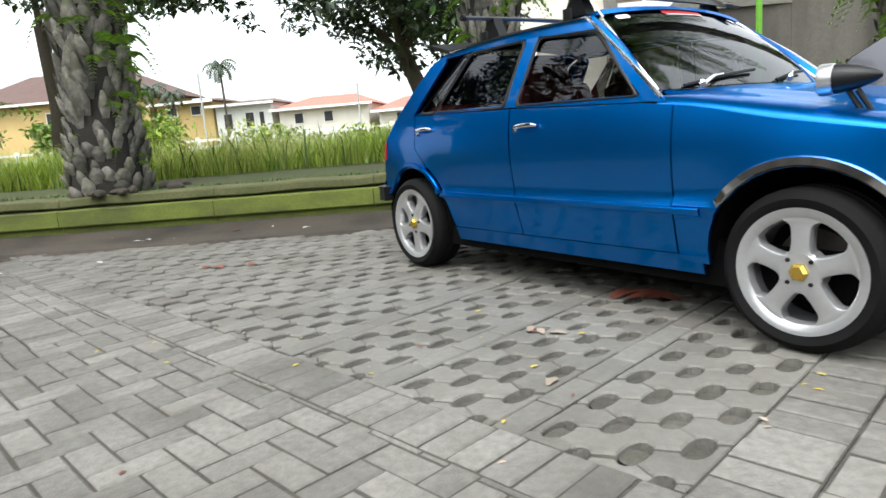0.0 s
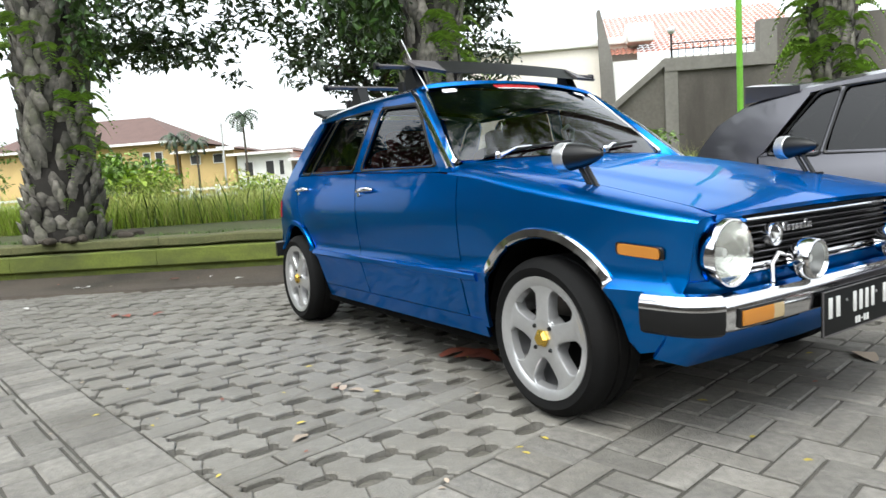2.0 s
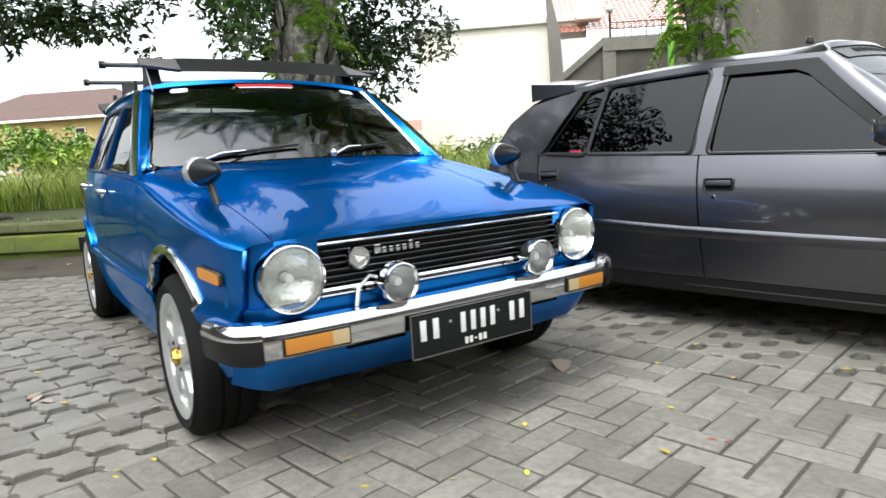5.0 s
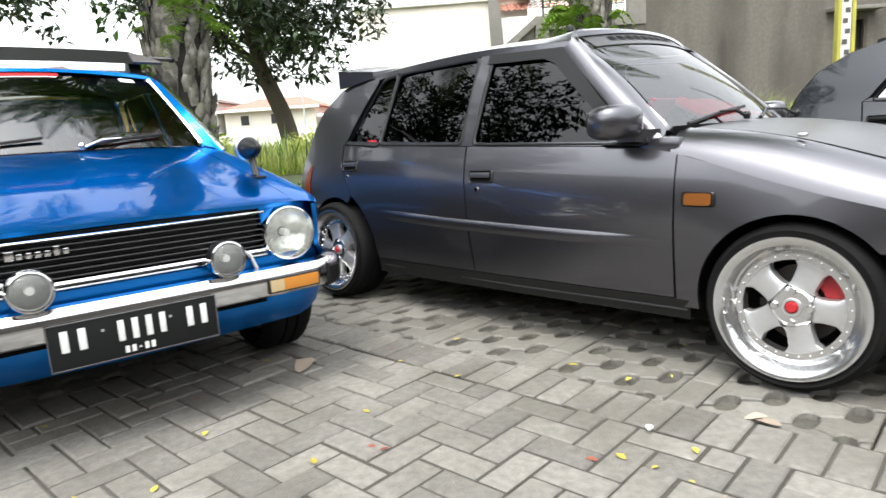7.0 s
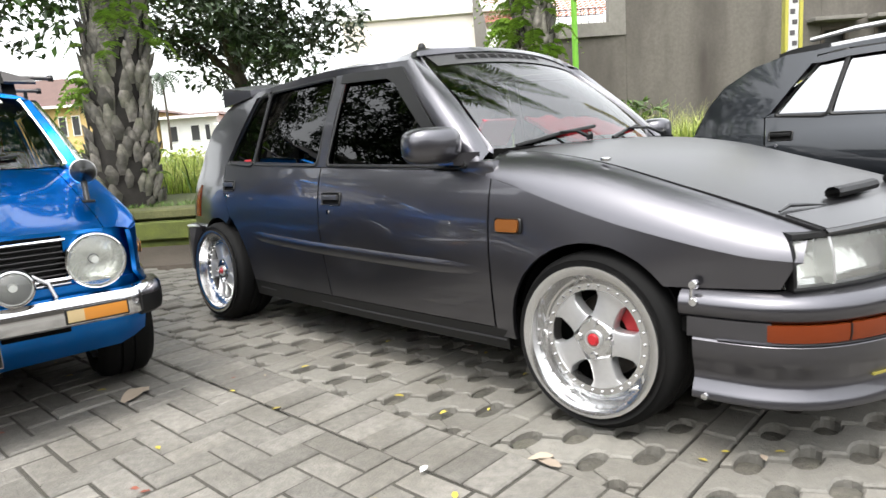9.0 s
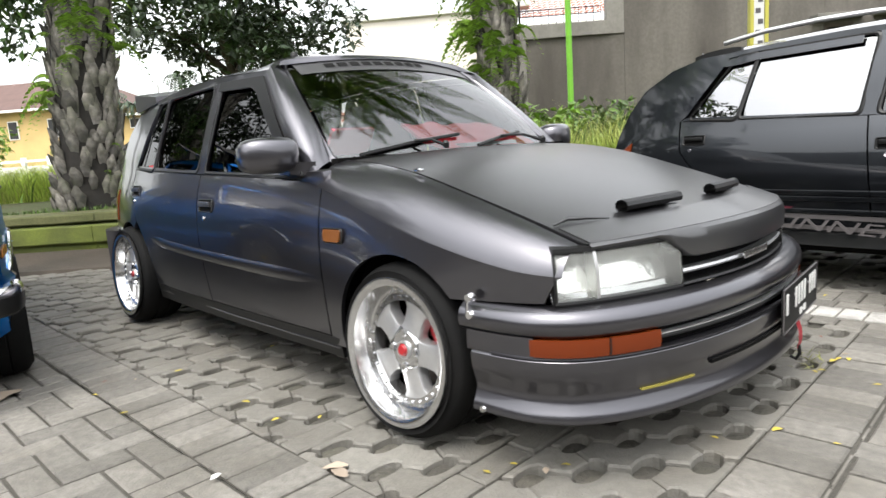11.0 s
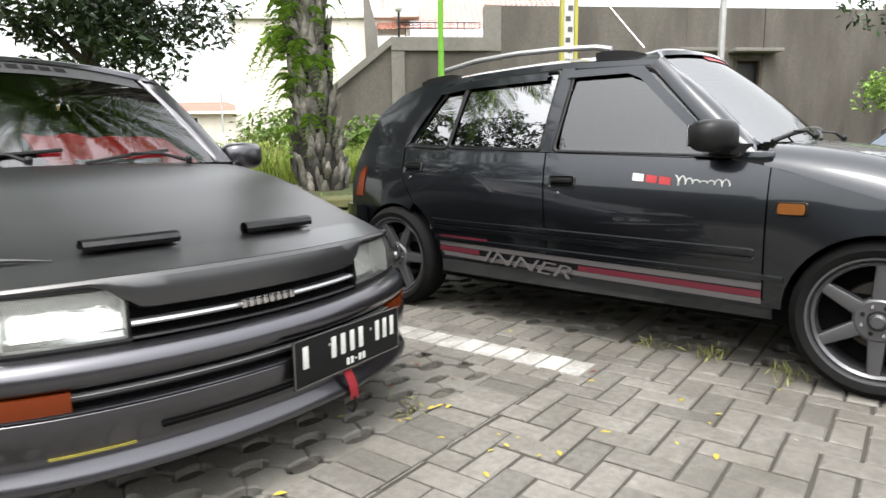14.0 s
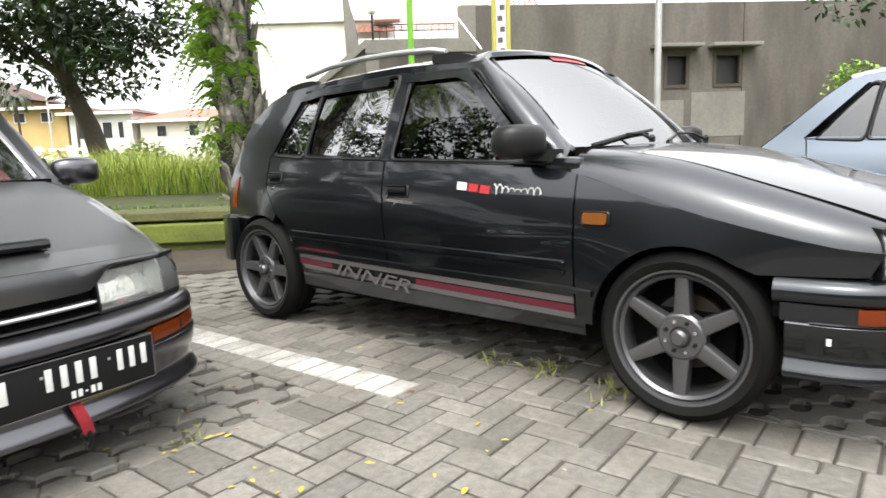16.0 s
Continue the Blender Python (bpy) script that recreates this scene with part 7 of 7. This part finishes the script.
shrub((3.25, 12.2, 1.15), (0.75, 0.6, 0.55), 22, "bush", 0.13, 21, "bright green leafy shrub on the lawn")
shrub((5.15, 11.0, 0.95), (0.7, 0.5, 0.4), 20, "bush", 0.16, 22, "low broad-leaved green shrub on the lawn")
shrub((6.3, 12.0, 0.95), (0.8, 0.5, 0.45), 18, "weed", 0.16, 23, "low green shrub near the pole")
shrub((2.0, 11.0, 0.8), (0.6, 0.5, 0.35), 14, "weed", 0.12, 27, "low green weeds on the lawn")
shrub((14.45, 12.5, 1.78), (0.38, 0.35, 0.36), 16, "bush", 0.10, 24, "clipped green shrub before the wall")
shrub((-13.4, 19.5, 1.9), (2.3, 1.6, 0.85), 52, "bush", 0.2, 25, "spreading green shrub tree before the fence", 300)
shrub((-12.9, 14.0, 2.1), (1.5, 0.9, 1.35), 64, "bush", 0.14, 29, "tall light green shrub behind the palm", 300)
shrub((-9.0, 15.0, 1.45), (1.3, 1.0, 0.7), 24, "bush", 0.2, 26, "leafy bush by the garden fence", 300)
shrub((-6.4, 11.6, 1.0), (0.5, 0.4, 0.6), 12, "grass", 0.16, 28, "tall weed clump in the grass", 300)

# leafy weeds that stand above the meadow
rw = random.Random(41)
for i, (x, y, h, w) in enumerate(((-7.6, 14.5, 0.75, 0.9), (-5.6, 15.2, 0.55, 0.8), (-4.4, 14.2, 0.45, 1.0), (-9.6, 13.2, 0.6, 0.8), (-3.2, 15.6, 0.5, 0.9), (-2.2, 13.4, 0.35, 0.7), (-6.6, 17.0, 0.7, 1.3), (-0.6, 15.0, 0.4, 0.9), (1.2, 13.2, 0.4, 0.8), (-11.6, 12.4, 0.8, 0.7), (2.4, 15.2, 0.6, 1.0), (0.4, 11.4, 0.3, 0.7))):
    shrub((x, y, 0.42 + h), (w * 0.7, 0.5, h * 0.7), 14, rw.choice(("bush", "grass", "straw")), 0.13, 140 + i, "straggling pale green weed in the meadow", 260)

# grass: tall meadow and short lawn
def blades(name, n, area, h, w, mat, seed, label, lean=0.35):
    r = np.random.RandomState(seed)
    x = r.uniform(area[0], area[1], n)
    y = KERB_Y + KERB_SLOPE * x + area[2] + (area[3] - area[2]) * r.uniform(0, 1, n) ** 1.6
    dens = np.array([noise.noise((a * 0.55, b * 0.55, seed)) for a, b in zip(x, y)])
    hh = h * r.uniform(0.5, 1.1, n) * np.clip(0.9 + 0.7 * dens, 0.35, 1.5)
    a = r.uniform(0, 2 * np.pi, n)
    dx, dy = np.cos(a), np.sin(a)
    ln = r.uniform(0.1, 1.0, n) * lean * hh
    z = np.full(n, 0.43)
    ww = w * r.uniform(0.6, 1.4, n)
    p0 = np.stack([x - dy * ww, y + dx * ww, z], 1)
    p1 = np.stack([x + dy * ww, y - dx * ww, z], 1)
    p2 = np.stack([x + dx * ln * 0.35 - dy * ww * 0.8, y + dy * ln * 0.35 + dx * ww * 0.8, z + hh * 0.6], 1)
    p3 = np.stack([x + dx * ln * 0.35 + dy * ww * 0.8, y + dy * ln * 0.35 - dx * ww * 0.8, z + hh * 0.6], 1)
    p4 = np.stack([x + dx * ln, y + dy * ln, z + hh], 1)
    V = np.stack([p0, p1, p3, p2, p4], 1).reshape(-1, 3)
    F = []
    for i in range(n):
        b = 5 * i
        F += [(b, b + 1, b + 2, b + 3), (b + 3, b + 2, b + 4)]
    me = bpy.data.meshes.new(name)
    me.from_pydata(V.tolist(), [], F)
    me.materials.append(M[mat])
    return tagged(new(name, me), label, "grass", kind="stuff")


blades("tall_grass", 90000, (-16, 9, 1.9, 9.0), 0.50, 0.0042, "grass", 31, "tall bright green meadow grass behind the kerb", 1.3)
blades("dry_grass", 40000, (-16, 9, 1.9, 9.0), 0.62, 0.0036, "straw", 35, "pale seeding stalks among the meadow grass", 1.2)
blades("weeds", 2600, (-14, 9, 1.8, 8.0), 0.62, 0.011, "weed", 32, "darker tall weeds among the meadow grass", 0.6)
blades("lawn_grass", 16000, (-8, 9, 0.42, 2.4), 0.06, 0.006, "weed", 33, "short trampled lawn grass beside the kerb", 0.8)

# old posts and stones on the lawn
for x, y, h, s in ((-5.42, 12.1, 0.45, 0.13), (-2.9, 13.0, 0.42, 0.12), (-7.6, 12.4, 0.5, 0.14)):
    p = boxed((x, y, 0.4 + h / 2), (s * 1.6, s, h), 0.02)
    tagged(part("post", p, "tree_bark"), "short dark wooden post in the grass", "post", "posts in the grass")
rs = random.Random(77)
for i in range(14):
    a = rs.uniform(0, 2 * math.pi)
    q = rs.uniform(0.40, 0.60)
    b = bmesh.new()
    bmesh.ops.create_icosphere(b, subdivisions=2, radius=1.0)
    sx, sy, sz = rs.uniform(0.05, 0.13), rs.uniform(0.04, 0.10), rs.uniform(0.03, 0.06)
    for v in b.verts:
        v.co = Vector((v.co.x * sx, v.co.y * sy, v.co.z * sz)) * (1 + 0.25 * noise.noise(v.co * 2 + Vector((i, 0, 0))))
    st = part("stone", b, "asphalt")
    st.matrix_world = Matrix.Translation((-3.75 + q * math.cos(a), 6.35 + q * 0.8 * math.sin(a), 0.48)) @ Matrix.Rotation(a, 4, "Z")
    tagged(st, "rough grey stone at the foot of a palm", "stone", "stones by the palm")

# low trees across the car park, unseen, added to darken the car sides; tall ones along the western kerb, seen in the
# cars' glass
for k, (x, y, z, r, rz) in enumerate(((-3.5, -10.5, 3.5, 2.2, 1.0), (2.2, -11.0, 3.6, 2.4, 1.0), (8.6, -10.0, 3.4, 2.2, 1.0), (-10.5, -9.0, 3.8, 2.4, 1.2), (-11.5, 2.6, 7.0, 3.4, 4.2), (-15.0, 8.0, 7.4, 3.8, 4.6), (-12.5, 11.5, 5.4, 2.6, 2.2))):
    broad_tree((x + 0.3, y, -0.02), (x, y, 2.0), 0.17, [(x - 1.4, y, z - 0.4), (x + 1.4, y + 0.3, z - 0.2), (x, y + 1.2, z + 0.4)], crown_blobs((x, y, z), (r, r, rz), 34 if z < 5 else 96, 50 + k, (0.45, 0.85)), 130 if z < 5 else 180, 0.26, 60 + k, "dark leafy tree added at the edge of the car park")

# a branch of another tree hanging in over the wall's end
branch = broad_tree((18.6, 13.0, 0.42), (18.0, 13.0, 3.6), 0.13, [(15.2, 13.0, 3.65), (16.2, 12.4, 4.2), (19.2, 13.4, 4.6)], [(14.0, 13.0, 3.42, 0.32, 0.3, 0.28), (14.5, 13.0, 3.32, 0.36, 0.3, 0.42), (15.0, 13.0, 3.5, 0.4, 0.35, 0.34), (15.4, 12.9, 3.25, 0.34, 0.3, 0.4), (15.9, 13.0, 3.6, 0.5, 0.45, 0.4), (16.8, 12.9, 4.0, 0.8, 0.7, 0.6), (17.8, 13.0, 4.4, 0.9, 0.8, 0.7)], 300, 0.17, 71, "light green drooping tree branch before the wall")
branch.children[-1].data.materials[0] = M["bush"]

# fallen leaves and litter on the paving
def fallen(x, y, size, mat, seed, label, category="leaf", group="fallen leaves", z=0.002, curl=0.5):
    r = random.Random(seed)
    rows = []
    for i in range(6):
        t = i / 5
        w = math.sin(math.pi * (0.12 + 0.86 * t)) * 0.25 * r.uniform(0.8, 1.15)
        lift = curl * (0.10 * math.sin(math.pi * t * 1.3) + 0.05 * t)
        rows.append([(t - 0.5, -w, lift + curl * 0.10 * r.random()), (t - 0.5, 0, lift * 0.45), (t - 0.5, w, lift + curl * 0.10 * r.random())])
    b = moved(loft(rows), Matrix.Translation((x, y, z)) @ Matrix.Rotation(r.uniform(0, 6.28), 4, "Z") @ Matrix.Scale(size, 4))
    return tagged(part("leaf" if category == "leaf" else "litter", b, mat, smooth=60), label, category, group)


def leaf_here(k, x, y, mat, size):
    names = {"dry_leaf": "dry red-brown fallen leaf on the paving", "yellow_leaf": "small yellow fallen leaf on the paving", "pale_leaf": "pale dry fallen leaf on the paving"}
    fallen(x, y, size, mat, 900 + k, names[mat])


k = 0
for x, y in ((0.94, 2.80), (0.86, 2.84), (-1.50, 4.15), (-1.83, 4.13), (-1.72, 4.10), (0.99, 2.74)):
    leaf_here(k, x, y, "dry_leaf", 0.20 if y < 3 else 0.11)
    k += 1
for x, y in ((0.44, 2.34), (0.40, 2.38), (0.45, 1.83), (4.05, 2.01), (4.07, 1.98), (2.55, 2.62), (0.50, 2.31)):
    leaf_here(k, x, y, "pale_leaf", 0.17 if x == 2.55 else 0.075)
    k += 1
for x, y in ((0.59, 2.29), (1.17, 1.74), (1.19, 1.70), (0.30, 1.55), (2.78, 1.84), (3.59, 2.50), (3.62, 1.81), (3.82, 1.83), (3.15, 2.86), (3.91, 2.35), (3.76, 2.34), (6.61, 2.73), (6.27, 2.49), (6.46, 2.40), (5.89, 2.39), (6.03, 2.35), (5.72, 2.72), (7.01, 2.80), (6.13, 3.64), (5.75, 2.74), (6.54, 2.31), (5.61, 2.62), (5.94, 2.42), (6.09, 2.36), (5.12, 2.14), (4.69, 2.00), (4.55, 2.01), (5.31, 2.18), (5.64, 2.63), (5.78, 2.73)):
    leaf_here(k, x, y, "yellow_leaf", rs.uniform(0.022, 0.04))
    k += 1
for i in range(90):
    x = rs.uniform(-1.5, 7.5)
    leaf_here(k, x, rs.uniform(1.25, 3.0) + 0.05 * x, rs.choice(("yellow_leaf", "pale_leaf", "dry_leaf", "yellow_leaf")), rs.uniform(0.015, 0.035))
    k += 1
for x, y, s in ((-2.93, 4.55, 0.09), (-2.96, 5.74, 0.14), (-3.2, 5.62, 0.12), (-3.6, 4.3, 0.08), (3.73, 1.95, 0.04), (-1.0, 5.9, 0.06)):
    fallen(x, y, s, "white", 1500 + int(x * 10), "scrap of white paper litter on the ground", "litter", "litter", 0.012)

for i in range(16):
    x = rs.uniform(-5.5, 0.5)
    fallen(x, behind_kerb(x, rs.uniform(-0.55, -0.1)), rs.uniform(0.03, 0.09), rs.choice(("pale_leaf", "dry_leaf", "white")), 1700 + i, "small scrap of dry litter in the gutter", "litter", "litter", 0.045)

# weed tufts in the joints
for x, y, n in ((6.93, 3.23, 60), (7.12, 2.93, 50), (5.66, 2.72, 30), (-2.2, 6.0, 60), (6.75, 3.35, 40)):
    r = np.random.RandomState(int(x * 100) % 997 + 5)
    tuft = empty("weed_tuft", Matrix.Translation((x, y, -0.015)), "small green weed tuft growing between paving blocks", "weed", "weeds in the joints")
    C = np.stack([r.normal(0, 0.045, n), r.normal(0, 0.045, n), np.abs(r.normal(0.0, 0.012, n))], 1)
    tagged(leaf_cloud("weed_leaves", C, 0.05, "dry_weed", tuft, int(x * 10) % 97, shape=6, droop=-0.5), kind="stuff")

# ---- paving: interlocking blocks, last because they are many ----
def block_mesh(name, outline, height, bevel, mat):
    """A low paving block from its plan outline, its top edge chamfered."""
    n = len(outline)
    def inset(i, d):
        p, a, b = Vector(outline[i]), Vector(outline[i - 1]), Vector(outline[(i + 1) % n])
        e1, e2 = (p - a).normalized(), (b - p).normalized()
        v = Vector((-e1.y - e2.y, e1.x + e2.x))
        k = max(v.length, 0.6)
        return tuple(p + v / k * d / max(0.7, v.length / 2))
    verts = [(x, y, -0.05) for x, y in outline] + [(x, y, height - bevel) for x, y in outline] + [(*inset(i, bevel), height) for i in range(n)]
    faces = []
    for k in (0, 1):
        for i in range(n):
            j = (i + 1) % n
            faces.append((k * n + i, k * n + j, (k + 1) * n + j, (k + 1) * n + i))
    faces.append(tuple(range(2 * n, 3 * n)))
    return verts, faces


def make_mesh(name, verts, faces, mat):
    me = bpy.data.meshes.new(name)
    me.from_pydata(verts, [], faces)
    me.materials.append(M[mat])
    return me


U = 0.105
FIELDS = [((-2 + 28 * k) * U, (13 + 26 * k) * U) for k in range(-1, 4)]
WIDE = 20 * U


def kept(s, l):
    p = bay(s, l)
    return p.y < behind_kerb(p.x, -0.62) and p.y > -1.2 and -6.5 < p.x < 11.5


pavement = empty("pavement", Matrix.Rotation(BAY, 4, "Z"), "grey concrete block paving with herringbone and grass blocks", "paving", kind="structure")
gap = 0.0045
rng = random.Random(5)
cells = []
# herringbone in the lanes, its blocks cut where they meet the header courses
UL, S_OFF, L_OFF = 0.1018, 0.104, 0.012
for a in range(-84, 110):
    for b in range(-20, 125):
        s, l = S_OFF + a * UL, L_OFF + b * UL
        if (a + b) % 4 == 0:
            cells.append((s, l, s + 2 * UL, l + UL))
        elif (a + b) % 4 == 2:
            cells.append((s, l, s + UL, l + 2 * UL))


def cut(rect):
    """What is left of a block outside the fields and their header courses."""
    s0, l0_, s1_, l1_ = rect
    for fs, fl in FIELDS:
        e, lo, hi = fs + 2 * U, fl - 2 * U, fl + WIDE + 2 * U
        if s0 < e and l1_ > lo and l0_ < hi:
            rest_ = [(max(s0, e), l0_, s1_, l1_), (s0, l0_, s1_, min(l1_, lo)), (s0, max(l0_, hi), s1_, l1_)]
            s0, l0_, s1_, l1_ = max(rest_, key=lambda q: max(0, q[2] - q[0]) * max(0, q[3] - q[1]))
            if s1_ - s0 < 0.011 or l1_ - l0_ < 0.011:
                return None
    return s0, l0_, s1_, l1_


lane = []
for rect in cells:
    mid = ((rect[0] + rect[2]) / 2, (rect[1] + rect[3]) / 2)
    left = cut(rect) if kept(*mid) else None
    if left:
        s0, l0_, s1_, l1_ = left
        lane.append(((s0 + s1_) / 2, (l0_ + l1_) / 2, s1_ - s0, l1_ - l0_))
# header courses round the fields
for s1, l0 in FIELDS:
    for i in range(60):
        s = s1 + 2 * U - i * U
        for lc in (l0 - U, l0 + WIDE + U):
            if kept(s - U / 2, lc):
                lane.append((s - U / 2, lc, U, 2 * U))
    for i in range(20):
        lc = l0 + U / 2 + i * U
        if kept(s1 + U, lc):
            lane.append((s1 + U, lc, 2 * U, U))


def paver_data(w, h, tilt):
    o = [(-w / 2 + gap, -h / 2 + gap), (w / 2 - gap, -h / 2 + gap), (w / 2 - gap, h / 2 - gap), (-w / 2 + gap, h / 2 - gap)]
    return block_mesh("paver", o, 0.0, 0.006, "paver")


lane.sort(key=lambda q: abs(bay(q[0], q[1]).y - 1.35) + 0.25 * abs(bay(q[0], q[1]).x - 3.5))
shared = {}
joined_v, joined_f = [], []
count = 0
for sc, lc, w, h in lane:
    dz = rng.uniform(-0.004, 0.003)
    tx, ty = rng.uniform(-0.006, 0.006), rng.uniform(-0.006, 0.006)
    key = (round(w, 3), round(h, 3))
    if count < 300:
        count += 1
        if key not in shared:
            shared[key] = make_mesh("paver", *paver_data(w, h, 0), "paver")
        ob = new("paver", shared[key])
        ob.parent = pavement
        ob.matrix_local = Matrix.Translation((sc, lc, dz)) @ Matrix.Rotation(tx, 4, "X") @ Matrix.Rotation(ty, 4, "Y")
    else:
        v, f = paver_data(w, h, 0)
        base = len(joined_v)
        joined_v += [(x + sc, y + lc, z + dz + x * ty + y * tx) for x, y, z in v]
        joined_f += [tuple(i + base for i in q) for q in f]
sv, sf = [], []
for sc, lc, w, h in lane:
    b0, zs = len(sv), -0.0075 + 0.0025 * noise.noise((sc * 2.1, lc * 2.1, 4))
    sv += [(sc - w / 2, lc - h / 2, zs), (sc + w / 2, lc - h / 2, zs), (sc + w / 2, lc + h / 2, zs), (sc - w / 2, lc + h / 2, zs)]
    sf.append((b0, b0 + 1, b0 + 2, b0 + 3))
sand = new("joint_sand", make_mesh("joint_sand", sv, sf, "sand"))
sand.parent = pavement
tagged(sand, kind="stuff")
rest = new("paver_field", make_mesh("paver_field", joined_v, joined_f, "paver_field"))
rest.parent = pavement
tagged(rest, kind="stuff")

# grass blocks: wavy blocks round circular holes, in panels between header courses
A = 0.157
R_HOLE = 0.049


def wavy_outline():
    """A block of two lattice cells with round bites at its corners and mid-sides."""
    pts = []
    g = 0.0075
    def bite(cx, cy, a0, a1, n=5):
        return [(cx + R_HOLE * math.cos(radians(a0 + (a1 - a0) * k / n)), cy + R_HOLE * math.sin(radians(a0 + (a1 - a0) * k / n))) for k in range(n + 1)]
    pts += bite(-A, -A / 2, 90, 0)
    pts += bite(0, -A / 2, 180, 0, 8)
    pts += bite(A, -A / 2, 180, 90)
    pts += bite(A, A / 2, 270, 180)
    pts += bite(0, A / 2, 360, 180, 8)
    pts += bite(-A, A / 2, 0, -90)
    pts = [(max(-A + 0.0008, min(A - 0.0008, x)), max(-A / 2 + g, min(A / 2 - g, y))) for x, y in pts]
    wave = lambda q: 0.011 * math.sin(2 * math.pi * q / A)
    return [(x - wave(y), y + wave(x)) for x, y in pts]


def clip(poly, lo_s, hi_s, lo_l, hi_l):
    for axis, lim, sign in ((0, lo_s, 1), (0, hi_s, -1), (1, lo_l, 1), (1, hi_l, -1)):
        out = []
        for p, q in zip(poly, poly[1:] + poly[:1]):
            ip, iq = (p[axis] - lim) * sign >= 0, (q[axis] - lim) * sign >= 0
            if ip:
                out.append(p)
            if ip != iq:
                t = (lim - p[axis]) / (q[axis] - p[axis])
                out.append((p[0] + (q[0] - p[0]) * t, p[1] + (q[1] - p[1]) * t))
        poly = out
        if len(poly) < 3:
            return []
    return poly


OUT = wavy_outline()
whole = make_mesh("grass_block", *block_mesh("grass_block", OUT, -0.002, 0.006, "grass_block"), "grass_block")
C45 = math.cos(radians(45))
PANEL, COURSE = 0.455, 0.105
nblock = 0
bv, bf = [], []
todo = []
for s1, l0 in FIELDS:
    for k in range(16):
        hi = s1 - k * (PANEL + COURSE)
        lo = hi - PANEL
        mid = bay((lo + hi) / 2, l0 + 1.0)
        if mid.y > behind_kerb(mid.x, 0.6):
            break
        for i in range(-14, 15):
            for j in range(-14, 15):
                u, v = (2 * i + (j % 2)) * A, j * A
                ds, dl = (u - v) * C45, (u + v) * C45
                c0 = ((lo + hi) / 2 + ds, l0 + 1.04 + dl)
                poly = [(c0[0] + (x - y) * C45, c0[1] + (x + y) * C45) for x, y in OUT]
                if max(p[0] for p in poly) < lo or min(p[0] for p in poly) > hi or max(p[1] for p in poly) < l0 or min(p[1] for p in poly) > l0 + WIDE:
                    continue
                if not kept(*c0):
                    continue
                inside = all(lo <= p[0] <= hi and l0 <= p[1] <= l0 + WIDE for p in poly)
                todo.append((c0, poly, inside, lo, hi, l0))
        for i in range(10):
            lc, sc = l0 + 0.105 + i * 0.21, lo - COURSE / 2
            if kept(sc, lc) and lc < l0 + 2.0:
                v, f = paver_data(COURSE, 0.21, 0)
                base = len(bv)
                dz = rng.uniform(-0.004, 0.002)
                bv += [(x + sc, y + lc, z + dz) for x, y, z in v]
                bf += [tuple(q + base for q in t) for t in f]
todo.sort(key=lambda q: bay(*q[0]).y)
for c0, poly, inside, lo, hi, l0 in todo:
    dz = rng.uniform(-0.006, 0.002)
    if inside and nblock < 300:
        nblock += 1
        ob = new("grass_block", whole)
        ob.parent = pavement
        ob.matrix_local = Matrix.Translation((*c0, dz)) @ Matrix.Rotation(radians(45), 4, "Z")
        continue
    pl = poly if inside else clip(poly, lo + 0.003, hi - 0.003, l0 + 0.003, l0 + WIDE - 0.003)
    if len(pl) < 3:
        continue
    v, f = block_mesh("grass_block", pl, -0.002, 0.005, "grass_block")
    base = len(bv)
    bv += [(x, y, z + dz) for x, y, z in v]
    bf += [tuple(q + base for q in t) for t in f]
# gravel that fills the holes
iv, jf, seen = [], [], set()
for c0, poly, inside, lo, hi, l0 in todo:
    for x, y in ((-A, -A / 2), (0, -A / 2), (A, -A / 2), (-A, A / 2), (0, A / 2), (A, A / 2)):
        q = (c0[0] + (x - y) * C45, c0[1] + (x + y) * C45)
        key = (round(q[0], 2), round(q[1], 2))
        if key in seen or not (lo - 0.03 < q[0] < hi + 0.03 and l0 - 0.03 < q[1] < l0 + WIDE + 0.03):
            continue
        seen.add(key)
        base, zc = len(iv), rng.uniform(-0.028, -0.015)
        iv.append((*q, zc + 0.002))
        for k in range(10):
            a = 2 * math.pi * k / 10
            rr = R_HOLE * rng.uniform(0.84, 0.93)
            iv.append((q[0] + rr * math.cos(a), q[1] + rr * math.sin(a), zc - rng.uniform(0.001, 0.006)))
        jf += [(base, base + 1 + k, base + 1 + (k + 1) % 10) for k in range(10)]
fill = new("gravel_infill", make_mesh("gravel_infill", iv, jf, "infill"))
fill.parent = pavement
tagged(fill, kind="stuff")
edge = new("block_field", make_mesh("block_field", bv, bf, "grass_field"))
edge.parent = pavement
tagged(edge, kind="stuff")

# white bay line, painted over a row of blocks
line = empty("bay_line", Matrix.Rotation(BAY, 4, "Z"), "worn white painted parking line on the paving", "line", kind="structure")
me = make_mesh("painted_paver", *block_mesh("p", [(-0.047, -0.08), (0.047, -0.08), (0.047, 0.08), (-0.047, 0.08)], 0.0045, 0.002, "painted_paver"), "painted_paver")
for k in (2,):
    s1, l0 = FIELDS[k]
    for i in range(36):
        ob = new("painted_paver", me)
        ob.parent = line
        ob.matrix_local = Matrix.Translation((s1 + 0.24 - i * 0.105, l0 + 2.285, rng.uniform(-0.001, 0.001)))
